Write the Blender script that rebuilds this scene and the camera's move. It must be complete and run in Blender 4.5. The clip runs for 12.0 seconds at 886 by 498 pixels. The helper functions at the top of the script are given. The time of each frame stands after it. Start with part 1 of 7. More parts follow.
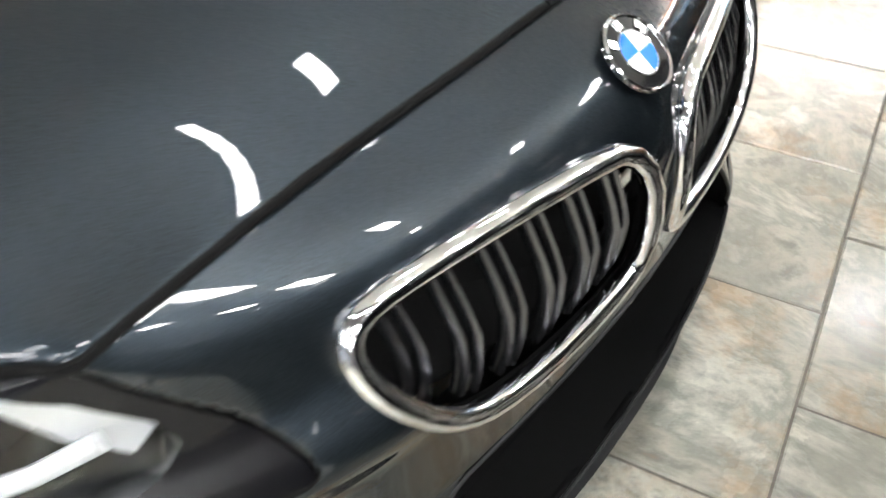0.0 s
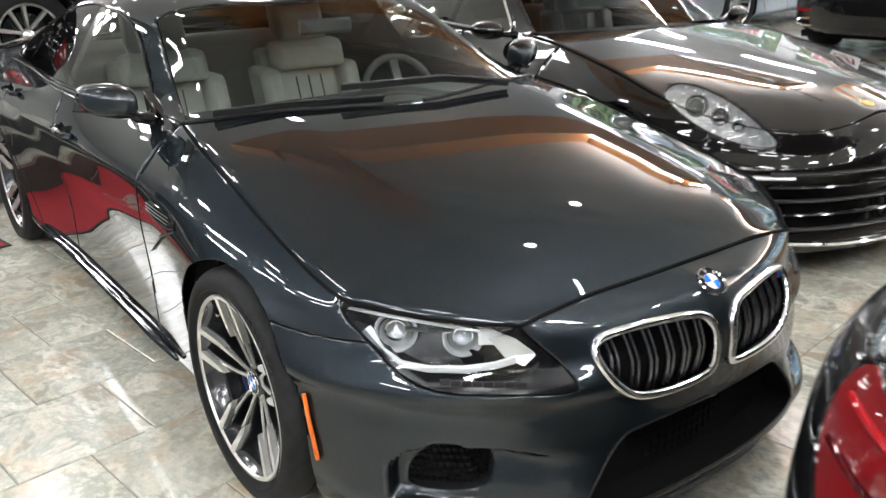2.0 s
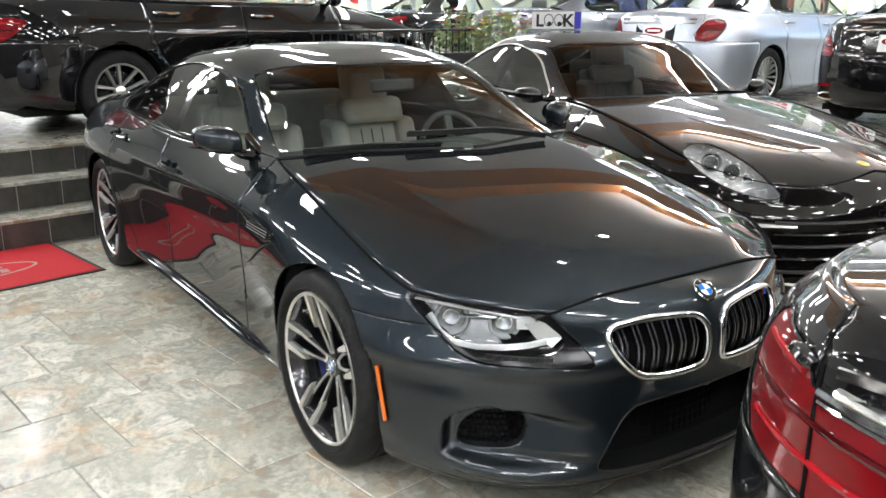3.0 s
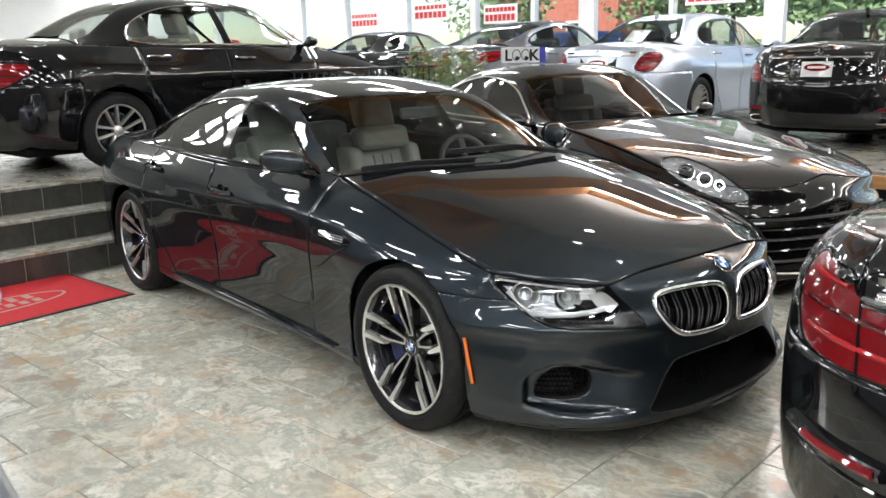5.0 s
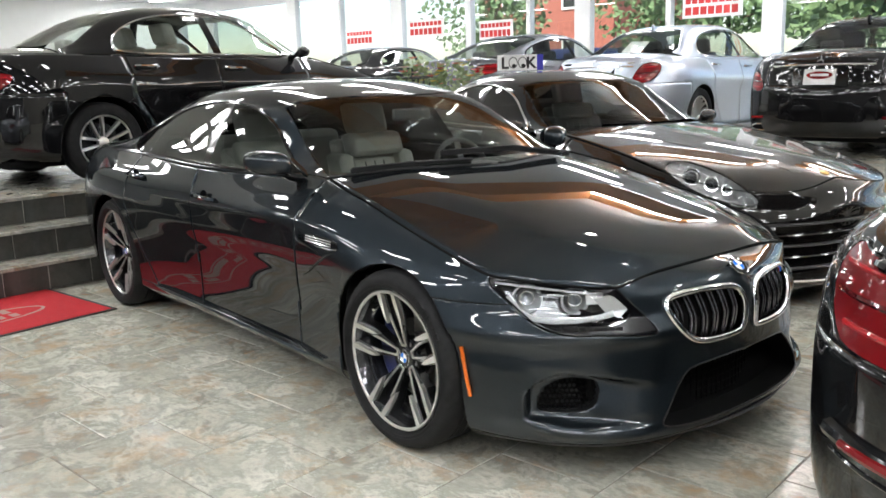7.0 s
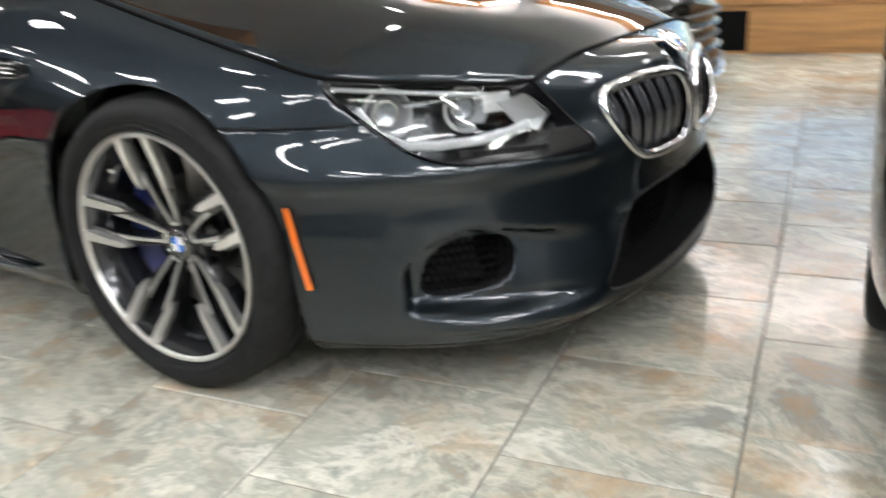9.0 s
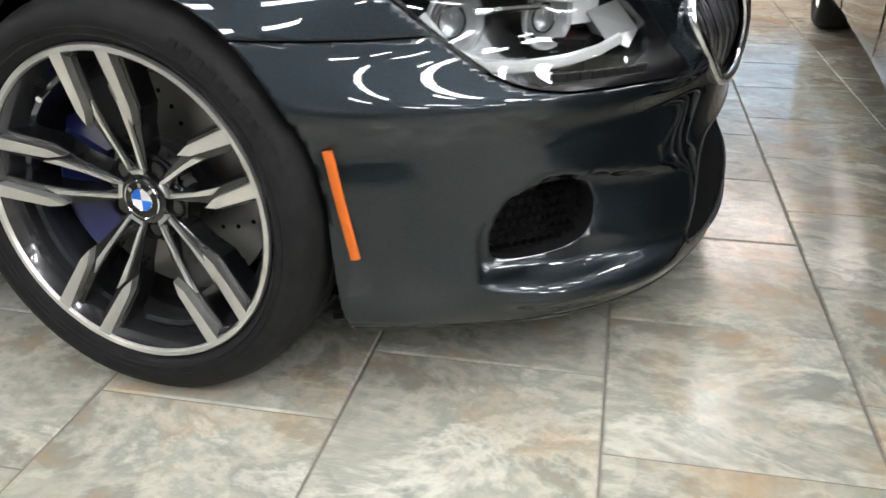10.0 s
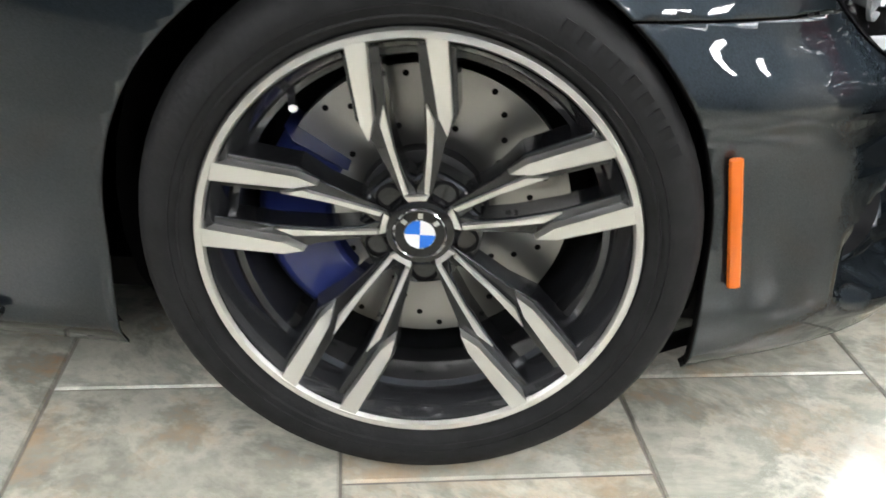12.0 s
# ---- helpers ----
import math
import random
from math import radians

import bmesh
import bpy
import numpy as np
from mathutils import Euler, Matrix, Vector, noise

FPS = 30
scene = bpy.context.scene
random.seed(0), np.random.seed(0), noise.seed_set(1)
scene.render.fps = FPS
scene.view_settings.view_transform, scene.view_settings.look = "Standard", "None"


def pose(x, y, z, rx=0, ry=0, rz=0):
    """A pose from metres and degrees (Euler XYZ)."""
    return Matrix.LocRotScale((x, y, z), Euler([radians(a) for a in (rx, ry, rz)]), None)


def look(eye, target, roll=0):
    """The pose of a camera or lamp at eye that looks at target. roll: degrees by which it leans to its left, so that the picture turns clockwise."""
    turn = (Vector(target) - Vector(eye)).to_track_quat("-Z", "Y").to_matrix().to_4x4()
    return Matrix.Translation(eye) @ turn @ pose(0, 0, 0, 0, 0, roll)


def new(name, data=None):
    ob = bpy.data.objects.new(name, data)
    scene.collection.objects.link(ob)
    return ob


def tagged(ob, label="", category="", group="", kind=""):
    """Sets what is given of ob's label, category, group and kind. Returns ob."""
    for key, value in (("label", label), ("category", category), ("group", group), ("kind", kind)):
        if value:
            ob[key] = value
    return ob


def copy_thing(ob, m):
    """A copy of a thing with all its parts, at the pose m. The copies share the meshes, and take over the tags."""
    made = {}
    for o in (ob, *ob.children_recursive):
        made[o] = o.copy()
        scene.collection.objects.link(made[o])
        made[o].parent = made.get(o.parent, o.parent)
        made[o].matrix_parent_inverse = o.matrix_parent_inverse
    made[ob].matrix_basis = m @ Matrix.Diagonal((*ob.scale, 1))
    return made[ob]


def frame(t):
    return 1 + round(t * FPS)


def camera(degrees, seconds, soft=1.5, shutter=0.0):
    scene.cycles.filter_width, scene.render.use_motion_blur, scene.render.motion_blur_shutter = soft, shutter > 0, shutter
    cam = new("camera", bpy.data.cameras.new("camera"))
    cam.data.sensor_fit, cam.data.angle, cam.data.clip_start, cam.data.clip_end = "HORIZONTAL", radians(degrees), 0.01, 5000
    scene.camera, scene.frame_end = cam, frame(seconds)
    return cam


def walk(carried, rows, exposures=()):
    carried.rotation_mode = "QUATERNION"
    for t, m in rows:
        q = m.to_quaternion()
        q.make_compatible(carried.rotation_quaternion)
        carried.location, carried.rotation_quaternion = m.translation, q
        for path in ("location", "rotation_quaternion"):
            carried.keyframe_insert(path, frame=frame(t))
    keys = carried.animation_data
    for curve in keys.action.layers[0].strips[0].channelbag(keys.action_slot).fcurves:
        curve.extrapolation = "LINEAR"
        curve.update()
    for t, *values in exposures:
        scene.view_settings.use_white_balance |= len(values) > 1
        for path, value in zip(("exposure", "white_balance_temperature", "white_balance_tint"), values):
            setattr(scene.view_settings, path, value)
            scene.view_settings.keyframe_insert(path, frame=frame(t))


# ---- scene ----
cam = camera(55.0, 12.0, shutter=0.5)
PATH = [
    (0, (1.116, -0.655, 1.101), (0.229, 0.517, -0.255), -1.4),
    (0.3, (1.174, -0.836, 1.182), (0.212, 0.342, -0.118), -0.5),
    (0.5, (1.236, -0.956, 1.232), (0.192, 0.172, -0.047), -0.4),
    (0.7, (1.313, -1.083, 1.242), (0.113, 0.102, 0.167), -0.5),
    (1, (1.451, -1.256, 1.372), (0.117, -0.086, 0.45), -0.0),
    (1.5, (1.729, -1.53, 1.454), (0.184, -0.512, 0.694), -3.1),
    (2, (2.035, -1.717, 1.516), (0.526, -0.594, 0.836), -1.1),
    (2.5, (2.278, -1.907, 1.522), (0.728, -0.781, 0.951), -0.6),
    (3, (2.487, -2.103, 1.528), (0.893, -1.018, 0.998), -0.0),
    (3.5, (2.551, -2.325, 1.533), (0.978, -1.192, 1.04), -0.2),
    (3.7, (2.565, -2.4, 1.516), (0.993, -1.259, 1.04), -0.4),
    (5.3, (2.631, -2.947, 1.51), (1.141, -1.687, 1.071), -1.6),
    (5.5, (2.618, -2.986, 1.505), (1.133, -1.717, 1.075), -1.9),
    (6, (2.592, -3.031, 1.492), (1.115, -1.746, 1.085), -2.2),
    (6.5, (2.562, -2.932, 1.468), (1.063, -1.667, 1.08), -1.8),
    (6.7, (2.528, -2.86, 1.449), (1.024, -1.601, 1.058), -1.4),
    (8.5, (1.862, -2.127, 1.019), (0.38, -0.906, 0.461), -6.2),
    (9, (1.48, -2.096, 0.971), (0.471, -0.514, 0.279), -3.6),
    (9.5, (1.179, -1.987, 0.91), (0.403, -0.337, 0.087), -2.9),
    (10, (0.9, -1.953, 0.881), (0.3, -0.248, 0.025), -0.1),
    (10.5, (0.638, -1.937, 0.848), (0.212, -0.21, -0.066), 1.1),
    (11, (0.388, -1.84, 0.809), (-0.022, -0.132, -0.146), -0.6),
    (11.5, (0.185, -1.811, 0.801), (-0.028, -0.059, -0.138), 0.5),
    (12, (0.031, -1.825, 0.834), (0.005, -0.059, -0.105), 3.0),
]
walk(cam, [(t, look(eye, target, roll)) for t, eye, target, roll in PATH],
     exposures=((0.0, 1.90), (0.7, 1.80), (1.5, 1.52), (3.5, 1.28), (6.0, 1.03), (6.7, 1.03), (8.3, 1.22), (9.5, 1.20), (10.5, 1.16), (12.0, 1.48)))

# ---- world and light ----
world = bpy.data.worlds.new("sky")
scene.world = world
world.use_nodes = True
_sky = world.node_tree.nodes.new("ShaderNodeTexSky")
_sky.sky_type, _sky.sun_disc = "NISHITA", False
_sky.sun_elevation, _sky.sun_rotation = radians(55), radians(207)
_bg = world.node_tree.nodes["Background"]
_bg.inputs["Strength"].default_value = 0.15
world.node_tree.links.new(_sky.outputs[0], _bg.inputs["Color"])
_sun = bpy.data.lights.new("sun", "SUN")
_sun.energy, _sun.angle, _sun.color = 5.0, 0.02, (1.0, 0.95, 0.88)
sun = new("sun", _sun)
sun.matrix_basis = look((15, -30, 45), (0, 12, 0))
scene.view_settings.exposure = 1.35

# ---- materials ----
def material(name, color, rough=0.5, metal=0.0, coat=0.0, emit=None, strength=0.0, var=0.0, scale=8.0, bump=0.0, bscale=60.0, trans=0.0, ior=1.5):
    """A principled material with colour variation at two scales and a fine relief."""
    m = bpy.data.materials.new(name)
    m.use_nodes = True
    nt = m.node_tree
    b = nt.nodes["Principled BSDF"]
    b.inputs["Base Color"].default_value = (*color, 1)
    b.inputs["Roughness"].default_value = rough
    b.inputs["Metallic"].default_value = metal
    b.inputs["Coat Weight"].default_value = coat
    b.inputs["Coat Roughness"].default_value = 0.015
    b.inputs["Specular IOR Level"].default_value = 0.05 if coat == 1.0 and metal < 0.3 else 0.5
    b.inputs["Transmission Weight"].default_value = trans
    b.inputs["IOR"].default_value = ior
    if emit:
        b.inputs["Emission Color"].default_value = (*emit, 1)
        b.inputs["Emission Strength"].default_value = strength
    co = nt.nodes.new("ShaderNodeTexCoord")
    if var:
        n1 = nt.nodes.new("ShaderNodeTexNoise")
        n1.inputs["Scale"].default_value = scale
        n1.inputs["Detail"].default_value = 8
        nt.links.new(co.outputs["Object"], n1.inputs["Vector"])
        ramp = nt.nodes.new("ShaderNodeValToRGB")
        ramp.color_ramp.elements[0].position, ramp.color_ramp.elements[1].position = 0.3, 0.7
        ramp.color_ramp.elements[0].color = (*[c * (1 - var) for c in color], 1)
        ramp.color_ramp.elements[1].color = (*[min(1, c * (1 + var)) for c in color], 1)
        nt.links.new(n1.outputs["Fac"], ramp.inputs["Fac"])
        nt.links.new(ramp.outputs["Color"], b.inputs["Base Color"])
        mr = nt.nodes.new("ShaderNodeMapRange")
        mr.inputs["To Min"].default_value, mr.inputs["To Max"].default_value = max(0, rough - 0.08), min(1, rough + 0.08)
        nt.links.new(n1.outputs["Fac"], mr.inputs["Value"])
        nt.links.new(mr.outputs["Result"], b.inputs["Roughness"])
    if bump:
        n2 = nt.nodes.new("ShaderNodeTexNoise")
        n2.inputs["Scale"].default_value = bscale
        n2.inputs["Detail"].default_value = 5
        nt.links.new(co.outputs["Object"], n2.inputs["Vector"])
        bp = nt.nodes.new("ShaderNodeBump")
        bp.inputs["Strength"].default_value = bump
        bp.inputs["Distance"].default_value = 0.004
        nt.links.new(n2.outputs["Fac"], bp.inputs["Height"])
        nt.links.new(bp.outputs["Normal"], b.inputs["Normal"])
    return m


def car_paint(name, color, metal=0.5, rough=0.35, flake=0.25, edge=1.0):
    """Clear-coated paint with fine metal flakes."""
    m = material(name, color, rough, metal, coat=1.0)
    nt = m.node_tree
    b = nt.nodes["Principled BSDF"]
    b.inputs["Specular Tint"].default_value = (edge, edge, edge, 1)
    co = nt.nodes.new("ShaderNodeTexCoord")
    v = nt.nodes.new("ShaderNodeTexVoronoi")
    v.inputs["Scale"].default_value = 900
    nt.links.new(co.outputs["Object"], v.inputs["Vector"])
    mix = nt.nodes.new("ShaderNodeMix")
    mix.data_type = "RGBA"
    mix.inputs["A"].default_value = (*[c * (1 - flake) for c in color], 1)
    mix.inputs["B"].default_value = (*[min(1, c * (1 + 2 * flake)) for c in color], 1)
    nt.links.new(v.outputs["Color"], mix.inputs["Factor"])
    nt.links.new(mix.outputs["Result"], b.inputs["Base Color"])
    return m


def glass(name, color=(0.9, 0.95, 0.93), rough=0.0, mirror=0.0):
    """Thin sheet glass: clear, with a Fresnel gloss."""
    m = bpy.data.materials.new(name)
    m.use_nodes = True
    nt = m.node_tree
    nt.nodes.clear()
    out = nt.nodes.new("ShaderNodeOutputMaterial")
    tr = nt.nodes.new("ShaderNodeBsdfTransparent")
    tr.inputs["Color"].default_value = (*color, 1)
    gl = nt.nodes.new("ShaderNodeBsdfGlossy")
    gl.inputs["Roughness"].default_value = rough
    lw = nt.nodes.new("ShaderNodeLayerWeight")
    lw.inputs["Blend"].default_value = 0.5
    pw = nt.nodes.new("ShaderNodeMath")
    pw.operation = "POWER"
    pw.inputs[1].default_value = 5.0
    nt.links.new(lw.outputs["Facing"], pw.inputs[0])
    fr = nt.nodes.new("ShaderNodeMath")
    fr.operation = "MULTIPLY_ADD"
    fr.inputs[1].default_value, fr.inputs[2].default_value = 0.9 - mirror, 0.055 + mirror * 0.2
    nt.links.new(pw.outputs[0], fr.inputs[0])
    mx = nt.nodes.new("ShaderNodeMixShader")
    nt.links.new(fr.outputs[0], mx.inputs[0])
    nt.links.new(tr.outputs[0], mx.inputs[1])
    nt.links.new(gl.outputs[0], mx.inputs[2])
    nt.links.new(mx.outputs[0], out.inputs[0])
    return m


def stone_tile(name, stops, grey, scale=1.0, rough=0.22, spread=1.0, ochre=0.0):
    """Glazed tile printed with clouded, veined slate; every tile takes another cut of the print."""
    m = bpy.data.materials.new(name)
    m.use_nodes = True
    nt = m.node_tree
    b = nt.nodes["Principled BSDF"]
    L = nt.links.new
    co = nt.nodes.new("ShaderNodeNewGeometry")
    info = nt.nodes.new("ShaderNodeObjectInfo")
    wn = nt.nodes.new("ShaderNodeTexWhiteNoise")
    wn.noise_dimensions = "1D"
    L(info.outputs["Random"], wn.inputs["W"])
    sc = nt.nodes.new("ShaderNodeVectorMath")
    sc.operation = "MULTIPLY_ADD"
    sc.inputs[1].default_value = (30 * spread,) * 3
    L(wn.outputs["Color"], sc.inputs[0])
    L(co.outputs["Position"], sc.inputs[2])
    mp = nt.nodes.new("ShaderNodeMapping")
    mp.inputs["Scale"].default_value = (scale * 1.15, scale * 1.55, scale)
    mp.inputs["Rotation"].default_value = (0, 0, 0.5)
    L(sc.outputs[0], mp.inputs["Vector"])
    n1 = nt.nodes.new("ShaderNodeTexNoise")
    n1.inputs["Scale"].default_value, n1.inputs["Detail"].default_value = 2.6, 12
    n1.inputs["Roughness"].default_value, n1.inputs["Distortion"].default_value = 0.66, 0.35
    L(mp.outputs[0], n1.inputs["Vector"])
    ramp = nt.nodes.new("ShaderNodeValToRGB")
    r = ramp.color_ramp
    while len(r.elements) < len(stops):
        r.elements.new(0.5)
    for e, (pos, col) in zip(r.elements, stops):
        e.position, e.color = pos, (*col, 1)
    L(n1.outputs["Fac"], ramp.inputs["Fac"])
    n2 = nt.nodes.new("ShaderNodeTexNoise")
    n2.inputs["Scale"].default_value, n2.inputs["Detail"].default_value, n2.inputs["Distortion"].default_value = 2.1, 8, 0.9
    L(mp.outputs[0], n2.inputs["Vector"])
    mr = nt.nodes.new("ShaderNodeMapRange")
    mr.inputs["From Min"].default_value, mr.inputs["From Max"].default_value = 0.42, 0.68
    mr.inputs["To Max"].default_value = 0.75
    L(n2.outputs["Fac"], mr.inputs["Value"])
    mix = nt.nodes.new("ShaderNodeMix")
    mix.data_type = "RGBA"
    L(mr.outputs["Result"], mix.inputs["Factor"])
    L(ramp.outputs["Color"], mix.inputs["A"])
    mix.inputs["B"].default_value = (*grey, 1)
    # ochre clouds with broken edges
    n3 = nt.nodes.new("ShaderNodeTexNoise")
    n3.inputs["Scale"].default_value, n3.inputs["Detail"].default_value, n3.inputs["Roughness"].default_value = 3.4, 10, 0.7
    L(sc.outputs[0], n3.inputs["Vector"])
    m3 = nt.nodes.new("ShaderNodeMapRange")
    m3.inputs["From Min"].default_value, m3.inputs["From Max"].default_value, m3.inputs["To Max"].default_value = 0.52, 0.70, ochre
    L(n3.outputs["Fac"], m3.inputs["Value"])
    mix3 = nt.nodes.new("ShaderNodeMix")
    mix3.data_type = "RGBA"
    L(m3.outputs["Result"], mix3.inputs["Factor"])
    L(mix.outputs["Result"], mix3.inputs["A"])
    mix3.inputs["B"].default_value = (0.55, 0.36, 0.19, 1)
    mix = mix3
    # thin pale and dark veins
    w = nt.nodes.new("ShaderNodeTexNoise")
    w.noise_type = "RIDGED_MULTIFRACTAL"
    w.inputs["Scale"].default_value, w.inputs["Detail"].default_value, w.inputs["Distortion"].default_value = 3.6, 5, 0.7
    L(mp.outputs[0], w.inputs["Vector"])
    vr = nt.nodes.new("ShaderNodeMapRange")
    vr.inputs["From Min"].default_value, vr.inputs["From Max"].default_value = 1.1, 1.5
    vr.inputs["To Max"].default_value = 0.38
    L(w.outputs["Fac"], vr.inputs["Value"])
    mix2 = nt.nodes.new("ShaderNodeMix")
    mix2.data_type = "RGBA"
    L(vr.outputs["Result"], mix2.inputs["Factor"])
    L(mix.outputs["Result"], mix2.inputs["A"])
    mix2.inputs["B"].default_value = (0.78, 0.74, 0.65, 1)
    fine = nt.nodes.new("ShaderNodeTexNoise")
    fine.inputs["Scale"].default_value, fine.inputs["Detail"].default_value = 40, 6
    L(co.outputs["Position"], fine.inputs["Vector"])
    fm = nt.nodes.new("ShaderNodeMapRange")
    fm.inputs["To Min"].default_value, fm.inputs["To Max"].default_value = 0.82, 1.12
    L(fine.outputs["Fac"], fm.inputs["Value"])
    # cleft flakes with crisp, ragged borders
    wob = nt.nodes.new("ShaderNodeTexNoise")
    wob.inputs["Scale"].default_value, wob.inputs["Detail"].default_value = 9.0, 6
    L(sc.outputs[0], wob.inputs["Vector"])
    wad = nt.nodes.new("ShaderNodeVectorMath")
    wad.operation = "MULTIPLY_ADD"
    wad.inputs[1].default_value = (0.22, 0.22, 0.22)
    L(wob.outputs["Color"], wad.inputs[0])
    L(sc.outputs[0], wad.inputs[2])
    flk = nt.nodes.new("ShaderNodeTexVoronoi")
    flk.inputs["Scale"].default_value = 7.0
    L(wad.outputs[0], flk.inputs["Vector"])
    bw = nt.nodes.new("ShaderNodeSeparateColor")
    L(flk.outputs["Color"], bw.inputs[0])
    fk = nt.nodes.new("ShaderNodeMapRange")
    fk.inputs["To Min"].default_value, fk.inputs["To Max"].default_value = 0.89, 1.09
    L(bw.outputs[0], fk.inputs["Value"])
    flm = nt.nodes.new("ShaderNodeVectorMath")
    flm.operation = "SCALE"
    L(mix2.outputs["Result"], flm.inputs[0])
    L(fk.outputs["Result"], flm.inputs["Scale"])
    mul = nt.nodes.new("ShaderNodeVectorMath")
    mul.operation = "SCALE"
    L(flm.outputs[0], mul.inputs[0])
    L(fm.outputs["Result"], mul.inputs["Scale"])
    L(mul.outputs[0], b.inputs["Base Color"])
    b.inputs["Roughness"].default_value = rough
    bp = nt.nodes.new("ShaderNodeBump")
    bp.inputs["Strength"].default_value, bp.inputs["Distance"].default_value = 0.22, 0.003
    L(n1.outputs["Fac"], bp.inputs["Height"])
    L(bp.outputs["Normal"], b.inputs["Normal"])
    return m


def wood_mat(name, color):
    m = material(name, color, 0.42, var=0.25, scale=3, bump=0.1)
    nt = m.node_tree
    for n in nt.nodes:
        if n.type == "TEX_NOISE":
            mp = nt.nodes.new("ShaderNodeMapping")
            mp.inputs["Scale"].default_value = (0.6, 0.6, 9)
            src = n.inputs["Vector"].links[0].from_socket
            nt.links.new(src, mp.inputs["Vector"])
            nt.links.new(mp.outputs[0], n.inputs["Vector"])
    return m


PAINT_GREY = car_paint("metallic_dark_grey_paint", (0.021, 0.0275, 0.0335), 0.9, 0.42, edge=0.12)
PAINT_BLACK = car_paint("black_paint", (0.003, 0.003, 0.0035), 0.0, 0.4)
PAINT_SILVER = car_paint("silver_paint", (0.45, 0.50, 0.58), 0.75, 0.35)
PAINT_GUN = car_paint("gunmetal_paint", (0.10, 0.105, 0.12), 0.7, 0.35)
PAINT_BRONZE = car_paint("black_brown_paint", (0.003, 0.0024, 0.0024), 0.0, 0.4)
CHROME = material("chrome", (0.82, 0.82, 0.83), 0.07, 1.0)
ALU = material("machined_aluminium", (0.78, 0.77, 0.74), 0.40, 1.0, bump=0.05, bscale=300)
RIM_DARK = material("rim_dark_paint", (0.010, 0.0104, 0.0115), 0.2, 0.3, coat=0.6)
RUBBER = material("tyre_rubber", (0.015, 0.015, 0.0155), 0.62, var=0.3, scale=30, bump=0.25, bscale=120)
PLASTIC = material("black_plastic", (0.012, 0.012, 0.013), 0.45, bump=0.1, bscale=300)
GLOSS_BLACK = material("gloss_black", (0.006, 0.006, 0.007), 0.08)
MATT_BLACK = material("matt_black", (0.006, 0.006, 0.006), 0.85)
STEEL = material("brake_steel", (0.40, 0.39, 0.37), 0.32, 1.0, bump=0.1, bscale=200)
BLUE = material("caliper_blue", (0.014, 0.022, 0.11), 0.3, coat=0.6)
EMB_BLUE = material("emblem_blue", (0.02, 0.16, 0.62), 0.25, coat=1)
WHITE_GLOSS = material("white_enamel", (0.8, 0.8, 0.8), 0.25, coat=1)
ORANGE = material("amber_reflector", (0.70, 0.15, 0.012), 0.35, coat=0.3)
RED_LENS = material("red_lamp_lens", (0.17, 0.003, 0.006), 0.3, coat=1.0)
RED_DEEP = material("deep_red_lens", (0.07, 0.002, 0.004), 0.1, coat=1.0)
LENS = glass("clear_lens", (0.93, 0.94, 0.95))
WINDOW = glass("car_glass", (0.76, 0.81, 0.78))
TINTED = glass("tinted_glass", (0.10, 0.11, 0.11), mirror=0.55)
CLEARW = glass("shop_glass", (0.97, 0.985, 0.98))
LAMP_GREY = material("lamp_housing_chrome", (0.16, 0.163, 0.167), 0.2, 0.9, var=0.5, scale=25)
LAMP_SILVER = material("lamp_housing_silver", (0.84, 0.85, 0.86), 0.25, 0.7, var=0.4, scale=30)
SLAT = material("dark_chrome_slat", (0.10, 0.10, 0.105), 0.18, 0.9)
RED_BRIGHT = material("bright_red_light_band", (0.38, 0.008, 0.014), 0.3, coat=1.0)
LAMP_WHITE = material("lamp_reflector", (0.66, 0.67, 0.68), 0.2, 0.5)
LAMP_TUBE = material("light_guide", (0.66, 0.67, 0.67), 0.3, 0.0, coat=0.5)
LEATHER = material("grey_leather", (0.34, 0.335, 0.31), 0.5, var=0.08, scale=12, bump=0.35, bscale=220)
LEATHER_D = material("dark_trim", (0.03, 0.03, 0.032), 0.6, bump=0.3, bscale=250)

BARREL = material("rim_barrel_paint", (0.045, 0.046, 0.050), 0.2, 0.6, coat=0.8)
for _m, _spec in ((MATT_BLACK, 0.06), (RUBBER, 0.14), (PLASTIC, 0.3)):
    _m.node_tree.nodes["Principled BSDF"].inputs["Specular IOR Level"].default_value = _spec


# ---- mesh tools ----
def part(name, data, mat, parent=None, label="", smooth=40, bevel=0.0, thick=0.0):
    """Links a bmesh, or a (verts, faces) pair, as one mesh object."""
    me = bpy.data.meshes.new(name)
    if isinstance(data, bmesh.types.BMesh):
        bmesh.ops.recalc_face_normals(data, faces=data.faces)
        data.to_mesh(me)
        data.free()
    else:
        me.from_pydata([tuple(map(float, v)) for v in data[0]], [], [tuple(map(int, f)) for f in data[1]])
    me.materials.append(mat)
    if smooth:
        me.polygons.foreach_set("use_smooth", [True] * len(me.polygons))
        me.set_sharp_from_angle(angle=radians(smooth))
    ob = new(name, me)
    if bevel:
        md = ob.modifiers.new("bevel", "BEVEL")
        md.width, md.segments, md.limit_method, md.angle_limit = bevel, 2, "ANGLE", radians(40)
    if thick:
        md = ob.modifiers.new("thickness", "SOLIDIFY")
        md.thickness, md.offset = thick, -1
        # panel edges coloured black: the shade inside the gaps, painted on
        me.materials.append(MATT_BLACK)
        md.material_offset_rim = 1
    if parent is not None:
        ob.parent = parent
    if label:
        tagged(ob, label)
    return ob


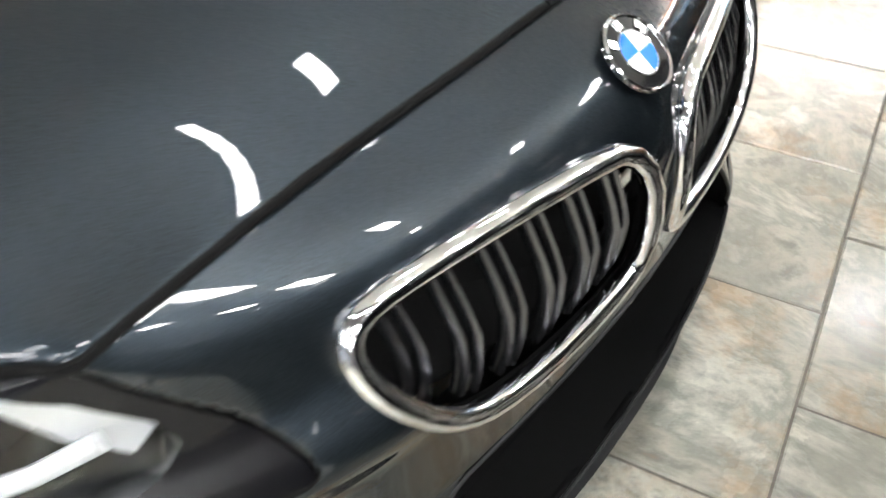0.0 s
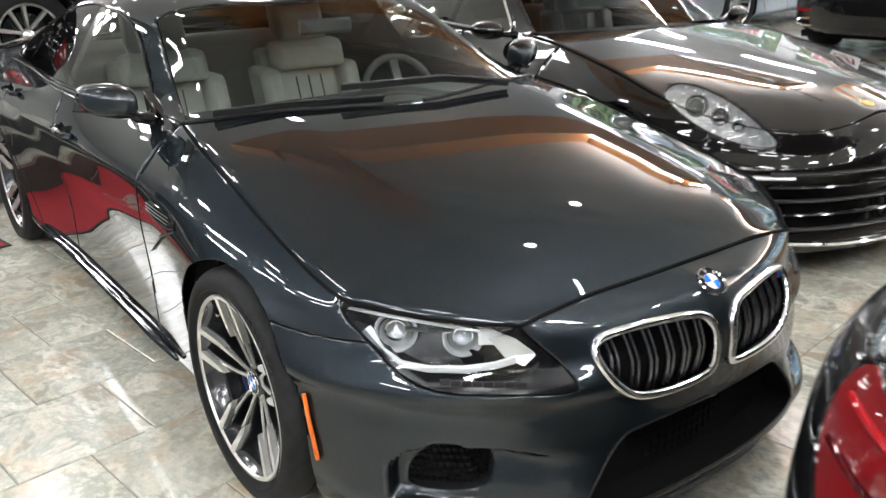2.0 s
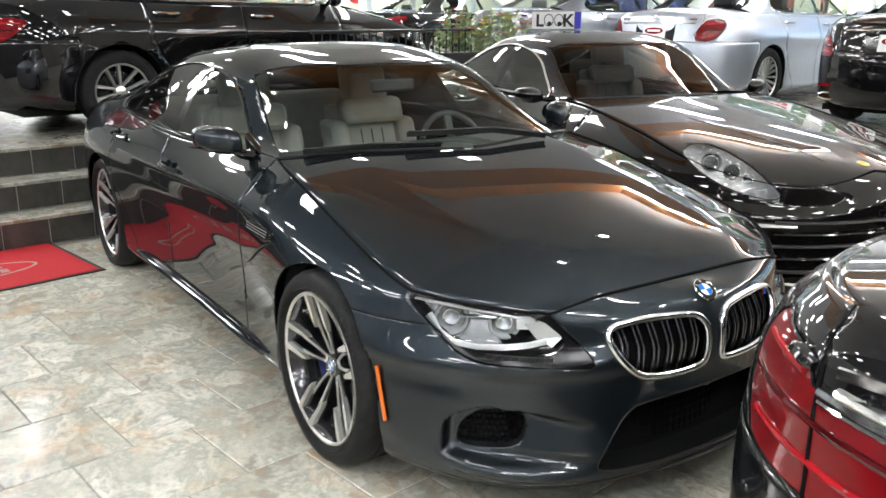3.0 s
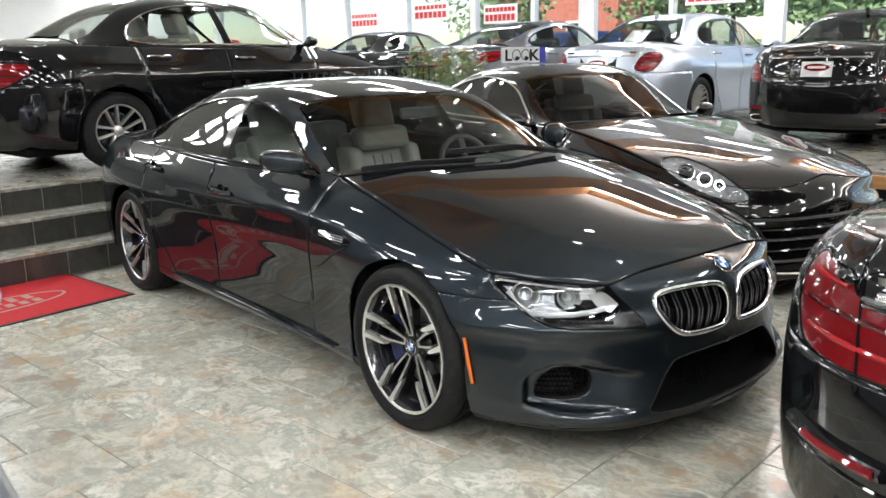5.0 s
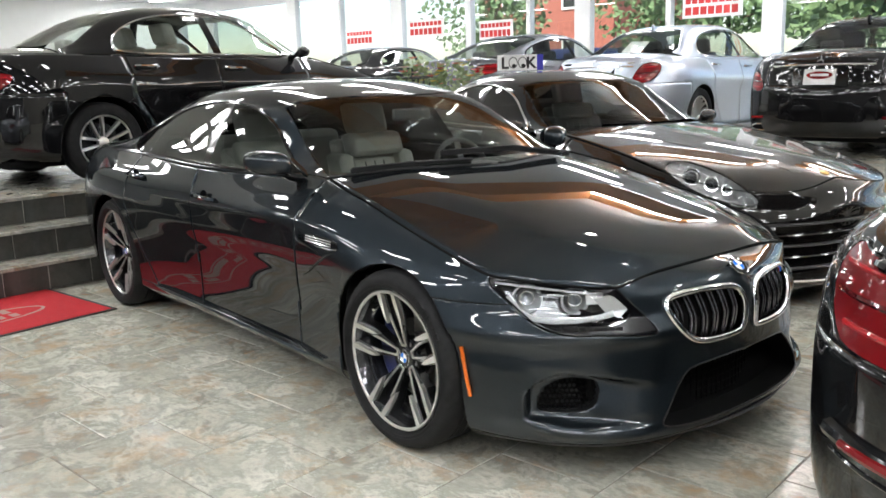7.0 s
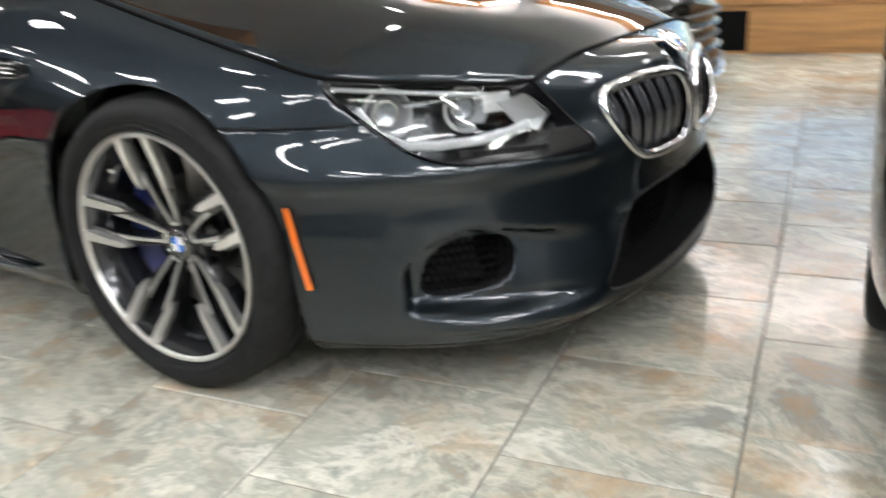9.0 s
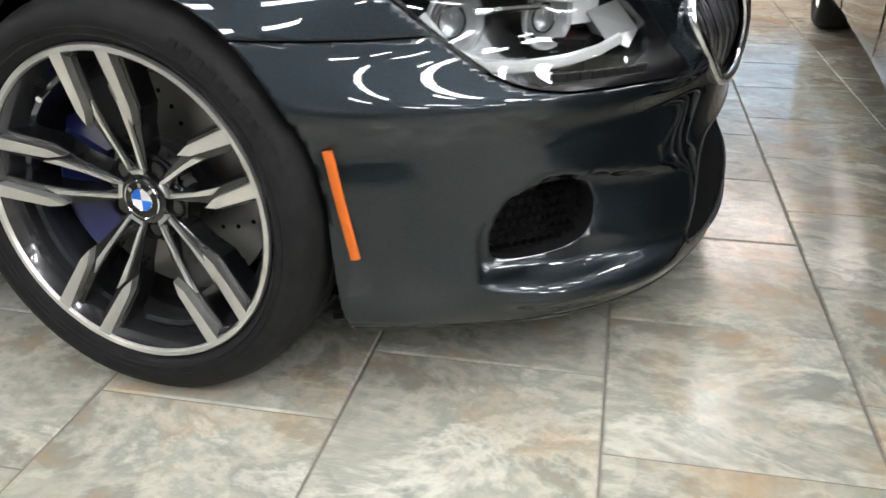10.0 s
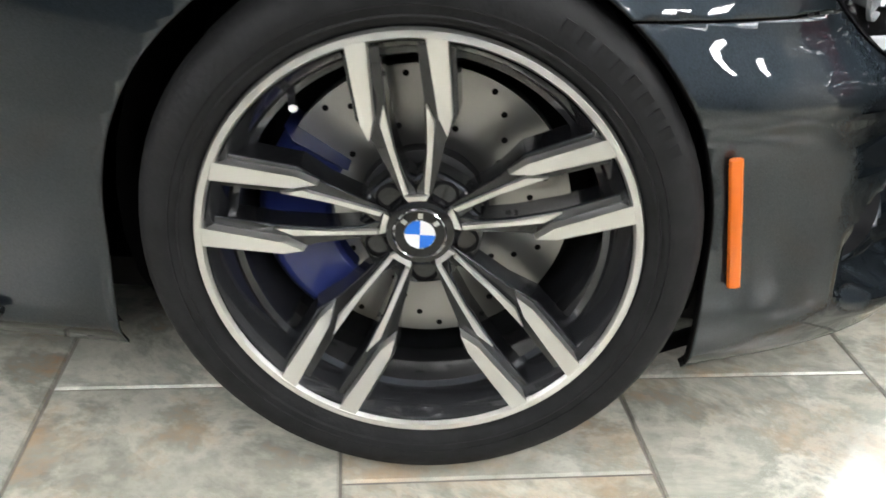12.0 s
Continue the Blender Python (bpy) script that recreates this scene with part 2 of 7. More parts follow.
def box(x0, y0, z0, x1, y1, z1):
    bm = bmesh.new()
    bmesh.ops.create_cube(bm, size=1)
    bmesh.ops.scale(bm, vec=(x1 - x0, y1 - y0, z1 - z0), verts=bm.verts)
    bmesh.ops.translate(bm, vec=((x0 + x1) / 2, (y0 + y1) / 2, (z0 + z1) / 2), verts=bm.verts)
    return bm


def joined(*pieces):
    vs, fs = [], []
    for v, f in pieces:
        k = len(vs)
        vs += [tuple(p) for p in v]
        fs += [tuple(i + k for i in q) for q in f]
    return vs, fs


def moved(data, m):
    return [tuple(m @ Vector(p)) for p in data[0]], data[1]


def box_d(x0, y0, z0, x1, y1, z1):
    v = [(x, y, z) for x in (x0, x1) for y in (y0, y1) for z in (z0, z1)]
    return v, [(0, 1, 3, 2), (4, 6, 7, 5), (0, 4, 5, 1), (2, 3, 7, 6), (0, 2, 6, 4), (1, 5, 7, 3)]


def lathe(profile, n=48, axis="y"):
    """Turns (along, radius) pairs about an axis through the origin."""
    vs, fs = [], []
    for a, r in profile:
        for k in range(n):
            c, s = math.cos(2 * math.pi * k / n) * r, math.sin(2 * math.pi * k / n) * r
            vs.append({"y": (c, a, s), "z": (c, s, a), "x": (a, c, s)}[axis])
    for j in range(len(profile) - 1):
        for k in range(n):
            fs.append((j * n + k, j * n + (k + 1) % n, (j + 1) * n + (k + 1) % n, (j + 1) * n + k))
    return vs, fs


def tube(path, r, closed=False, n=8, flat=1.0, up=(0, 0, 1)):
    """A bar of round or oval section swept along a path."""
    P = [Vector(p) for p in path]
    vs, fs, m = [], [], len(P)
    for i, p in enumerate(P):
        d = (P[(i + 1) % m] - P[i - 1]) if closed else (P[min(i + 1, m - 1)] - P[max(i - 1, 0)])
        d.normalize()
        a = d.cross(Vector(up))
        if a.length < 1e-4:
            a = d.cross(Vector((1, 0, 0)))
        a.normalize()
        b = a.cross(d)
        rr = r[i] if isinstance(r, (list, tuple)) else r
        for k in range(n):
            t = 2 * math.pi * k / n
            vs.append(p + a * math.cos(t) * rr + b * math.sin(t) * rr * flat)
    for i in range(m if closed else m - 1):
        for k in range(n):
            j = (i + 1) % m
            fs.append((i * n + k, i * n + (k + 1) % n, j * n + (k + 1) % n, j * n + k))
    if not closed:
        fs += [tuple(range(n))[::-1], tuple(range((m - 1) * n, m * n))]
    return vs, fs


def prism(poly, a0, a1, axis="y"):
    """Extrudes a polygon given in the two other axes from a0 to a1."""
    def pt(p, a):
        return {"y": (p[0], a, p[1]), "x": (a, p[0], p[1]), "z": (p[0], p[1], a)}[axis]
    n = len(poly)
    vs = [pt(p, a0) for p in poly] + [pt(p, a1) for p in poly]
    fs = [tuple(range(n)), tuple(range(2 * n - 1, n - 1, -1))]
    fs += [(i, (i + 1) % n, n + (i + 1) % n, n + i)[::-1] for i in range(n)]
    return vs, fs


def ball(c, r, n=16, squash=(1, 1, 1)):
    vs, fs = [], []
    for j in range(n // 2 + 1):
        for k in range(n):
            t, p = math.pi * j / (n // 2), 2 * math.pi * k / n
            vs.append((c[0] + r * squash[0] * math.sin(t) * math.cos(p), c[1] + r * squash[1] * math.sin(t) * math.sin(p), c[2] + r * squash[2] * math.cos(t)))
    for j in range(n // 2):
        for k in range(n):
            fs.append((j * n + k, (j + 1) * n + k, (j + 1) * n + (k + 1) % n, j * n + (k + 1) % n))
    return vs, fs


def herm(xs, ys, x):
    """A smooth curve through (xs, ys), with no overshoot to speak of."""
    xs, ys, x = np.asarray(xs, float), np.asarray(ys, float), np.asarray(x, float)
    if ys.ndim == 1:
        return herm(xs, ys[:, None], x)[..., 0]
    d = np.diff(ys, axis=0) / np.diff(xs)[:, None]
    m = np.vstack([d[:1], np.where(d[1:] * d[:-1] > 0, 2 * d[1:] * d[:-1] / np.where(np.abs(d[1:] + d[:-1]) < 1e-9, 1, d[1:] + d[:-1]), 0), d[-1:]])
    i = np.clip(np.searchsorted(xs, x) - 1, 0, len(xs) - 2)
    h = (xs[i + 1] - xs[i])
    t = np.clip((x - xs[i]) / h, 0, 1)[..., None]
    h = h[..., None]
    return (2 * t**3 - 3 * t**2 + 1) * ys[i] + (t**3 - 2 * t**2 + t) * h * m[i] + (3 * t**2 - 2 * t**3) * ys[i + 1] + (t**3 - t**2) * h * m[i + 1]


def rounded(poly, times=2):
    """Cuts the corners of a closed polygon."""
    P = [tuple(p) for p in poly]
    for _ in range(times):
        Q = []
        for i in range(len(P)):
            a, b = P[i], P[(i + 1) % len(P)]
            Q.append(tuple(0.75 * u + 0.25 * w for u, w in zip(a, b)))
            Q.append(tuple(0.25 * u + 0.75 * w for u, w in zip(a, b)))
        P = Q
    return P


def inside(px, py, poly):
    """Signed distance to a polygon, negative inside."""
    poly = np.asarray(poly, float)
    p = np.stack([px, py], -1)
    best, sign = np.full(len(p), 1e9), np.ones(len(p))
    for i in range(len(poly)):
        a, b = poly[i], poly[(i + 1) % len(poly)]
        e, w = b - a, p - a
        t = np.clip((w @ e) / max(e @ e, 1e-12), 0, 1)
        best = np.minimum(best, ((w - t[:, None] * e) ** 2).sum(-1))
        cross = e[0] * w[:, 1] - e[1] * w[:, 0]
        c1, c2, c3 = p[:, 1] >= a[1], p[:, 1] < b[1], cross > 0
        sign = np.where((c1 & c2 & c3) | (~c1 & ~c2 & ~c3), -sign, sign)
    return sign * np.sqrt(best)


def quads(G):
    n, m = G.shape[:2]
    return [G[[i, i + 1, i + 1, i], [j, j, j + 1, j + 1]] for i in range(n - 1) for j in range(m - 1)]


def _clip(P, d):
    out = []
    for k in range(len(P)):
        a, b, da, db = P[k], P[(k + 1) % len(P)], d[k], d[(k + 1) % len(P)]
        if da <= 0:
            out.append(a)
        if (da < 0 < db) or (db < 0 < da):
            if tuple(a) > tuple(b):
                a, b, da, db = b, a, db, da
            out.append(a + (b - a) * (da / (da - db)))
    return np.array(out)


def split(polys, sdf, gap=0.0):
    """Cuts a surface along the line sdf = 0, leaving a gap: the pieces inside and outside."""
    if not polys:
        return [], []
    D = sdf(np.concatenate(polys))
    ins, out, k = [], [], 0
    for P in polys:
        d = D[k:k + len(P)]
        k += len(P)
        if (d <= -gap).all():
            ins.append(P)
        elif (d >= gap).all():
            out.append(P)
        else:
            for keep, c in ((ins, _clip(P, d + gap)), (out, _clip(P, gap - d))):
                if len(c) > 2:
                    keep.append(c)
    return ins, out


def mirrored(polys):
    return [(P * (1, -1, 1))[::-1] for P in polys]


def sheet(polys):
    """Joins polygons that share corners into one (verts, faces) pair."""
    seen, vs, fs = {}, [], []
    for P in polys:
        f = []
        for p in P:
            key = (round(p[0] * 5000), round(p[1] * 5000), round(p[2] * 5000))
            if key not in seen:
                seen[key] = len(vs)
                vs.append(tuple(p))
            if not f or f[-1] != seen[key]:
                f.append(seen[key])
        if len(f) > 1 and f[0] == f[-1]:
            f.pop()
        if len(set(f)) == len(f) > 2:
            fs.append(tuple(f))
    return vs, fs


# ---- motor cars: body surfaces ----
# A car's own frame: x ahead, y to its left, z up, the origin on the ground below its front axle.
def body(sp):
    """The left half of a car's skin: side shell S, bonnet H, boot lid T and greenhouse G, as grids of points."""
    nose, tail, W, x0, x1 = sp["nose"], sp["tail"], sp["half"], sp["x0"], sp["x1"]
    K = len(sp["stations"][0][1])
    nv = sp.get("rows", 34)
    v = np.linspace(0, 1, nv)

    def outline(nf, nr):
        th = np.linspace(0, math.pi / 2, sp.get("nf", 56))
        fr = np.stack([x0 + (nose - x0) * np.cos(th).clip(0) ** (2 / nf), W * np.sin(th) ** (2 / nf)], -1)
        xs = np.linspace(x0, x1, sp.get("ns", 70))[1:-1]
        sd = np.stack([xs, np.full(len(xs), W)], -1)
        re = np.stack([x1 + (tail - x1) * np.cos(th).clip(0) ** (2 / nr), W * np.sin(th) ** (2 / nr)], -1)[::-1]
        return np.concatenate([fr, sd, re])

    mid = outline(sp["nf_hi"], sp["nr"])
    pos = []
    for (kind, val), _ in sp["stations"]:
        half = len(mid) // 2
        if kind == "yf":
            pos.append(np.argmin(np.abs(mid[:half, 1] - val)))
        elif kind == "yr":
            pos.append(half + np.argmin(np.abs(mid[half:, 1] - val)))
        else:
            pos.append(np.argmin(np.abs(mid[:, 0] - val)))
    arc = np.concatenate([[0], np.cumsum(np.linalg.norm(np.diff(mid, axis=0), axis=1))])
    ctl = np.array([[c for pr in prof for c in pr] for _, prof in sp["stations"]], float)
    prof = herm(arc[pos], ctl, arc).reshape(len(mid), K, 2)
    # even out the flank along its length, so that its reflections run true
    kern = np.exp(-((arc[:, None] - arc[None, :]) / sp.get("even", 0.16)) ** 2) * np.gradient(arc)[None, :]
    kern /= kern.sum(1)[:, None]
    share = np.clip((0.35 - mid[:, 0]) / 0.4, 0, 1) * np.clip((mid[:, 0] - tail - 0.25) / 0.4, 0, 1)
    even = (kern @ prof.reshape(len(mid), -1)).reshape(prof.shape)
    prof = prof + (even - prof) * share[:, None, None]
    S = np.zeros((len(mid), nv, 3))
    vk = np.linspace(0, 1, K)
    for j in range(nv):
        base = outline(sp["nf_lo"] + (sp["nf_hi"] - sp["nf_lo"]) * min(1, v[j] * 1.6), sp["nr"])
        d = np.gradient(base, axis=0)
        d[0], d[-1] = (0, 1), (0, -1)
        d /= np.linalg.norm(d, axis=1)[:, None] + 1e-12
        nrm = np.stack([d[:, 1], -d[:, 0]], -1)
        zo = np.stack([herm(vk, prof[i], v[j]) for i in range(len(mid))])
        S[:, j, :2] = base - nrm * zo[:, 1:2]
        S[:, j, 2] = zo[:, 0]
    S[0, :, 1] = S[-1, :, 1] = 0
    S[:, :, 1] = S[:, :, 1].clip(0)
    if "shoulder" in sp:
        # a crisp line along the flank, with a hollow below it
        (xa, za), (xb, zb), amp = sp["shoulder"]
        f = ((S[:, :, 0] - xa) / (xb - xa)).clip(-0.2, 1.3)
        d = S[:, :, 2] - (za + (zb - za) * f)
        fade = np.clip((xa + 0.12 - S[:, :, 0]) / 0.25, 0, 1) * np.clip((S[:, :, 0] - xb + 0.25) / 0.3, 0, 1)
        S[:, :, 1] += amp * fade * (np.exp(-(d / 0.045) ** 2) - 0.45 * np.exp(-((d + 0.12) / 0.06) ** 2))
    if "shut" in sp:
        # the top edge of the fender follows the bonnet's shut line
        keys = sp["shut"]
        kp = []
        for (kind, val), _ in keys:
            kp.append(np.argmin(np.abs(mid[:len(mid) // 2, 1] - val)) if kind == "yf" else np.argmin(np.abs(mid[:, 0] - val)))
        want = herm(arc[kp], np.array([p for _, p in keys]), arc[:kp[-1] + 1])
        move = np.zeros((len(mid), 3))
        move[:kp[-1] + 1] = want - S[:kp[-1] + 1, -1]
        past = np.clip(1 - (arc[kp[-1] + 1:] - arc[kp[-1]]) / 0.6, 0, 1)
        move[kp[-1] + 1:] = (past * past * (3 - 2 * past))[:, None] * move[kp[-1]]
        lift = np.clip((v - 0.42) / 0.58, 0, 1)
        lift = lift * lift * (1.6 - 0.6 * lift)
        high = np.clip((v - 0.66) / 0.34, 0, 1) ** 3.0
        ahead = np.clip((mid[:, :1] - 0.45) / 0.25, 0, 1)
        S += (lift[None, :] * (1 - ahead) + high[None, :] * ahead)[:, :, None] * move[:, None, :]
    if "sculpt" in sp:
        S = sp["sculpt"](S)
    E = S[:, -1]
    iw = np.argmin(np.abs(E[:, 0] - sp["x_ws"]) + (np.arange(len(E)) > len(E) // 2) * 9)
    ir = np.argmin(np.abs(E[:, 0] - sp["x_rw"]) + (E[:, 1] < 0.4) * 9)
    nt = 26
    t = np.linspace(0, 1, nt)
    g = 1 - (1 - t) ** 1.5

    def deck(idx, xc, zline, pw):
        D = np.zeros((len(idx), nt, 3))
        for k, i in enumerate(idx):
            D[k, :, 0] = E[i, 0] + (xc[k] - E[i, 0]) * g
            D[k, :, 1] = E[i, 1] * (1 - t)
            zc = herm(*zline, xc[k])
            D[k, :, 2] = E[i, 2] + (zc - E[i, 2]) * (1 - (1 - t) ** pw)
        return D

    idx = np.arange(0, iw + 1)
    a = (arc[idx] / arc[iw])
    xc = E[0, 0] + (sp["x_cowl"] - E[0, 0]) * a ** 1.25
    zl = sp["hood_line"]
    H = deck(idx, xc, ([p[0] for p in zl], [p[1] for p in zl]), sp.get("hood_crown", 2.0))
    if "bonnet" in sp:
        H[:, :, 2] = sp["bonnet"](H[:, :, 0], H[:, :, 1])
    idx2 = np.arange(ir, len(E))
    b = (arc[idx2] - arc[ir]) / (arc[-1] - arc[ir])
    xc2 = sp["x_deck"] + (E[-1, 0] - sp["x_deck"]) * b
    zl = sp["boot_line"]
    T = deck(idx2, xc2, ([p[0] for p in zl], [p[1] for p in zl]), 2.0)
    idx3 = np.arange(iw, ir + 1)
    tt = sp["roof"]
    top = herm([-r[0] for r in tt], np.array([[r[1], r[2]] for r in tt]), -E[idx3, 0])
    sec = np.array(sp.get("section", SECTION))
    ng = 40
    yz = herm(np.linspace(0, 1, len(sec)), sec, np.linspace(0, 1, ng))
    G = np.zeros((len(idx3), ng, 3))
    for k, i in enumerate(idx3):
        Y, Z = yz[:, 0], yz[:, 1]
        G[k, :, 0] = E[i, 0] + (top[k, 0] - E[i, 0]) * (1 - Y ** 1.5)
        G[k, :, 1] = E[i, 1] * Y
        G[k, :, 2] = E[i, 2] + (top[k, 1] - E[i, 2]) * Z
    return {"S": quads(S), "H": quads(H), "T": quads(T), "G": quads(G), "grid": S, "E": E}


SECTION = [(1, 0), (0.965, 0.14), (0.90, 0.34), (0.82, 0.57), (0.735, 0.78), (0.655, 0.885), (0.53, 0.945), (0.33, 0.985), (0, 1)]


def caster(polys):
    """A way to find where a straight line meets a surface."""
    from mathutils.bvhtree import BVHTree
    vs, fs = sheet(polys)
    tree = BVHTree.FromPolygons([Vector(p) for p in vs], fs)

    def cast(origin, way):
        p, n, _, _ = tree.ray_cast(Vector(origin), Vector(way).normalized())
        return p, n
    return cast


def well(cx, cz, r, y0, y1):
    """A dark wheel-arch liner, open towards the outside."""
    vs, fs = [], []
    n = 28
    for y in (y1, y0):
        for k in range(n + 1):
            t = math.pi * (-0.25 + 1.5 * k / n)
            vs.append((cx + r * math.cos(t), y, max(0.20, cz + r * math.sin(t))))
    for k in range(n):
        fs.append((k, k + 1, n + 2 + k, n + 1 + k))
    fs.append(tuple(range(n + 1, 2 * n + 2)))
    return vs, fs


def root(name, label, m, category="car", group=""):
    ob = new(name)
    ob.empty_display_size = 0.2
    ob.matrix_basis = m
    return tagged(ob, label, category, group)


def tyre_profile(r, w, rim):
    """Section of a tyre centred on y = 0, outside at -w/2."""
    h = w / 2
    return [(-h * 0.78, rim), (-h * 0.93, rim + 0.012), (-h, rim + (r - rim) * 0.45), (-h * 0.97, rim + (r - rim) * 0.72), (-h * 0.86, r - 0.010), (-h * 0.7, r - 0.002),
            (-h * 0.4, r), (-h * 0.38, r - 0.007), (-h * 0.34, r - 0.007), (-h * 0.32, r), (-0.012, r), (-0.010, r - 0.007), (0.010, r - 0.007), (0.012, r),
            (h * 0.32, r), (h * 0.34, r - 0.007), (h * 0.38, r - 0.007), (h * 0.4, r), (h * 0.7, r - 0.002), (h * 0.9, r - 0.012), (h, rim + (r - rim) * 0.45), (h * 0.78, rim)]


def plain_wheel(parent, at, side, r=0.33, w=0.24, rim=0.225, spokes=10, wide=0.035, mat=None, fork=False):
    """A light-alloy wheel with straight or forked spokes. side: 1 left, -1 right."""
    hub = new("wheel")
    hub.parent = parent
    hub.matrix_basis = pose(*at) @ Matrix.Scale(-side, 4, (0, 1, 0))
    part("tyre", lathe(tyre_profile(r, w, rim), 40), RUBBER, hub)
    part("rim", lathe([(-w * 0.40, rim + 0.004), (-w * 0.43, rim - 0.004), (-w * 0.38, rim - 0.014)], 40), mat or ALU, hub)
    part("barrel", lathe([(-w * 0.375, rim - 0.015), (w * 0.1, rim - 0.03), (w * 0.4, rim - 0.02)], 40), BARREL, hub)
    pcs = []
    for k in range(spokes):
        for s in ((-1, 1) if fork else (0,)):
            a = 2 * math.pi * (k + 0.14 * s) / spokes
            a2 = 2 * math.pi * (k + 0.30 * s) / spokes
            p0, p1 = Vector((0.05 * math.cos(a), -w * 0.22, 0.05 * math.sin(a))), Vector(((rim - 0.012) * math.cos(a2), -w * 0.37, (rim - 0.012) * math.sin(a2)))
            d = (p1 - p0).normalized()
            q = Vector((-d.z, 0, d.x)).normalized() * wide / 2
            dn = Vector((0, 0.03, 0))
            vs = [p0 + q * 0.7, p0 - q * 0.7, p1 - q, p1 + q, p0 + q * 0.9 + dn, p0 - q * 0.9 + dn, p1 - q * 1.2 + dn, p1 + q * 1.2 + dn]
            pcs.append((vs, [(0, 1, 2, 3), (0, 4, 5, 1), (1, 5, 6, 2), (2, 6, 7, 3), (3, 7, 4, 0)]))
    part("spokes", joined(*pcs), mat or ALU, hub, smooth=0)
    part("hub_cap", lathe([(-w * 0.25, 0.0), (-w * 0.25, 0.025), (-w * 0.2, 0.045), (-w * 0.05, 0.05)], 24), mat or ALU, hub)
    # steel disc coloured dark, to paint in the shade behind the spokes
    part("brake_disc", lathe([(0.02, 0.06), (0.02, rim * 0.72), (0.05, rim * 0.72), (0.05, 0.06)], 32), BARREL, hub)
    part("wheel_back", lathe([(0.06, 0.0), (0.06, rim - 0.005)], 32), MATT_BLACK, hub)
    return hub


def seat(parent, at, mat, y_in=1):
    """A car seat: cushion, backrest with side bolsters, headrest."""
    s = new("front_seat")
    s.parent = parent
    s.matrix_basis = pose(*at)
    def soft(name, x0, y0, z0, x1, y1, z1, lean=0.0):
        bm = bmesh.new()
        bmesh.ops.create_cube(bm, size=1)
        bmesh.ops.scale(bm, vec=(x1 - x0, y1 - y0, z1 - z0), verts=bm.verts)
        bmesh.ops.translate(bm, vec=((x0 + x1) / 2, (y0 + y1) / 2, (z0 + z1) / 2), verts=bm.verts)
        for w in bm.verts:
            w.co.x -= lean * (w.co.z - z0)
        part(name, bm, mat, s, bevel=0.035)
    soft("cushion", -0.45, -0.24, 0, 0.08, 0.24, 0.16)
    soft("cushion_bolster", -0.42, 0.19, 0.06, 0.06, 0.27, 0.21)
    soft("cushion_bolster", -0.42, -0.27, 0.06, 0.06, -0.19, 0.21)
    soft("backrest", -0.60, -0.22, 0.10, -0.46, 0.22, 0.66, 0.32)
    soft("back_bolster", -0.58, 0.17, 0.12, -0.38, 0.28, 0.58, 0.32)
    soft("back_bolster", -0.58, -0.28, 0.12, -0.38, -0.17, 0.58, 0.32)
    soft("shoulder_pad", -0.62, -0.20, 0.56, -0.50, 0.20, 0.70, 0.32)
    soft("headrest", -0.70, -0.14, 0.69, -0.58, 0.14, 0.88, 0.3)
    for y in (-0.07, 0, 0.07):
        part("stitching", tube([(-0.455 - 0.32 * k * 0.09, y, 0.16 + k * 0.09) for k in range(5)], 0.004), LEATHER_D, s)
    return s


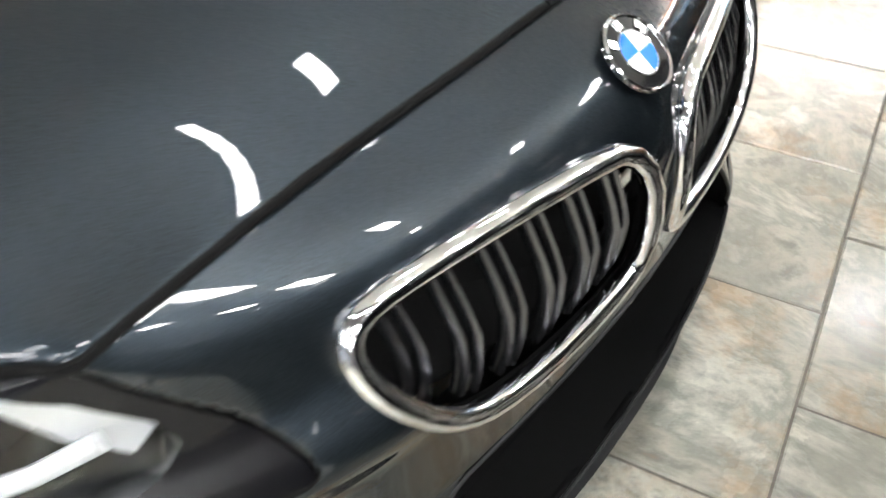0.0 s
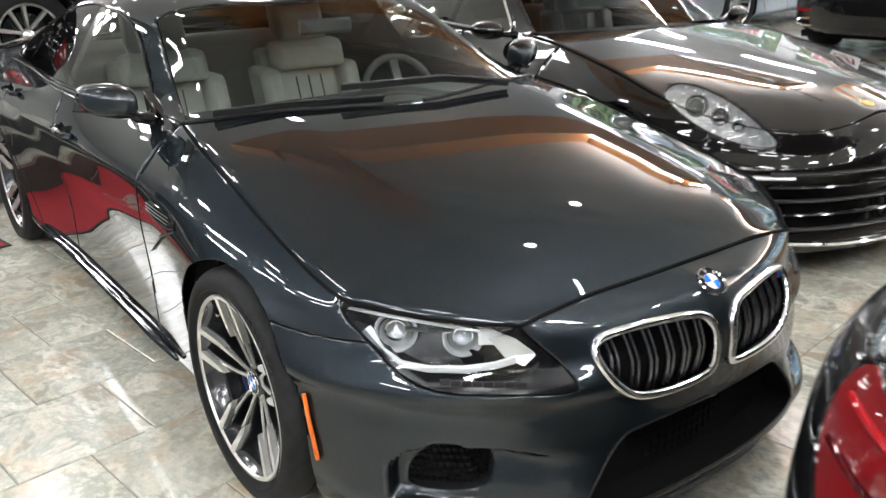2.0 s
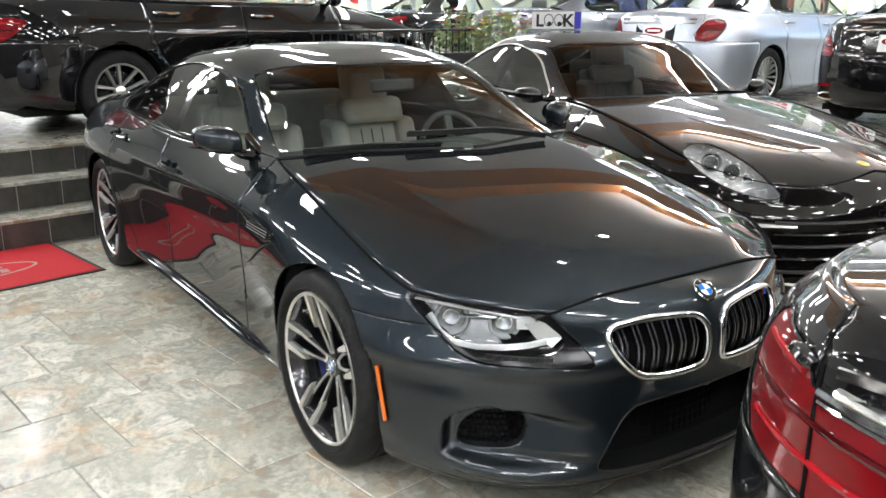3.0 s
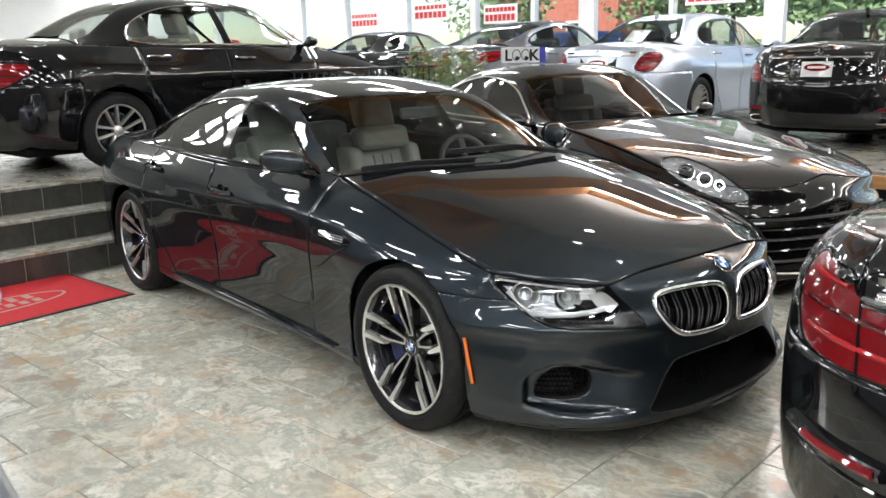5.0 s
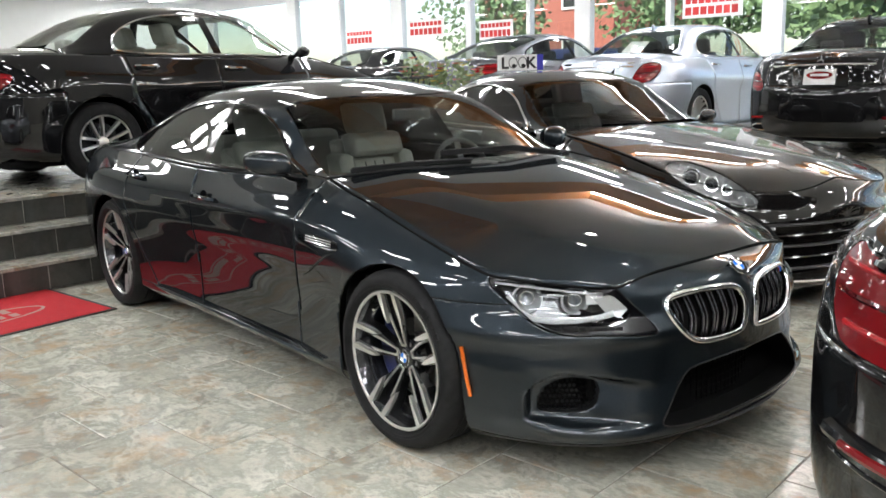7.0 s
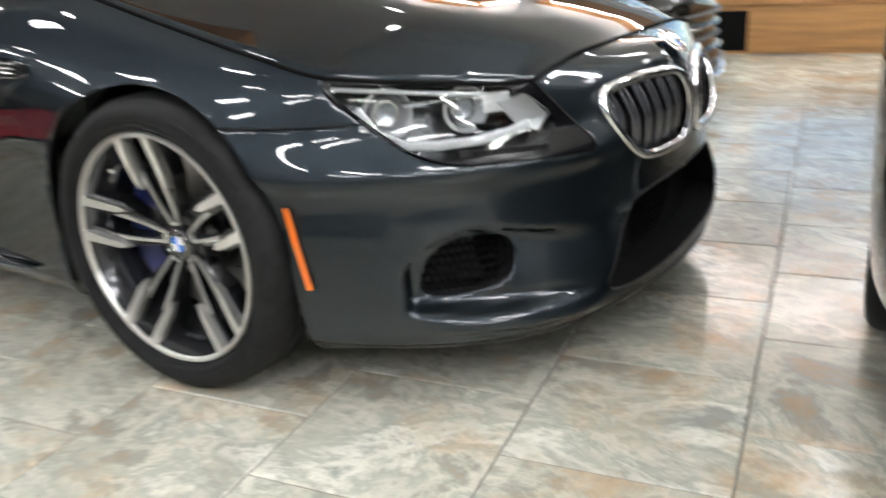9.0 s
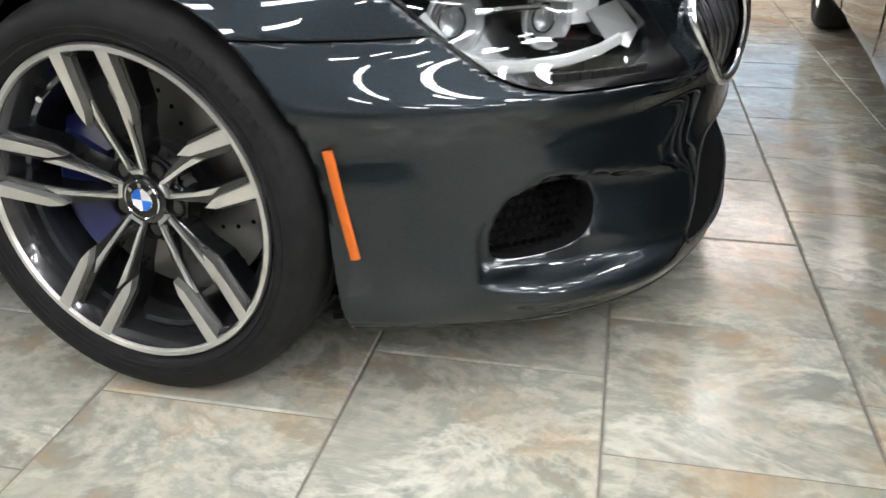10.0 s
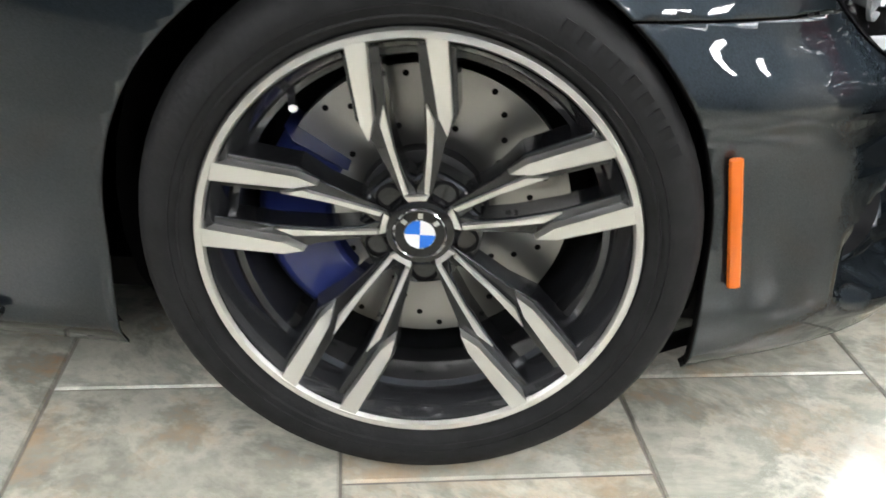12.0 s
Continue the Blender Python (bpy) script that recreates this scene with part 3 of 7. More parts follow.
# ---- the dark grey four-door coupe ----
COUPE = dict(nose=0.90, tail=-4.11, half=0.965, x0=-0.05, x1=-3.10, nf_lo=2.75, nf_hi=2.3, nr=2.6, rows=56, nf=70, ns=90,
             x_ws=-0.67, x_rw=-3.42, x_cowl=-0.42, x_deck=-3.38, shoulder=((-0.60, 0.765), (-3.0, 0.875), 0.005),
             hood_line=[(-0.42, 0.99), (0.0, 0.915), (0.4, 0.835), (0.62, 0.78), (0.76, 0.735)],
             boot_line=[(-4.05, 0.99), (-3.7, 1.03), (-3.38, 1.04)],
             roof=[(-0.67, -0.42, 0.99), (-0.95, -0.80, 1.17), (-1.30, -1.22, 1.325), (-1.75, -1.75, 1.392), (-2.2, -2.2, 1.375), (-2.7, -2.68, 1.28), (-3.1, -3.08, 1.14), (-3.42, -3.38, 1.04)],
             stations=[
                 (("yf", 0.0), [(0.13, 0.06), (0.16, 0.005), (0.24, 0.0), (0.40, 0.022), (0.50, 0.012), (0.58, 0.014), (0.64, 0.036), (0.695, 0.08), (0.735, 0.145)]),
                 (("yf", 0.5), [(0.13, 0.08), (0.16, 0.01), (0.24, 0.0), (0.38, 0.028), (0.47, 0.022), (0.52, 0.006), (0.59, 0.045), (0.65, 0.052), (0.683, 0.058)]),
                 (("x", 0.45), [(0.14, 0.09), (0.17, 0.04), (0.26, 0.010), (0.38, 0.008), (0.49, 0.002), (0.53, -0.004), (0.62, 0.045), (0.70, 0.08), (0.738, 0.108)]),
                 (("x", 0.2), [(0.15, 0.05), (0.2, 0.022), (0.3, 0.012), (0.42, 0.004), (0.50, 0.0), (0.54, -0.003), (0.64, 0.03), (0.74, 0.085), (0.79, 0.145)]),
                 (("x", -0.2), [(0.15, 0.06), (0.2, 0.04), (0.3, 0.03), (0.45, 0.012), (0.56, 0.0), (0.66, 0.005), (0.75, 0.04), (0.82, 0.10), (0.87, 0.165)]),
                 (("x", -0.75), [(0.15, 0.10), (0.2, 0.06), (0.28, 0.055), (0.42, 0.045), (0.56, 0.03), (0.70, 0.015), (0.79, 0.03), (0.88, 0.10), (0.97, 0.19)]),
                 (("x", -1.7), [(0.15, 0.11), (0.2, 0.055), (0.28, 0.06), (0.42, 0.064), (0.58, 0.058), (0.69, 0.024), (0.74, 0.028), (0.86, 0.062), (0.95, 0.095)]),
                 (("x", -2.9), [(0.15, 0.07), (0.2, 0.03), (0.3, 0.02), (0.45, 0.005), (0.6, -0.005), (0.72, -0.005), (0.82, 0.02), (0.91, 0.09), (0.98, 0.16)]),
                 (("x", -3.6), [(0.2, 0.1), (0.25, 0.03), (0.33, 0.01), (0.48, 0.0), (0.62, 0.0), (0.74, 0.01), (0.84, 0.03), (0.93, 0.08), (0.99, 0.15)]),
                 (("yr", 0.0), [(0.2, 0.12), (0.25, 0.05), (0.33, 0.02), (0.48, 0.01), (0.62, 0.02), (0.74, 0.05), (0.84, 0.06), (0.94, 0.07), (0.99, 0.12)]),
             ])
SHUT_X = [-0.675, -0.50, -0.36, -0.06, 0.22, 0.383, 0.47, 0.60, 0.69, 0.76]
SHUT_Y = [0.768, 0.795, 0.808, 0.826, 0.836, 0.826, 0.775, 0.665, 0.560, 0.545]
SHUT_Z = [0.972, 0.940, 0.912, 0.836, 0.768, 0.727, 0.712, 0.694, 0.683, 0.676]
CREST = [(-0.70, 1.022), (-0.42, 0.985), (0.0, 0.915), (0.40, 0.832), (0.55, 0.793), (0.66, 0.753), (0.735, 0.713), (0.78, 0.685)]


def bonnet_height(x, y):
    """Height of the bonnet: a domed middle, a crease on either side, and a steeper slope down to the shut line."""
    shape = np.shape(x)
    x, y = np.ravel(np.asarray(x, float)), np.abs(np.ravel(np.asarray(y, float)))
    ye, ze = herm(SHUT_X, SHUT_Y, x), herm(SHUT_X, SHUT_Z, x)
    zc = herm([p[0] for p in CREST], [p[1] for p in CREST], x)
    f = np.clip(y / ye, 0, 1.02)
    soft = lambda u: 0.022 * np.log1p(np.exp(u / 0.022))
    drop = 0.55 * f ** 2.2 + 0.45 * soft(f - 0.60) / soft(0.40)
    return (zc + (ze - zc) * drop).reshape(shape)


def nose_sculpt(S):
    """Presses the outer intakes and the ramps that lead from them to the centre grille into the bumper."""
    a, z, x = S[:, :, 1] - S[:, :, 0], S[:, :, 2], S[:, :, 0]
    ease = lambda u: np.clip(u, 0, 1) ** 2 * (3 - 2 * np.clip(u, 0, 1))
    along = np.where(a < -0.07, np.clip((a + 0.44) / 0.37, 0, 1) ** 1.15, ease((0.268 - a) / 0.05))
    top = np.interp(a, [-0.44, -0.08, 0.08, 0.20, 0.27], [0.352, 0.392, 0.408, 0.378, 0.33])
    low = np.interp(a, [-0.44, -0.10, 0.10, 0.24], [0.206, 0.218, 0.228, 0.242])
    wall = 0.016 + 0.016 * np.clip((-0.08 - a) / 0.2, 0, 1)
    within = ease((top - z) / wall) * ease((z - low) / 0.016)
    depth = 0.060 * along * within * (x > 0.25)
    lip = 0.012 * np.exp(-((z - low + 0.022) / 0.016) ** 2) * ease((a + 0.46) / 0.2) * ease((0.26 - a) / 0.12) * (x > 0.25)
    S = S.copy()
    S[:, :, 0] -= 0.8 * (depth - lip)
    S[:, :, 1] = np.maximum(S[:, :, 1] - 0.6 * (depth - lip), np.where(S[:, :, 1] > 0, 0.0, S[:, :, 1]))
    # the crease below the headlamp and the hollow under it
    near = (x > 0.0) * ease((a + 0.5) / 0.3)
    S[:, :, 0] -= 0.009 * near * np.exp(-((z - 0.470) / 0.035) ** 2)
    return S


def shut_keys():
    """The line on which the fender and nose meet the bonnet, from the middle of the nose back to the windscreen."""
    keys = []
    for y in (0.0, 0.12, 0.25, 0.38, 0.48, 0.535):
        x = 0.738 - 0.018 * (y / 0.5) ** 2
        keys.append((("yf", y * 1.04), (x, y, float(bonnet_height(x, y)))))
    for st, x in ((0.66, 0.69), (0.56, 0.60), (0.455, 0.47), (0.36, 0.383), (0.2, 0.22), (-0.06, -0.06), (-0.36, -0.36), (-0.50, -0.50), (-0.675, -0.675)):
        keys.append((("x", st), tuple(float(herm(SHUT_X, c, x)) if c is not None else x for c in (None, SHUT_Y, SHUT_Z))))
    return keys


SKIN_STATIONS = list(COUPE["stations"])
SKIN_STATIONS[0] = (("yf", 0.0), [(0.13, 0.06), (0.16, 0.005), (0.24, 0.0), (0.40, 0.022), (0.50, 0.012), (0.58, 0.014), (0.645, 0.034), (0.693, 0.075), (0.713, 0.160)])
SKIN_STATIONS[5] = (("x", -0.75), [(0.15, 0.10), (0.2, 0.055), (0.28, 0.052), (0.42, 0.050), (0.56, 0.042), (0.69, 0.026), (0.79, 0.028), (0.88, 0.085), (0.97, 0.19)])
SKIN_STATIONS[6] = (("x", -1.7), [(0.15, 0.11), (0.2, 0.055), (0.28, 0.058), (0.42, 0.060), (0.56, 0.054), (0.68, 0.034), (0.76, 0.030), (0.86, 0.062), (0.95, 0.098)])
COUPE_SKIN = dict(COUPE, rows=92, nf=112, ns=150, even=0.34, stations=SKIN_STATIONS, bonnet=bonnet_height, sculpt=nose_sculpt, shut=shut_keys(), shoulder=((-0.60, 0.79), (-3.0, 0.90), 0.007))
SURROUND = material("satin_black_lamp_surround", (0.004, 0.004, 0.005), 0.2)
SURROUND.node_tree.nodes["Principled BSDF"].inputs["Specular IOR Level"].default_value = 0.25
coupe = root("coupe_car", "dark metallic grey four-door coupe with chrome double grille", pose(0, 0.02, 0))
_b = body(COUPE_SKIN)
COUPE_CAST = caster(_b["S"] + _b["H"] + _b["G"])


def emblem(parent, m, r):
    """A roundel: chrome ring, black band and four blue and white quarters, facing +z of m."""
    e = new("emblem")
    e.parent = parent
    e.matrix_basis = m
    part("rim", lathe([(-0.002, r), (0.003, r), (0.0045, r * 0.96), (0.003, r * 0.92)], 40, "z"), CHROME, e)
    part("band", lathe([(0.0025, r * 0.93), (0.003, r * 0.58)], 40, "z"), GLOSS_BLACK, e)
    part("inner_ring", lathe([(0.003, r * 0.60), (0.0042, r * 0.575), (0.003, r * 0.55)], 40, "z"), CHROME, e)
    for k in range(4):
        n = 9
        v = [(0, 0, 0.0034)] + [(r * 0.56 * math.cos(math.pi / 2 * (k + i / n)), r * 0.56 * math.sin(math.pi / 2 * (k + i / n)), 0.0034) for i in range(n + 1)]
        part("quarter", (v, [tuple(range(n + 2))]), EMB_BLUE if k % 2 else WHITE_GLOSS, e, smooth=0)
    for a in (40, 90, 140):
        c, s2 = math.cos(radians(a)) * r * 0.76, math.sin(radians(a)) * r * 0.76
        part("mark", moved(box_d(-r * 0.09, -r * 0.11, 0.003, r * 0.09, r * 0.11, 0.0042), pose(c, s2, 0, 0, 0, a - 90)), CHROME, e, smooth=0)
    return e


def sport_wheel(parent, at, side, r, w, turn):
    """A two-tone wheel with five forked spokes, machined faces on dark grey, drilled disc and blue caliper."""
    hub = new("wheel")
    hub.parent = parent
    hub.matrix_basis = pose(*at) @ Matrix.Scale(-side, 4, (0, 1, 0))
    R, face = 0.2715, -0.112
    part("tyre", lathe(tyre_profile(r, w, R - 0.004), 72), RUBBER, hub, "black low-profile tyre")
    for k in range(3):
        part("tyre_ridge", lathe([(-w / 2 * 0.975 - 0.001 + 0.002 * k, R + 0.012 + 0.012 * k), (-w / 2 * 0.99 - 0.0015 + 0.001 * k, R + 0.014 + 0.012 * k), (-w / 2 * 0.985 + 0.001 * k, R + 0.016 + 0.012 * k)], 72), RUBBER, hub)
    for k in range(9):
        la = radians(62 - 4.2 * k)
        rr = R + 0.046
        part("sidewall_mark", moved(box_d(-0.0075, -0.0016, -0.0085, 0.0055, 0.0016, 0.0085), pose(rr * math.cos(la), -w / 2 * 0.985, rr * math.sin(la)) @ pose(0, 0, 0, 0, -math.degrees(la) + 90, 0)), RUBBER, hub, smooth=0)
    part("rim_ring", lathe([(-0.118, R), (-0.124, R - 0.003), (-0.124, R - 0.011), (-0.118, R - 0.014)], 96), ALU, hub, "bright machined rim edge")
    part("barrel", lathe([(-0.119, R - 0.0155), (-0.106, R - 0.022), (-0.085, R - 0.030), (-0.03, R - 0.040), (0.10, R - 0.045)], 72), BARREL, hub)
    part("inner_rib", lathe([(-0.07, R - 0.034), (-0.066, R - 0.042), (-0.055, R - 0.043), (-0.05, R - 0.037)], 72), BARREL, hub)

    def flat(poly, y0, y1, a, slope=0.0, wid=1.0):
        # (w, r) outlines laid along the spoke at angle a; the spoke dips towards the hub
        c, s2 = math.cos(a), math.sin(a)
        def pt(p, dy, g):
            wv, rv = p[0] * g, p[1]
            return (rv * c - wv * s2, dy + slope * max(0.0, 0.25 - rv), rv * s2 + wv * c)
        n = len(poly)
        cx, cy = sum(p[0] for p in poly) / n, sum(p[1] for p in poly) / n
        grown = [(cx + (p[0] - cx) * wid, cy + (p[1] - cy) * (1 + (wid - 1) * 0.3)) for p in poly]
        v = [pt(p, y0, 1) for p in poly] + [pt(p, y1, 1) for p in grown]
        f = [tuple(range(n)), tuple(range(2 * n - 1, n - 1, -1))] + [(i, n + i, n + (i + 1) % n, (i + 1) % n) for i in range(n)]
        return v, f

    wide = [(0.032, 0.2645), (0.056, 0.2605), (0.0530, 0.160), (0.0460, 0.136), (0.0375, 0.162)]
    thin = [(0.0245, 0.176), (0.0315, 0.152), (0.0268, 0.12), (0.0155, 0.052), (0.0105, 0.054), (0.0198, 0.115), (0.0228, 0.152)]
    dark = [(0.020, 0.262), (0.064, 0.260), (0.060, 0.16), (0.043, 0.125), (0.025, 0.066), (0.018, 0.045), (0.0, 0.040), (0.0, 0.058), (0.010, 0.075), (0.018, 0.12), (0.022, 0.18)]
    cap = [(-0.0155, 0.050), (0.0155, 0.050), (0.011, 0.0425), (-0.011, 0.0425)]
    flip = lambda P: [(-a, b) for a, b in P][::-1]
    for k in range(5):
        a = radians(turn + 72 * k)
        sp = new("spoke")
        sp.parent = hub
        for P in (dark, flip(dark)):
            part("spoke_body", flat(P, face + 0.004, face + 0.045, a, 0.236, 1.12), RIM_DARK, sp, smooth=0, bevel=0.002)
        for P in (wide, flip(wide)):
            part("outer_face", flat(P, face - 0.0125, face + 0.006, a, 0.236, 1.10), ALU, sp, "bright machined facet", smooth=0)
        for P in (thin, flip(thin)):
            part("inner_face", flat(P, face - 0.002, face + 0.010, a, 0.236, 1.15), ALU, sp, "bright machined facet", smooth=0)
        part("inner_tip", flat(cap, face - 0.002, face + 0.01, a, 0.236, 1.1), ALU, sp, smooth=0)
        b = radians(turn + 36 + 72 * k)
        part("lug_hole", moved(lathe([(-0.058, 0.0185), (-0.0605, 0.0150), (-0.046, 0.0135), (-0.0455, 0.0)], 20), pose(0.058 * math.cos(b), 0, 0.058 * math.sin(b))), MATT_BLACK, hub)
        part("lug_bolt", moved(lathe([(-0.050, 0.0), (-0.051, 0.006), (-0.049, 0.0095), (-0.03, 0.010)], 6), pose(0.058 * math.cos(b), 0, 0.058 * math.sin(b))), PLASTIC, hub, smooth=0)
        # webs between the spokes round the hub
        part("hub_web", flat([(-0.050, 0.045), (0.050, 0.045), (0.034, 0.076), (0.012, 0.080), (-0.012, 0.080), (-0.034, 0.076)], -0.056, -0.012, b, 0.0, 1.05), RIM_DARK, hub, smooth=0, bevel=0.006)
    part("hub", lathe([(-0.068, 0.0), (-0.068, 0.036), (-0.066, 0.043), (-0.060, 0.047), (-0.01, 0.060)], 40), RIM_DARK, hub)
    emblem(hub, Matrix.Translation((0, -0.0685, 0)) @ pose(0, 0, 0, 90, 0, 0), 0.0345)
    va = radians(132)
    part("valve", tube([(0.232 * math.cos(va), -0.07, 0.232 * math.sin(va)), (0.222 * math.cos(va), -0.098, 0.222 * math.sin(va))], 0.0055, n=10), CHROME, hub)
    disc = part("brake_disc", lathe([(0.02, 0.085), (0.012, 0.10), (0.012, 0.196), (0.045, 0.196), (0.045, 0.09)], 64), STEEL, hub, "steel drilled brake disc")
    # black discs on the face stand in for the shade in the drillings
    holes = []
    for k in range(40):
        a = 2 * math.pi * k / 40
        rr = (0.118, 0.142, 0.166, 0.184)[k % 4]
        holes.append(moved(lathe([(0.0112, 0.0), (0.0112, 0.0042), (0.0125, 0.0045)], 8), pose(rr * math.cos(a), 0, rr * math.sin(a))))
    tagged(part("drill_hole_shade", joined(*holes), MATT_BLACK, disc), kind="stuff")
    part("disc_bell", lathe([(-0.005, 0.0), (-0.005, 0.075), (0.0, 0.085), (0.02, 0.088)], 40), PLASTIC, hub)
    cal = []
    for k in range(14):
        a = radians(148 + k * 6)
        cal.append((a, 0.205 + 0.012 * math.sin(math.pi * k / 13), 0.12))
    v, f = [], []
    for a, ro, ri in cal:
        for rr, y in ((ri, -0.018), (ro - 0.015, -0.030), (ro, -0.010), (ro, 0.06), (ri, 0.06)):
            v.append((rr * math.cos(a), y, rr * math.sin(a)))
    for k in range(13):
        f += [(k * 5 + j, k * 5 + (j + 1) % 5, k * 5 + 5 + (j + 1) % 5, k * 5 + 5 + j) for j in range(5)]
    f += [tuple(range(5)), tuple(range(65, 70))]
    part("caliper", (v, f), BLUE, hub, "blue painted brake caliper", bevel=0.006)
    part("wheel_back", lathe([(0.085, 0.0), (0.085, R - 0.045)], 40), MATT_BLACK, hub)
    return hub


def path_on(cast, pts, kind):
    """Lays a flat outline onto the skin: 'f' (y, z) from ahead, 'c' (y - x, z) from the corner, 's' (x, z) from the left side."""
    out = []
    for a, z in pts:
        if kind == "f":
            p, n = cast((3, a, z), (-1, 0, 0))
        elif kind == "c":
            p, n = cast((3, 3 + a, z), (-1, -1, 0))
        else:
            p, n = cast((a, 3, z), (0, -1, 0))
        if p is not None:
            out.append((p, n if n.dot(Vector((1, 1, 0) if kind == "c" else ((1, 0, 0) if kind == "f" else (0, 1, 0)))) > 0 else -n))
    return out


def both(p, s):
    return [(v[0], v[1] * s, v[2]) for v in p]


def side_of(data, s):
    """The same part for the left (1) or right (-1) side."""
    return (data[0], data[1]) if s > 0 else ([(v[0], -v[1], v[2]) for v in data[0]], [tuple(f)[::-1] for f in data[1]])


def build_coupe():
    S, H, T, G = _b["S"], _b["H"], _b["T"], _b["G"]
    cast = COUPE_CAST
    X, Y, Z = (lambda p: p[:, 0]), (lambda p: np.abs(p[:, 1])), (lambda p: p[:, 2])

    def arch(cx, r):
        def f(p):
            x, z = X(p) - cx, Z(p)
            return np.where(Y(p) > 0.55, np.where(z > 0.345, np.hypot(x, z - 0.345) - r, np.abs(x) - r - 0.06 * (0.345 - z)), 9.0)
        return f

    _, S = split(S, arch(-0.026, 0.370))
    _, S = split(S, arch(-2.972, 0.374))
    lamp_poly = rounded([(0.456, 0.716), (0.33, 0.75), (0.16, 0.76), (-0.04, 0.75), (-0.15, 0.70), (-0.26, 0.617), (-0.40, 0.524), (-0.31, 0.524), (-0.14, 0.534), (0.09, 0.539), (0.22, 0.57), (0.34, 0.64)], 2)
    lens_poly = rounded([(0.430, 0.712), (0.30, 0.704), (0.06, 0.686), (-0.13, 0.674), (-0.255, 0.600), (-0.21, 0.562), (-0.02, 0.550), (0.17, 0.552), (0.32, 0.635)], 1)
    lamp, S = split(S, lambda p: inside(Y(p) - X(p), Z(p), lamp_poly), 0.002)
    lens, trim = split(lamp, lambda p: inside(Y(p) - X(p), Z(p), lens_poly), 0.0)
    kid_poly = rounded([(0.034, 0.630), (0.16, 0.645), (0.315, 0.641), (0.385, 0.625), (0.385, 0.573), (0.330, 0.498), (0.257, 0.467), (0.058, 0.465), (0.032, 0.488)], 2)
    _, S = split(S, lambda p: np.where(X(p) > 0.3, inside(Y(p), Z(p), kid_poly), 9))
    mesh_poly = rounded([(0.208, 0.275), (0.190, 0.332), (0.105, 0.374), (0.0, 0.374), (-0.100, 0.360), (-0.090, 0.285), (-0.02, 0.258), (0.18, 0.258)], 2)
    _, S = split(S, lambda p: np.where(X(p) > 0.3, inside(Y(p) - X(p), Z(p), mesh_poly), 9))
    low_poly = rounded([(-0.1, 0.388), (0.27, 0.388), (0.34, 0.36), (0.45, 0.222), (0.43, 0.192), (0.2, 0.182), (-0.1, 0.18)], 2)
    _, S = split(S, lambda p: np.where(X(p) > 0.3, inside(Y(p), Z(p), low_poly), 9))
    # panels
    bump, S = split(S, lambda p: np.where(Y(p) - X(p) < 0.30, -1.0, np.maximum(0.0 - X(p), Z(p) - 0.632)), 0.0016)
    lip, bump = split(bump, lambda p: Z(p) - 0.165 - 0.0 * X(p), 0.001)
    fend, S = split(S, lambda p: -0.715 + 0.06 * (Z(p) - 0.6) - X(p), 0.0013)
    sill, S = split(S, lambda p: np.maximum(Z(p) - 0.235, -X(p) - 2.62), 0.0015)
    door1, S = split(S, lambda p: -1.775 - 0.05 * (Z(p) - 0.6) - X(p), 0.0013)
    curve = lambda p: -2.68 + 0.36 * np.clip((0.72 - Z(p)) / 0.5, 0, 1) ** 1.2
    door2, quarter = split(S, lambda p: curve(p) - X(p), 0.0018)
    part("front_bumper", sheet(bump + mirrored(bump)), PAINT_GREY, coupe, thick=0.012, smooth=75)
    part("front_lip", sheet(lip + mirrored(lip)), PLASTIC, coupe, "black plastic lower lip", thick=0.012)
    for s in (1, -1):
        side = (lambda q: q) if s > 0 else mirrored
        part("front_fender", sheet(side(fend)), PAINT_GREY, coupe, thick=0.004)
        part("side_sill", sheet(side(sill)), PAINT_GREY, coupe, thick=0.004)
        part("front_door", sheet(side(door1)), PAINT_GREY, coupe, thick=0.004)
        part("rear_door", sheet(side(door2)), PAINT_GREY, coupe, thick=0.004)
    part("rear_body", sheet(quarter + mirrored(quarter)), PAINT_GREY, coupe, thick=0.010)
    part("boot_lid", sheet(T + mirrored(T)), PAINT_GREY, coupe, thick=0.01)
    # bonnet, a hair inside its edges
    n_t = 25
    strip = [q for i, q in enumerate(H) if i % n_t == 0]
    part("bonnet", sheet(H + mirrored(H)), PAINT_GREY, coupe, thick=0.008)
    edge = [tuple(q[0]) for q in strip]
    # black bead on the edge stands in for the shade in the shut line
    part("bonnet_gap_shade", joined(tube([(x, y + 0.001, z + 0.0012) for x, y, z in edge], 0.0045, n=6), tube([(x, -y - 0.001, z + 0.0012) for x, y, z in edge], 0.0045, n=6)), MATT_BLACK, coupe)
    # greenhouse
    def ws(p):
        yp = 0.742 - 0.135 * np.clip((-0.70 - X(p)) / 0.56, -0.3, 1.4)
        top = -1.125 - 0.16 * (Y(p) / 0.58) ** 2
        return np.maximum(Y(p) - yp, top - X(p))
    wind, G = split(G, ws, 0.003)
    dlo_poly = rounded([(-0.86, 0.955), (-1.085, 1.062), (-1.29, 1.19), (-1.53, 1.262), (-1.82, 1.292), (-2.12, 1.284), (-2.5, 1.222), (-2.86, 1.105), (-2.93, 1.03), (-2.80, 0.985), (-1.7, 0.978), (-1.2, 0.965)], 2)
    dlo, G = split(G, lambda p: np.where(Y(p) > 0.42, inside(X(p), Z(p), dlo_poly), 9), 0.002)
    pil = lambda p: np.abs(X(p) + 1.735 + 0.20 * (Z(p) - 1.0)) - 0.038
    pillar, dlo = split(dlo, pil)
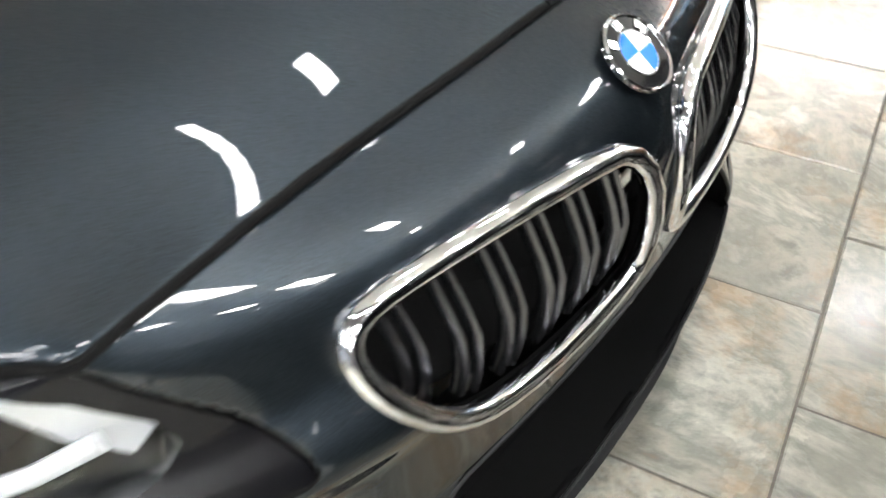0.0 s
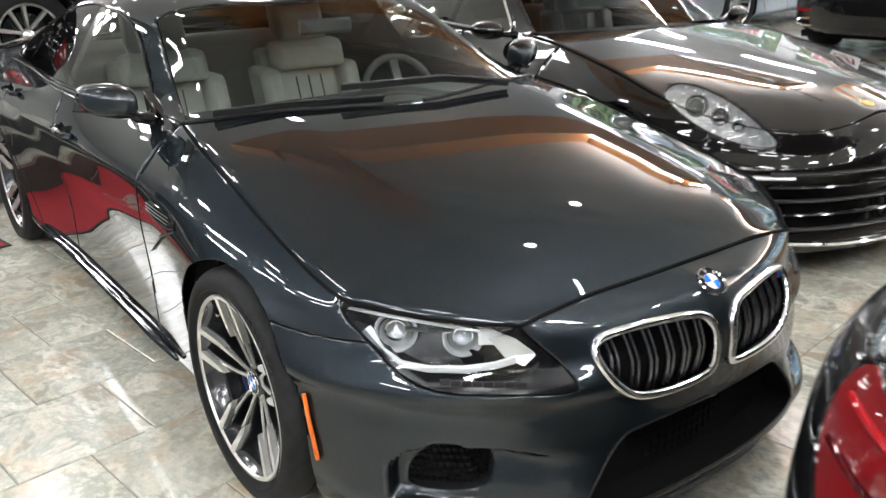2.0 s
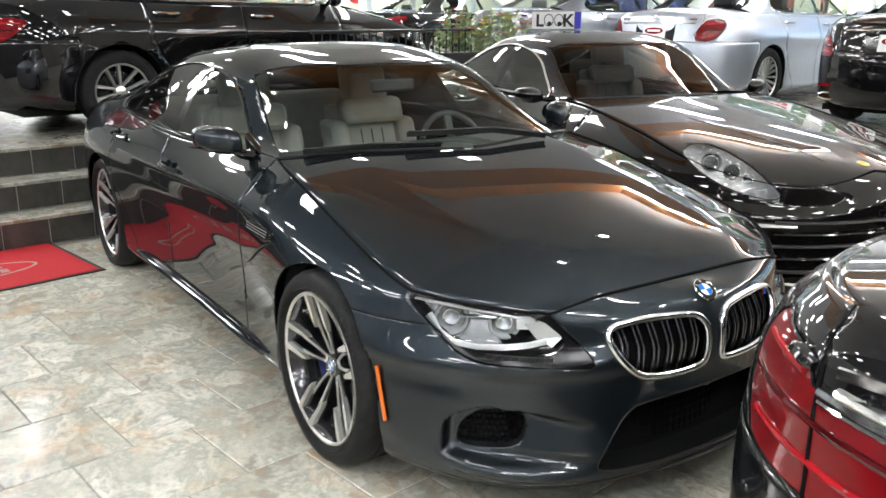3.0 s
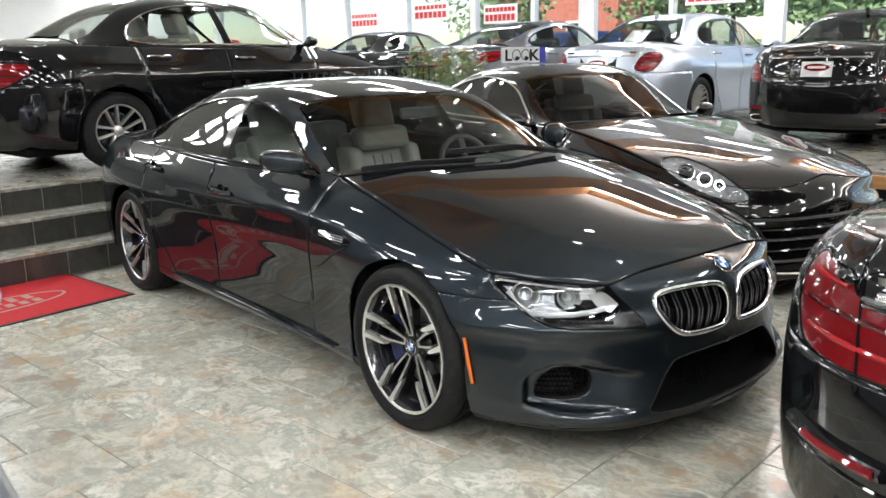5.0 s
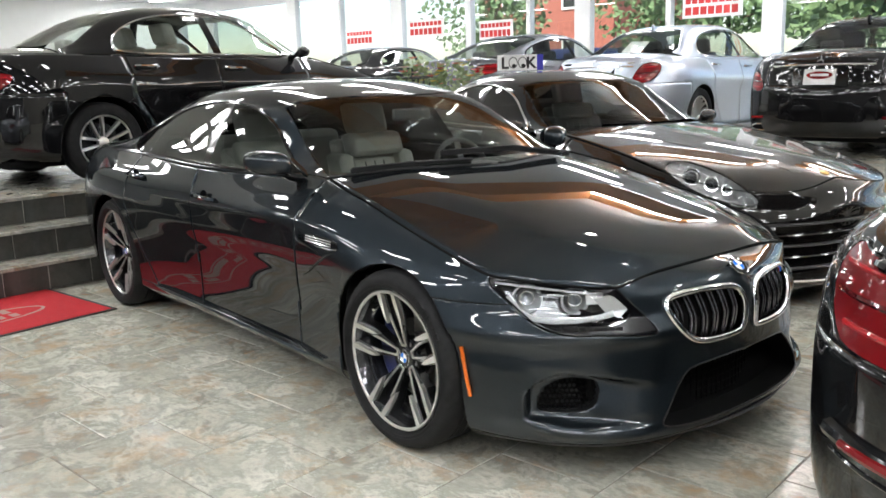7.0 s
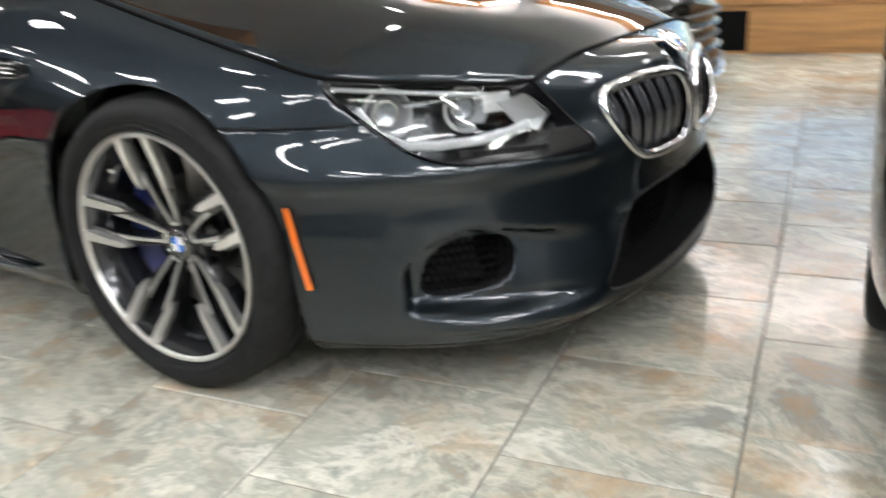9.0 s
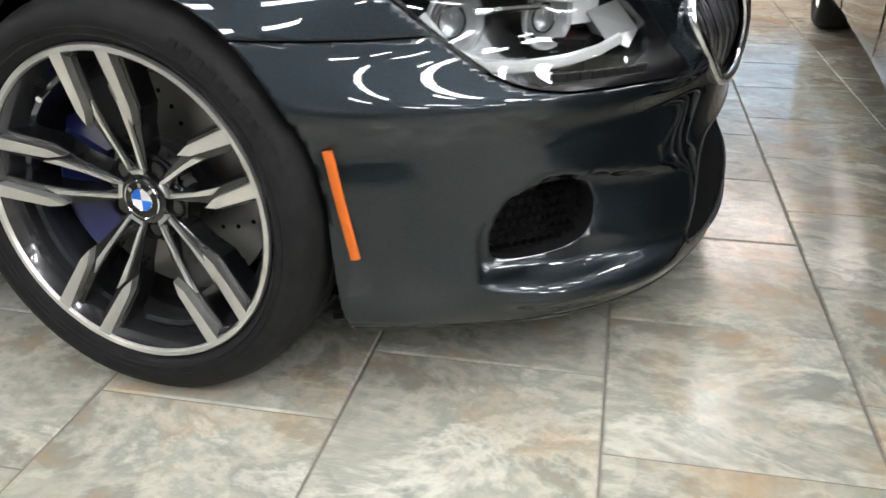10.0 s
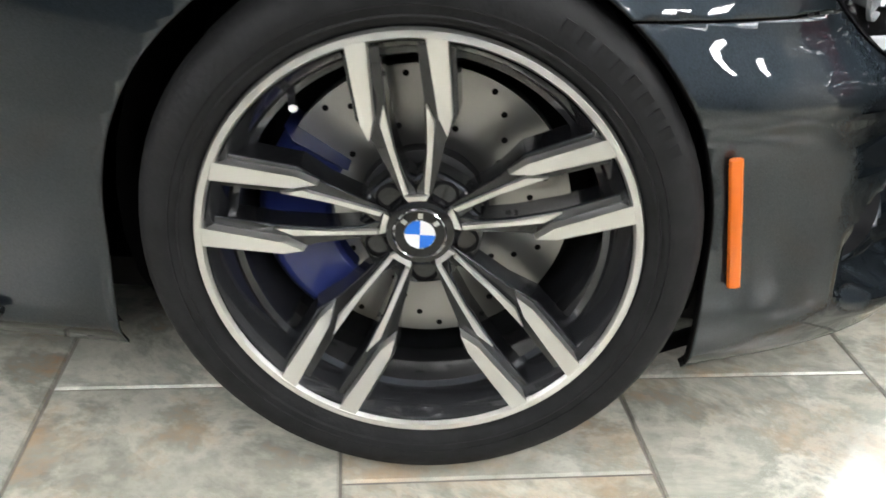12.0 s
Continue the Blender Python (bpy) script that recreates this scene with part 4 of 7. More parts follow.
    qd = lambda p: np.abs(X(p) + 2.60 - 0.12 * (Z(p) - 1.0)) - 0.013
    divider, dlo = split(dlo, qd)
    front_g, rest = split(dlo, lambda p: -1.735 - X(p))
    rear_g, quart_g = split(rest, lambda p: -2.6 - X(p))
    rear_win, roof = split(G, lambda p: np.maximum(Y(p) - 0.56, X(p) + 2.42), 0.002)
    part("roof", sheet(roof + mirrored(roof)), PAINT_GREY, coupe, thick=0.012)
    part("windscreen", sheet(wind + mirrored(wind)), WINDOW, coupe, "clear laminated windscreen")
    part("rear_window", sheet(rear_win + mirrored(rear_win)), TINTED, coupe)
    for s in (1, -1):
        side = (lambda q: q) if s > 0 else mirrored
        part("front_window", sheet(side(front_g)), WINDOW, coupe)
        part("rear_door_window", sheet(side(rear_g)), TINTED, coupe, "dark tinted window")
        part("quarter_window", sheet(side(quart_g)), TINTED, coupe, "dark tinted window")
        part("door_pillar", sheet(side(pillar)), GLOSS_BLACK, coupe, "gloss black pillar trim")
        part("window_divider", sheet(side(divider)), GLOSS_BLACK, coupe)
        trim_path = [p + n * 0.002 for p, n in path_on(cast, dlo_poly, "s")]
        part("window_trim", side_of(tube(trim_path, 0.0065, True, 6), s), GLOSS_BLACK, coupe)
    # dark floor pan, and a black inner skin standing in for shade behind the gaps
    g = _b["grid"][:, ::4].copy()
    inner = g.copy()
    inner[:, :, 1] = np.maximum(inner[:, :, 1] - 0.05, 0)
    inner[:, :, 0] = np.where(inner[:, :, 0] > 0.3, inner[:, :, 0] - 0.06, inner[:, :, 0])
    inner[:, -1, 2] -= 0.02
    IN = quads(inner)
    for cx in (-0.022, -2.972):
        _, IN = split(IN, arch(cx, 0.40))
    _, IN = split(IN, lambda p: np.where((X(p) > 0.3) & (Y(p) - X(p) < 0.5), -1.0, 1.0))
    part("inner_skin", sheet(IN + mirrored(IN)), MATT_BLACK, coupe)
    part("floor_pan", box(-3.9, -0.72, 0.14, 0.55, 0.72, 0.19), MATT_BLACK, coupe)
    part("nose_core", box(0.2, -0.60, 0.19, 0.66, 0.60, 0.60), MATT_BLACK, coupe)
    part("parcel_shelf", box(-3.5, -0.7, 0.80, -2.75, 0.7, 0.9), LEATHER_D, coupe)
    for s in (1, -1):
        for cx in (-0.022, -2.972):
            part("wheel_well", side_of(well(cx, 0.345, 0.392, 0.50, 0.845), s), MATT_BLACK, coupe)
    # kidney grilles
    for s in (1, -1):
        k = new("grille")
        k.parent = coupe
        ring = path_on(cast, kid_poly, "f")
        A = np.array([[1, p.y, p.y ** 2, p.z, p.z ** 2, p.y * p.z] for p, n in ring])
        fit = np.linalg.lstsq(A, np.array([p.x for p, n in ring]), rcond=None)[0]
        on_fit = lambda y, z: float(np.dot(fit, [1, y, y * y, z, z * z, y * z]))
        ring = [(Vector((on_fit(p.y, p.z), p.y, p.z)), n) for p, n in ring]
        part("grille_frame", side_of(tube([p + Vector((0.004, 0, 0)) for p, n in ring], 0.0120, True, 10, up=(1, 0, 0)), s), CHROME, k, "polished chrome grille surround")
        back = [(p.x - 0.05, p.y, p.z) for p, n in ring]
        part("grille_back", side_of((back, [tuple(range(len(back)))]), s), MATT_BLACK, k, smooth=0)
        for i in range(6):
            y = 0.075 + i * 0.052
            for d in (-0.008, 0.008):
                zt, zb = 0.634, 0.473 + max(0, y + d - 0.265) * 0.62
                line = []
                for j in range(7):
                    z = zb + (zt - zb) * j / 6
                    line.append((on_fit(y + d, z) - 0.012 - 0.012 * abs(j - 3) / 3, y + d, z))
                part("slat", side_of(tube(line, 0.009, n=6, flat=0.42, up=(0, 1, 0)), s), SLAT, k)
    p, n = cast((3, 0.002, 0.686), (-1, 0, 0))
    up = Vector((0, 0, 1))
    n = n if n.x > 0 else -n
    n = Vector((n.x, 0, n.z)).normalized()
    ex = Vector((0, 1, 0))
    ey = n.cross(ex)
    m = Matrix((ex, ey, n)).transposed().to_4x4()
    m.translation = p + n * 0.004 + Vector((0, 0, 0.002))
    emblem(coupe, m, 0.0415)
    badge = new("badge")
    badge.parent = coupe
    p, n = cast((3, 0.345, 0.61), (-1, 0, 0))
    for i, mt in enumerate((EMB_BLUE, RED_LENS, CHROME)):
        part("stripe", moved(box_d(-0.003, -0.006, -0.008, 0.003, 0.004, 0.008), pose(p.x - 0.004, 0.36 - 0.012 * i, 0.612)), mt, badge, smooth=0)
    # headlamps
    for s in (1, -1):
        hl = new("headlight")
        hl.parent = coupe
        side = (lambda q: q) if s > 0 else mirrored
        part("lens", sheet(side(lens)), LENS, hl, "clear polycarbonate lens")
        part("surround", sheet(side(trim)), SURROUND, hl, "gloss black lamp surround")
        inward = Vector((-1, -0.75, 0)).normalized()
        def at(a, z, d):
            q, _ = cast((3, 3 + a, z), (-1, -1, 0))
            return q + inward * d
        bowl = [q + inward * 0.11 for q, _ in path_on(cast, lens_poly, "c")]
        edge2 = [q for q, _ in path_on(cast, lens_poly, "c")]
        v = [tuple(q) for q in edge2] + [tuple(q) for q in bowl]
        nn = len(edge2)
        part("housing", side_of((v, [tuple(range(nn, 2 * nn))] + [(i, (i + 1) % nn, nn + (i + 1) % nn, nn + i) for i in range(nn)]), s), LAMP_GREY, hl)
        outn = Vector((0.80, 0.60, 0.0)).normalized()
        rot = outn.to_track_quat("Z", "Y").to_matrix().to_4x4()
        for a, z, r in ((0.235, 0.638, 0.054), (0.005, 0.632, 0.050)):
            c = at(a, z, 0.055)
            M = Matrix.Translation(c) @ rot
            part("light_ring", side_of(moved(lathe([(0.0, r), (0.006, r - 0.001), (0.006, r - 0.005), (-0.004, r - 0.012)], 32, "z"), M), s), LAMP_WHITE, hl, "pale ring-shaped light guide")
            part("reflector", side_of(moved(lathe([(0.002, r - 0.014), (-0.03, r * 0.55), (-0.045, 0.0)], 28, "z"), M), s), LAMP_WHITE, hl)
            part("projector", side_of(moved(ball((0, 0, -0.012), r * 0.50, 16, (1, 1, 0.7)), M), s), LENS, hl)
            part("projector_core", side_of(moved(lathe([(-0.03, r * 0.54), (-0.006, r * 0.50), (-0.006, r * 0.42)], 24, "z"), M), s), CHROME, hl)
        part("light_bar", side_of(tube([at(0.40 - 0.05 * i, 0.699 - 0.0042 * i, 0.022) for i in range(10)], 0.0045, n=8), s), LAMP_TUBE, hl, "white upper light guide")
        part("centre_bar", side_of(tube([at(0.20 - 0.02 * i, 0.655, 0.035) for i in range(9)], 0.006, n=8), s), CHROME, hl)
        part("light_guide", side_of(tube([at(0.33, 0.655, 0.03), at(0.28, 0.605, 0.03), at(0.21, 0.580, 0.03), at(0.12, 0.574, 0.028), at(0.0, 0.575, 0.026), at(-0.10, 0.582, 0.024), at(-0.17, 0.594, 0.022)], 0.0068, n=8, flat=1.5), s), LAMP_TUBE, hl, "thick white light guide")
        q = [at(-0.085, 0.640, 0.03), at(-0.135, 0.598, 0.03), at(-0.195, 0.580, 0.022), at(-0.232, 0.604, 0.022), at(-0.165, 0.652, 0.026)]
        v = [tuple(c) for c in q] + [tuple(c + inward * 0.03) for c in q]
        part("corner_prism", side_of((v, [(0, 1, 2, 3, 4)] + [(i, (i + 1) % 5, 5 + (i + 1) % 5, 5 + i) for i in range(5)]), s), LAMP_WHITE, hl, smooth=0, bevel=0.003)
        c = at(-0.085, 0.642, 0.05)
        part("side_reflector", side_of(moved(box_d(-0.028, -0.02, 0.0, 0.028, 0.02, 0.012), Matrix.Translation(c) @ rot), s), LAMP_TUBE, hl, smooth=0)
        for i in range(8):
            part("led_cell", side_of(moved(box_d(-0.012, -0.007, -0.004, 0.012, 0.007, 0.004), Matrix.Translation(at(0.06 - 0.035 * i, 0.561 - 0.0012 * i, -0.001)) @ rot), s), PLASTIC, hl, smooth=0, bevel=0.002)
    # side intake with honeycomb, and centre intake
    for s in (1, -1):
        it = new("air_intake")
        it.parent = coupe
        rim = path_on(cast, mesh_poly, "c")
        inw = Vector((-1, -0.6, 0)).normalized()
        v = [tuple(p) for p, n in rim] + [tuple(p + inw * 0.07) for p, n in rim]
        nn = len(rim)
        part("duct", side_of((v, [tuple(range(nn, 2 * nn))] + [(i, (i + 1) % nn, nn + (i + 1) % nn, nn + i) for i in range(nn)]), s), PLASTIC, it)
        hexes = []
        for i in range(14):
            for j in range(9):
                a, z = 0.21 - i * 0.0235 - (0.0118 if j % 2 else 0), 0.252 + j * 0.0175
                if inside(np.array([a]), np.array([z]), mesh_poly)[0] < 0.004:
                    q, _ = cast((3, 3 + a, z), (-1, -1, 0))
                    hexes.append(tube([q + inw * 0.03 + Vector((-0.7, 0.7, 0)) * 0.0102 * math.cos(t) + Vector((0, 0, 0.0096 * math.sin(t))) for t in [math.pi / 3 * h + math.pi / 6 for h in range(6)]], 0.0028, True, 5))
        part("honeycomb", side_of(joined(*hexes), s), MATT_BLACK, it, "black plastic honeycomb mesh")["kind"] = "stuff"
        part("side_marker", side_of(tube([path_on(cast, [(0.350 + 0.0042 * i, 0.480 - 0.0215 * i)], "s")[0][0] + Vector((0.0, 0.008, 0)) for i in range(9)], 0.0086, n=8, flat=0.6, up=(0, 1, 0)), s), ORANGE, coupe, "amber side marker lamp")
    ci = new("lower_grille")
    ci.parent = coupe
    rim = [p for p, n in path_on(cast, [q for q in low_poly if q[0] > 0.0], "f")]
    ringp = [tuple(p) for p in rim] + [(p.x, -p.y, p.z) for p in reversed(rim)]
    nn = len(ringp)
    v = ringp + [(p[0] - 0.09, p[1] * 0.96, 0.27 + (p[2] - 0.27) * 0.9) for p in ringp]
    part("duct", (v, [tuple(range(nn, 2 * nn))] + [(i, (i + 1) % nn, nn + (i + 1) % nn, nn + i) for i in range(nn)]), MATT_BLACK, ci)
    part("duct_rim", tube(ringp, 0.003, True, 8), PLASTIC, ci)
    bars = []
    for i in range(31):
        y = -0.40 + i * 0.0267
        bars.append(box_d(0.80 - 0.10 * (y / 0.4) ** 2, y - 0.002, 0.205, 0.806 - 0.10 * (y / 0.4) ** 2, y + 0.002, 0.375))
    for j in range(6):
        bars.append(tube([(0.803 - 0.10 * (y / 0.4) ** 2, y, 0.215 + j * 0.029) for y in np.linspace(-0.41, 0.41, 15)], 0.0025, n=5))
    part("grille_mesh", joined(*bars), MATT_BLACK, ci, "black plastic grille mesh", smooth=0)
    spl = [(0.885 - 0.62 * (abs(y) / 0.86) ** 2.6, y, 0.148 + 0.01 * (abs(y) / 0.86) ** 2) for y in np.linspace(-0.84, 0.84, 41)]
    part("splitter", tube(spl, 0.018, n=8, flat=0.35), PLASTIC, coupe)
    # mirrors
    for s in (1, -1):
        mr = new("door_mirror")
        mr.parent = coupe
        bm = bmesh.new()
        bmesh.ops.create_uvsphere(bm, u_segments=32, v_segments=20, radius=1)
        sq = lambda c, e: math.copysign(abs(c) ** e, c)
        for w in bm.verts:
            x, y, z = sq(w.co.x, 0.8), sq(w.co.y, 0.7), sq(w.co.z, 0.75)
            slim = 1 - 0.22 * (y + 1) / 2
            w.co = (-0.905 + (0.115 * slim if x > 0 else 0.035) * x - 0.03 * (y + 1), s * (0.930 + 0.088 * y), 1.035 + 0.064 * slim * z + 0.012 * y)
        part("shell", bm, PAINT_GREY, mr)
        part("trim_line", side_of(tube([(-0.800 - 0.03 * k, 0.855 + 0.036 * k, 0.993 + 0.003 * k) for k in range(6)], [0.006, 0.010, 0.011, 0.010, 0.008, 0.004], n=8, flat=0.5), s), GLOSS_BLACK, mr)
        part("glass", side_of(moved(lathe([(-0.001, 0.0), (-0.001, 0.085), (0.004, 0.092)], 28, "x"), pose(-0.968, 0.932, 1.036) @ Matrix.Diagonal((1, 0.80, 0.54, 1))), s), CHROME, mr)
        part("arm", side_of(tube([(-0.86, 0.80, 0.965), (-0.87, 0.845, 0.975), (-0.88, 0.885, 1.0)], [0.040, 0.034, 0.026], n=12, flat=0.6), s), GLOSS_BLACK, mr)
        part("sail", side_of(prism([(-0.80, 0.962), (-0.97, 0.962), (-0.99, 1.045)], 0.752, 0.785), s), GLOSS_BLACK, mr, bevel=0.006)
        # handles, vent, sill trim
        for hx, hz in ((-1.60, 0.822), (-2.56, 0.868)):
            h = new("door_handle")
            h.parent = coupe
            p, n = cast((hx, 3, hz), (0, -1, 0))
            # black disc on the skin stands in for the shaded hollow behind the grip
            part("recess_shade", side_of(moved(lathe([(0.0, 0.0), (0.001, 0.045), (0.004, 0.052)], 24, "y"), pose(hx, p.y + 0.001, hz) @ Matrix.Diagonal((1, 1, 0.75, 1))), s), GLOSS_BLACK, h)
            part("grip", side_of(tube([(hx + 0.11, p.y + 0.002, hz - 0.004), (hx + 0.08, p.y + 0.028, hz), (hx - 0.08, p.y + 0.03, hz + 0.006), (hx - 0.115, p.y + 0.004, hz + 0.006)], 0.0125, n=8), s), PAINT_GREY, h)
        vn = new("side_vent")
        vn.parent = coupe
        pts = path_on(cast, rounded([(-0.63, 0.765), (-0.37, 0.757), (-0.345, 0.72), (-0.55, 0.722)], 1), "s")
        part("vent_hole", side_of(([tuple(p + n * 0.001) for p, n in pts], [tuple(range(len(pts)))]), s), GLOSS_BLACK, vn, smooth=0)
        part("vent_frame", side_of(tube([p + n * 0.002 for p, n in pts], 0.0045, True, 6), s), GLOSS_BLACK, vn, "gloss black vent surround")
        for j in range(3):
            part("vent_bar", side_of(tube([p + n * 0.004 for p, n in path_on(cast, [(-0.60 + 0.05 * i, 0.755 - 0.010 * j - 0.001 * i) for i in range(5)], "s")], 0.003, n=6), s), CHROME, vn)
        sc = path_on(cast, [(-0.36, 0.722), (-0.44, 0.690), (-0.52, 0.645), (-0.60, 0.598), (-0.66, 0.572)], "s")
        part("vent_crease", side_of(tube([p + n * 0.001 for p, n in sc], [0.004, 0.012, 0.010, 0.007, 0.002], n=8, flat=0.45), s), PAINT_GREY, vn)
        sk = path_on(cast, [(-0.55 - 0.2 * i, 0.218 + 0.002 * i) for i in range(10)], "s")
        part("sill_blade", side_of(tube([p + n * 0.012 for p, n in sk], [0.008] + [0.022] * 8 + [0.008], n=8, flat=0.7), s), PAINT_GREY, coupe)
    # wipers and cowl
    cw = [q for q in H[-n_t:]]
    cl = [tuple(q[1]) for q in cw]
    part("cowl", joined(tube([(x - 0.014, y, z + 0.001) for x, y, z in cl], 0.012, n=6, flat=0.5), tube([(x - 0.014, -y, z + 0.001) for x, y, z in cl], 0.012, n=6, flat=0.5)), PLASTIC, coupe)
    for pts in ([(-0.46, -0.12, 1.015), (-0.545, -0.42, 1.02), (-0.62, -0.68, 1.01)], [(-0.44, 0.44, 1.01), (-0.47, 0.15, 1.055), (-0.52, -0.25, 1.06)]):
        wp = new("wiper")
        wp.parent = coupe
        part("arm", tube(pts, [0.008, 0.006, 0.005], n=6), PLASTIC, wp)
        part("blade", tube([(x - 0.012, y, z - 0.012) for x, y, z in pts], 0.006, n=6, flat=2), PLASTIC, wp)
    # cabin
    part("dashboard", box(-0.98, -0.70, 0.62, -0.55, 0.70, 0.955), LEATHER_D, coupe, "dark grey dashboard", bevel=0.05)
    part("cabin_floor", box(-2.8, -0.70, 0.25, -0.6, 0.70, 0.32), LEATHER_D, coupe)
    part("centre_console", box(-2.0, -0.13, 0.3, -0.9, 0.13, 0.62), LEATHER_D, coupe, bevel=0.03)
    for y in (0.37, -0.37):
        seat(coupe, (-1.36, y, 0.36), LEATHER)
    part("rear_bench", box(-2.75, -0.62, 0.42, -2.25, 0.62, 0.60), LEATHER, coupe, "pale grey leather rear bench", bevel=0.05)
    rb = box(-2.85, -0.62, 0.55, -2.68, 0.62, 1.05)
    part("rear_backrest", rb, LEATHER, coupe, bevel=0.05)
    sw = new("steering_wheel")
    sw.parent = coupe
    sw.matrix_basis = pose(-1.08, 0.37, 0.87, 0, 68, 0)
    part("wheel_rim", tube([(0.185 * math.cos(2 * math.pi * k / 40), 0.185 * math.sin(2 * math.pi * k / 40), 0) for k in range(40)], 0.016, True, 10), LEATHER_D, sw)
    part("wheel_hub", lathe([(0.03, 0.0), (0.03, 0.05), (0.0, 0.07), (-0.05, 0.05)], 24, "z"), LEATHER_D, sw)
    for a in (0, 180, 270):
        part("wheel_spoke", moved(box_d(0.04, -0.02, -0.005, 0.18, 0.02, 0.01), pose(0, 0, 0, 0, 0, a)), LEATHER_D, sw)
    part("inner_mirror", box(-1.075, -0.12, 1.175, -1.05, 0.12, 1.235), LEATHER_D, coupe, bevel=0.02)
    part("headliner", box(-2.4, -0.5, 1.30, -1.35, 0.5, 1.315), LEATHER, coupe)
    # wheels
    for s in (1, -1):
        sport_wheel(coupe, (-0.013, s * 0.823, 0.347), s, 0.347, 0.27, 97.0)
        sport_wheel(coupe, (-2.964, s * 0.81, 0.345), s, 0.345, 0.29, 80.0)


build_coupe()


# ---- the showroom ----
ROOM = pose(0, 0, 0, 0, 0, 7.7)          # the room's grid is turned against the parked coupe
PLAT = 0.60                              # height of the raised stage behind the steps
PLAT_N = 0.45                            # height of the stage along the windows
FLOOR_STOPS = [(0.33, (0.449, 0.320, 0.210)), (0.40, (0.351, 0.350, 0.299)), (0.46, (0.624, 0.600, 0.509)), (0.52, (0.409, 0.415, 0.357)), (0.58, (0.760, 0.745, 0.651)), (0.66, (0.322, 0.330, 0.294))]
TILE = stone_tile("slate_print_tile", FLOOR_STOPS, (0.43, 0.42, 0.355), 1.0, 0.17, ochre=0.75)
# the floor print at 0.62 of its colour: shade over the stage, painted in
TILE_SHADE = stone_tile("shaded_stage_tile", [(p, tuple(0.62 * c for c in col)) for p, col in FLOOR_STOPS], (0.25, 0.255, 0.24), 1.0, 0.22, ochre=0.3)
TILE_D = stone_tile("dark_slate_tile", [(0.35, (0.03, 0.03, 0.027)), (0.5, (0.05, 0.047, 0.04)), (0.65, (0.075, 0.07, 0.06))], (0.06, 0.065, 0.06), 1.5, 0.35)
GROUT = material("grout", (0.22, 0.20, 0.17), 0.8, var=0.2, scale=20)
GROUT_L = material("pale_grout", (0.42, 0.40, 0.36), 0.8, var=0.2, scale=20)
CEIL = material("grey_white_ceiling_paint", (0.82, 0.82, 0.81), 0.7, var=0.03, scale=2)
WALLP = material("greige_wall_paint", (0.24, 0.23, 0.21), 0.6, var=0.03, scale=2)
TAN = material("tan_ceiling_paint", (0.78, 0.37, 0.15), 0.5, var=0.05, scale=2)
WOODP = wood_mat("oak_panel", (0.42, 0.22, 0.085))
FRAMEW = material("white_window_frame", (0.78, 0.79, 0.79), 0.35, var=0.02, scale=3)
RUG_RED = material("red_carpet_pile", (0.46, 0.012, 0.02), 0.95, var=0.15, scale=60, bump=0.6, bscale=500)
RUG_EDGE = material("black_rubber_edge", (0.02, 0.012, 0.012), 0.7)
RUG_PRINT = material("grey_carpet_print", (0.36, 0.26, 0.22), 0.95, bump=0.5, bscale=500)
TUBE_L = material("fluorescent_diffuser", (0.9, 0.9, 0.9), 0.4, emit=(0.98, 0.99, 1.0), strength=23)
SPOT_L = material("spot_glow", (0.9, 0.9, 0.9), 0.4, emit=(1.0, 0.98, 0.95), strength=40)


def slab(name, x0, y0, z0, x1, y1, z1, mat, label="", bevel=0.0):
    ob = part(name, box(x0, y0, z0, x1, y1, z1), mat, smooth=0, bevel=bevel)
    ob.matrix_basis = ROOM
    return tagged(ob, label, kind="structure")


X_STAIR = -3.88                         # the foot of the lowest riser
Y_STAGE = 4.62                          # the stage's front behind the parked cars
X_END, Y_END, X_FAR, Y_BACK = 9.0, 11.8, -22.0, -8.0
CEIL_Z = 3.75
floor = slab("floor", X_STAIR - 0.02, Y_BACK, -0.2, X_END, Y_STAGE + 0.02, -0.004, GROUT, "beige slate-look tile floor of the showroom")
stage = slab("platform", -4.98, 5.0, 0, X_END, Y_END, PLAT_N, TILE_SHADE, "raised tiled stage carrying the rear row of cars")
slab("platform_front", X_STAIR - 0.56, Y_STAGE, 0, X_END, 4.998, PLAT_N, TILE_SHADE, "front strip of the raised tiled stage")
stage2 = slab("platform_side", X_FAR, Y_BACK, 0, X_STAIR - 0.562, 4.998, PLAT, TILE_SHADE, "raised tiled stage behind the steps")
slab("platform_corner", X_FAR, 5.0, 0, -4.982, Y_END, PLAT, TILE_SHADE, "raised tiled stage in the far corner")
ceiling = slab("ceiling", -7.5, -1.2, CEIL_Z, X_END, 6.04, CEIL_Z + 0.2, CEIL, "pale grey painted showroom ceiling")
# unseen strip, coloured dark so that the car flanks reflect less light
slab("ceiling_south", -7.5, Y_BACK, CEIL_Z, X_END, -1.202, CEIL_Z + 0.2, material("darkened_ceiling", (0.12, 0.12, 0.12), 0.7, var=0.05, scale=2), "unseen ceiling, darkened for dimmer reflections")
slab("ceiling_north", -7.5, 6.042, CEIL_Z, X_END, Y_END + 0.3, CEIL_Z + 0.2, FRAMEW, "white painted ceiling along the windows")
slab("ceiling_west", X_FAR, Y_BACK, CEIL_Z, -7.502, Y_END + 0.3, CEIL_Z + 0.2, FRAMEW, "bright white painted ceiling over the far stage")
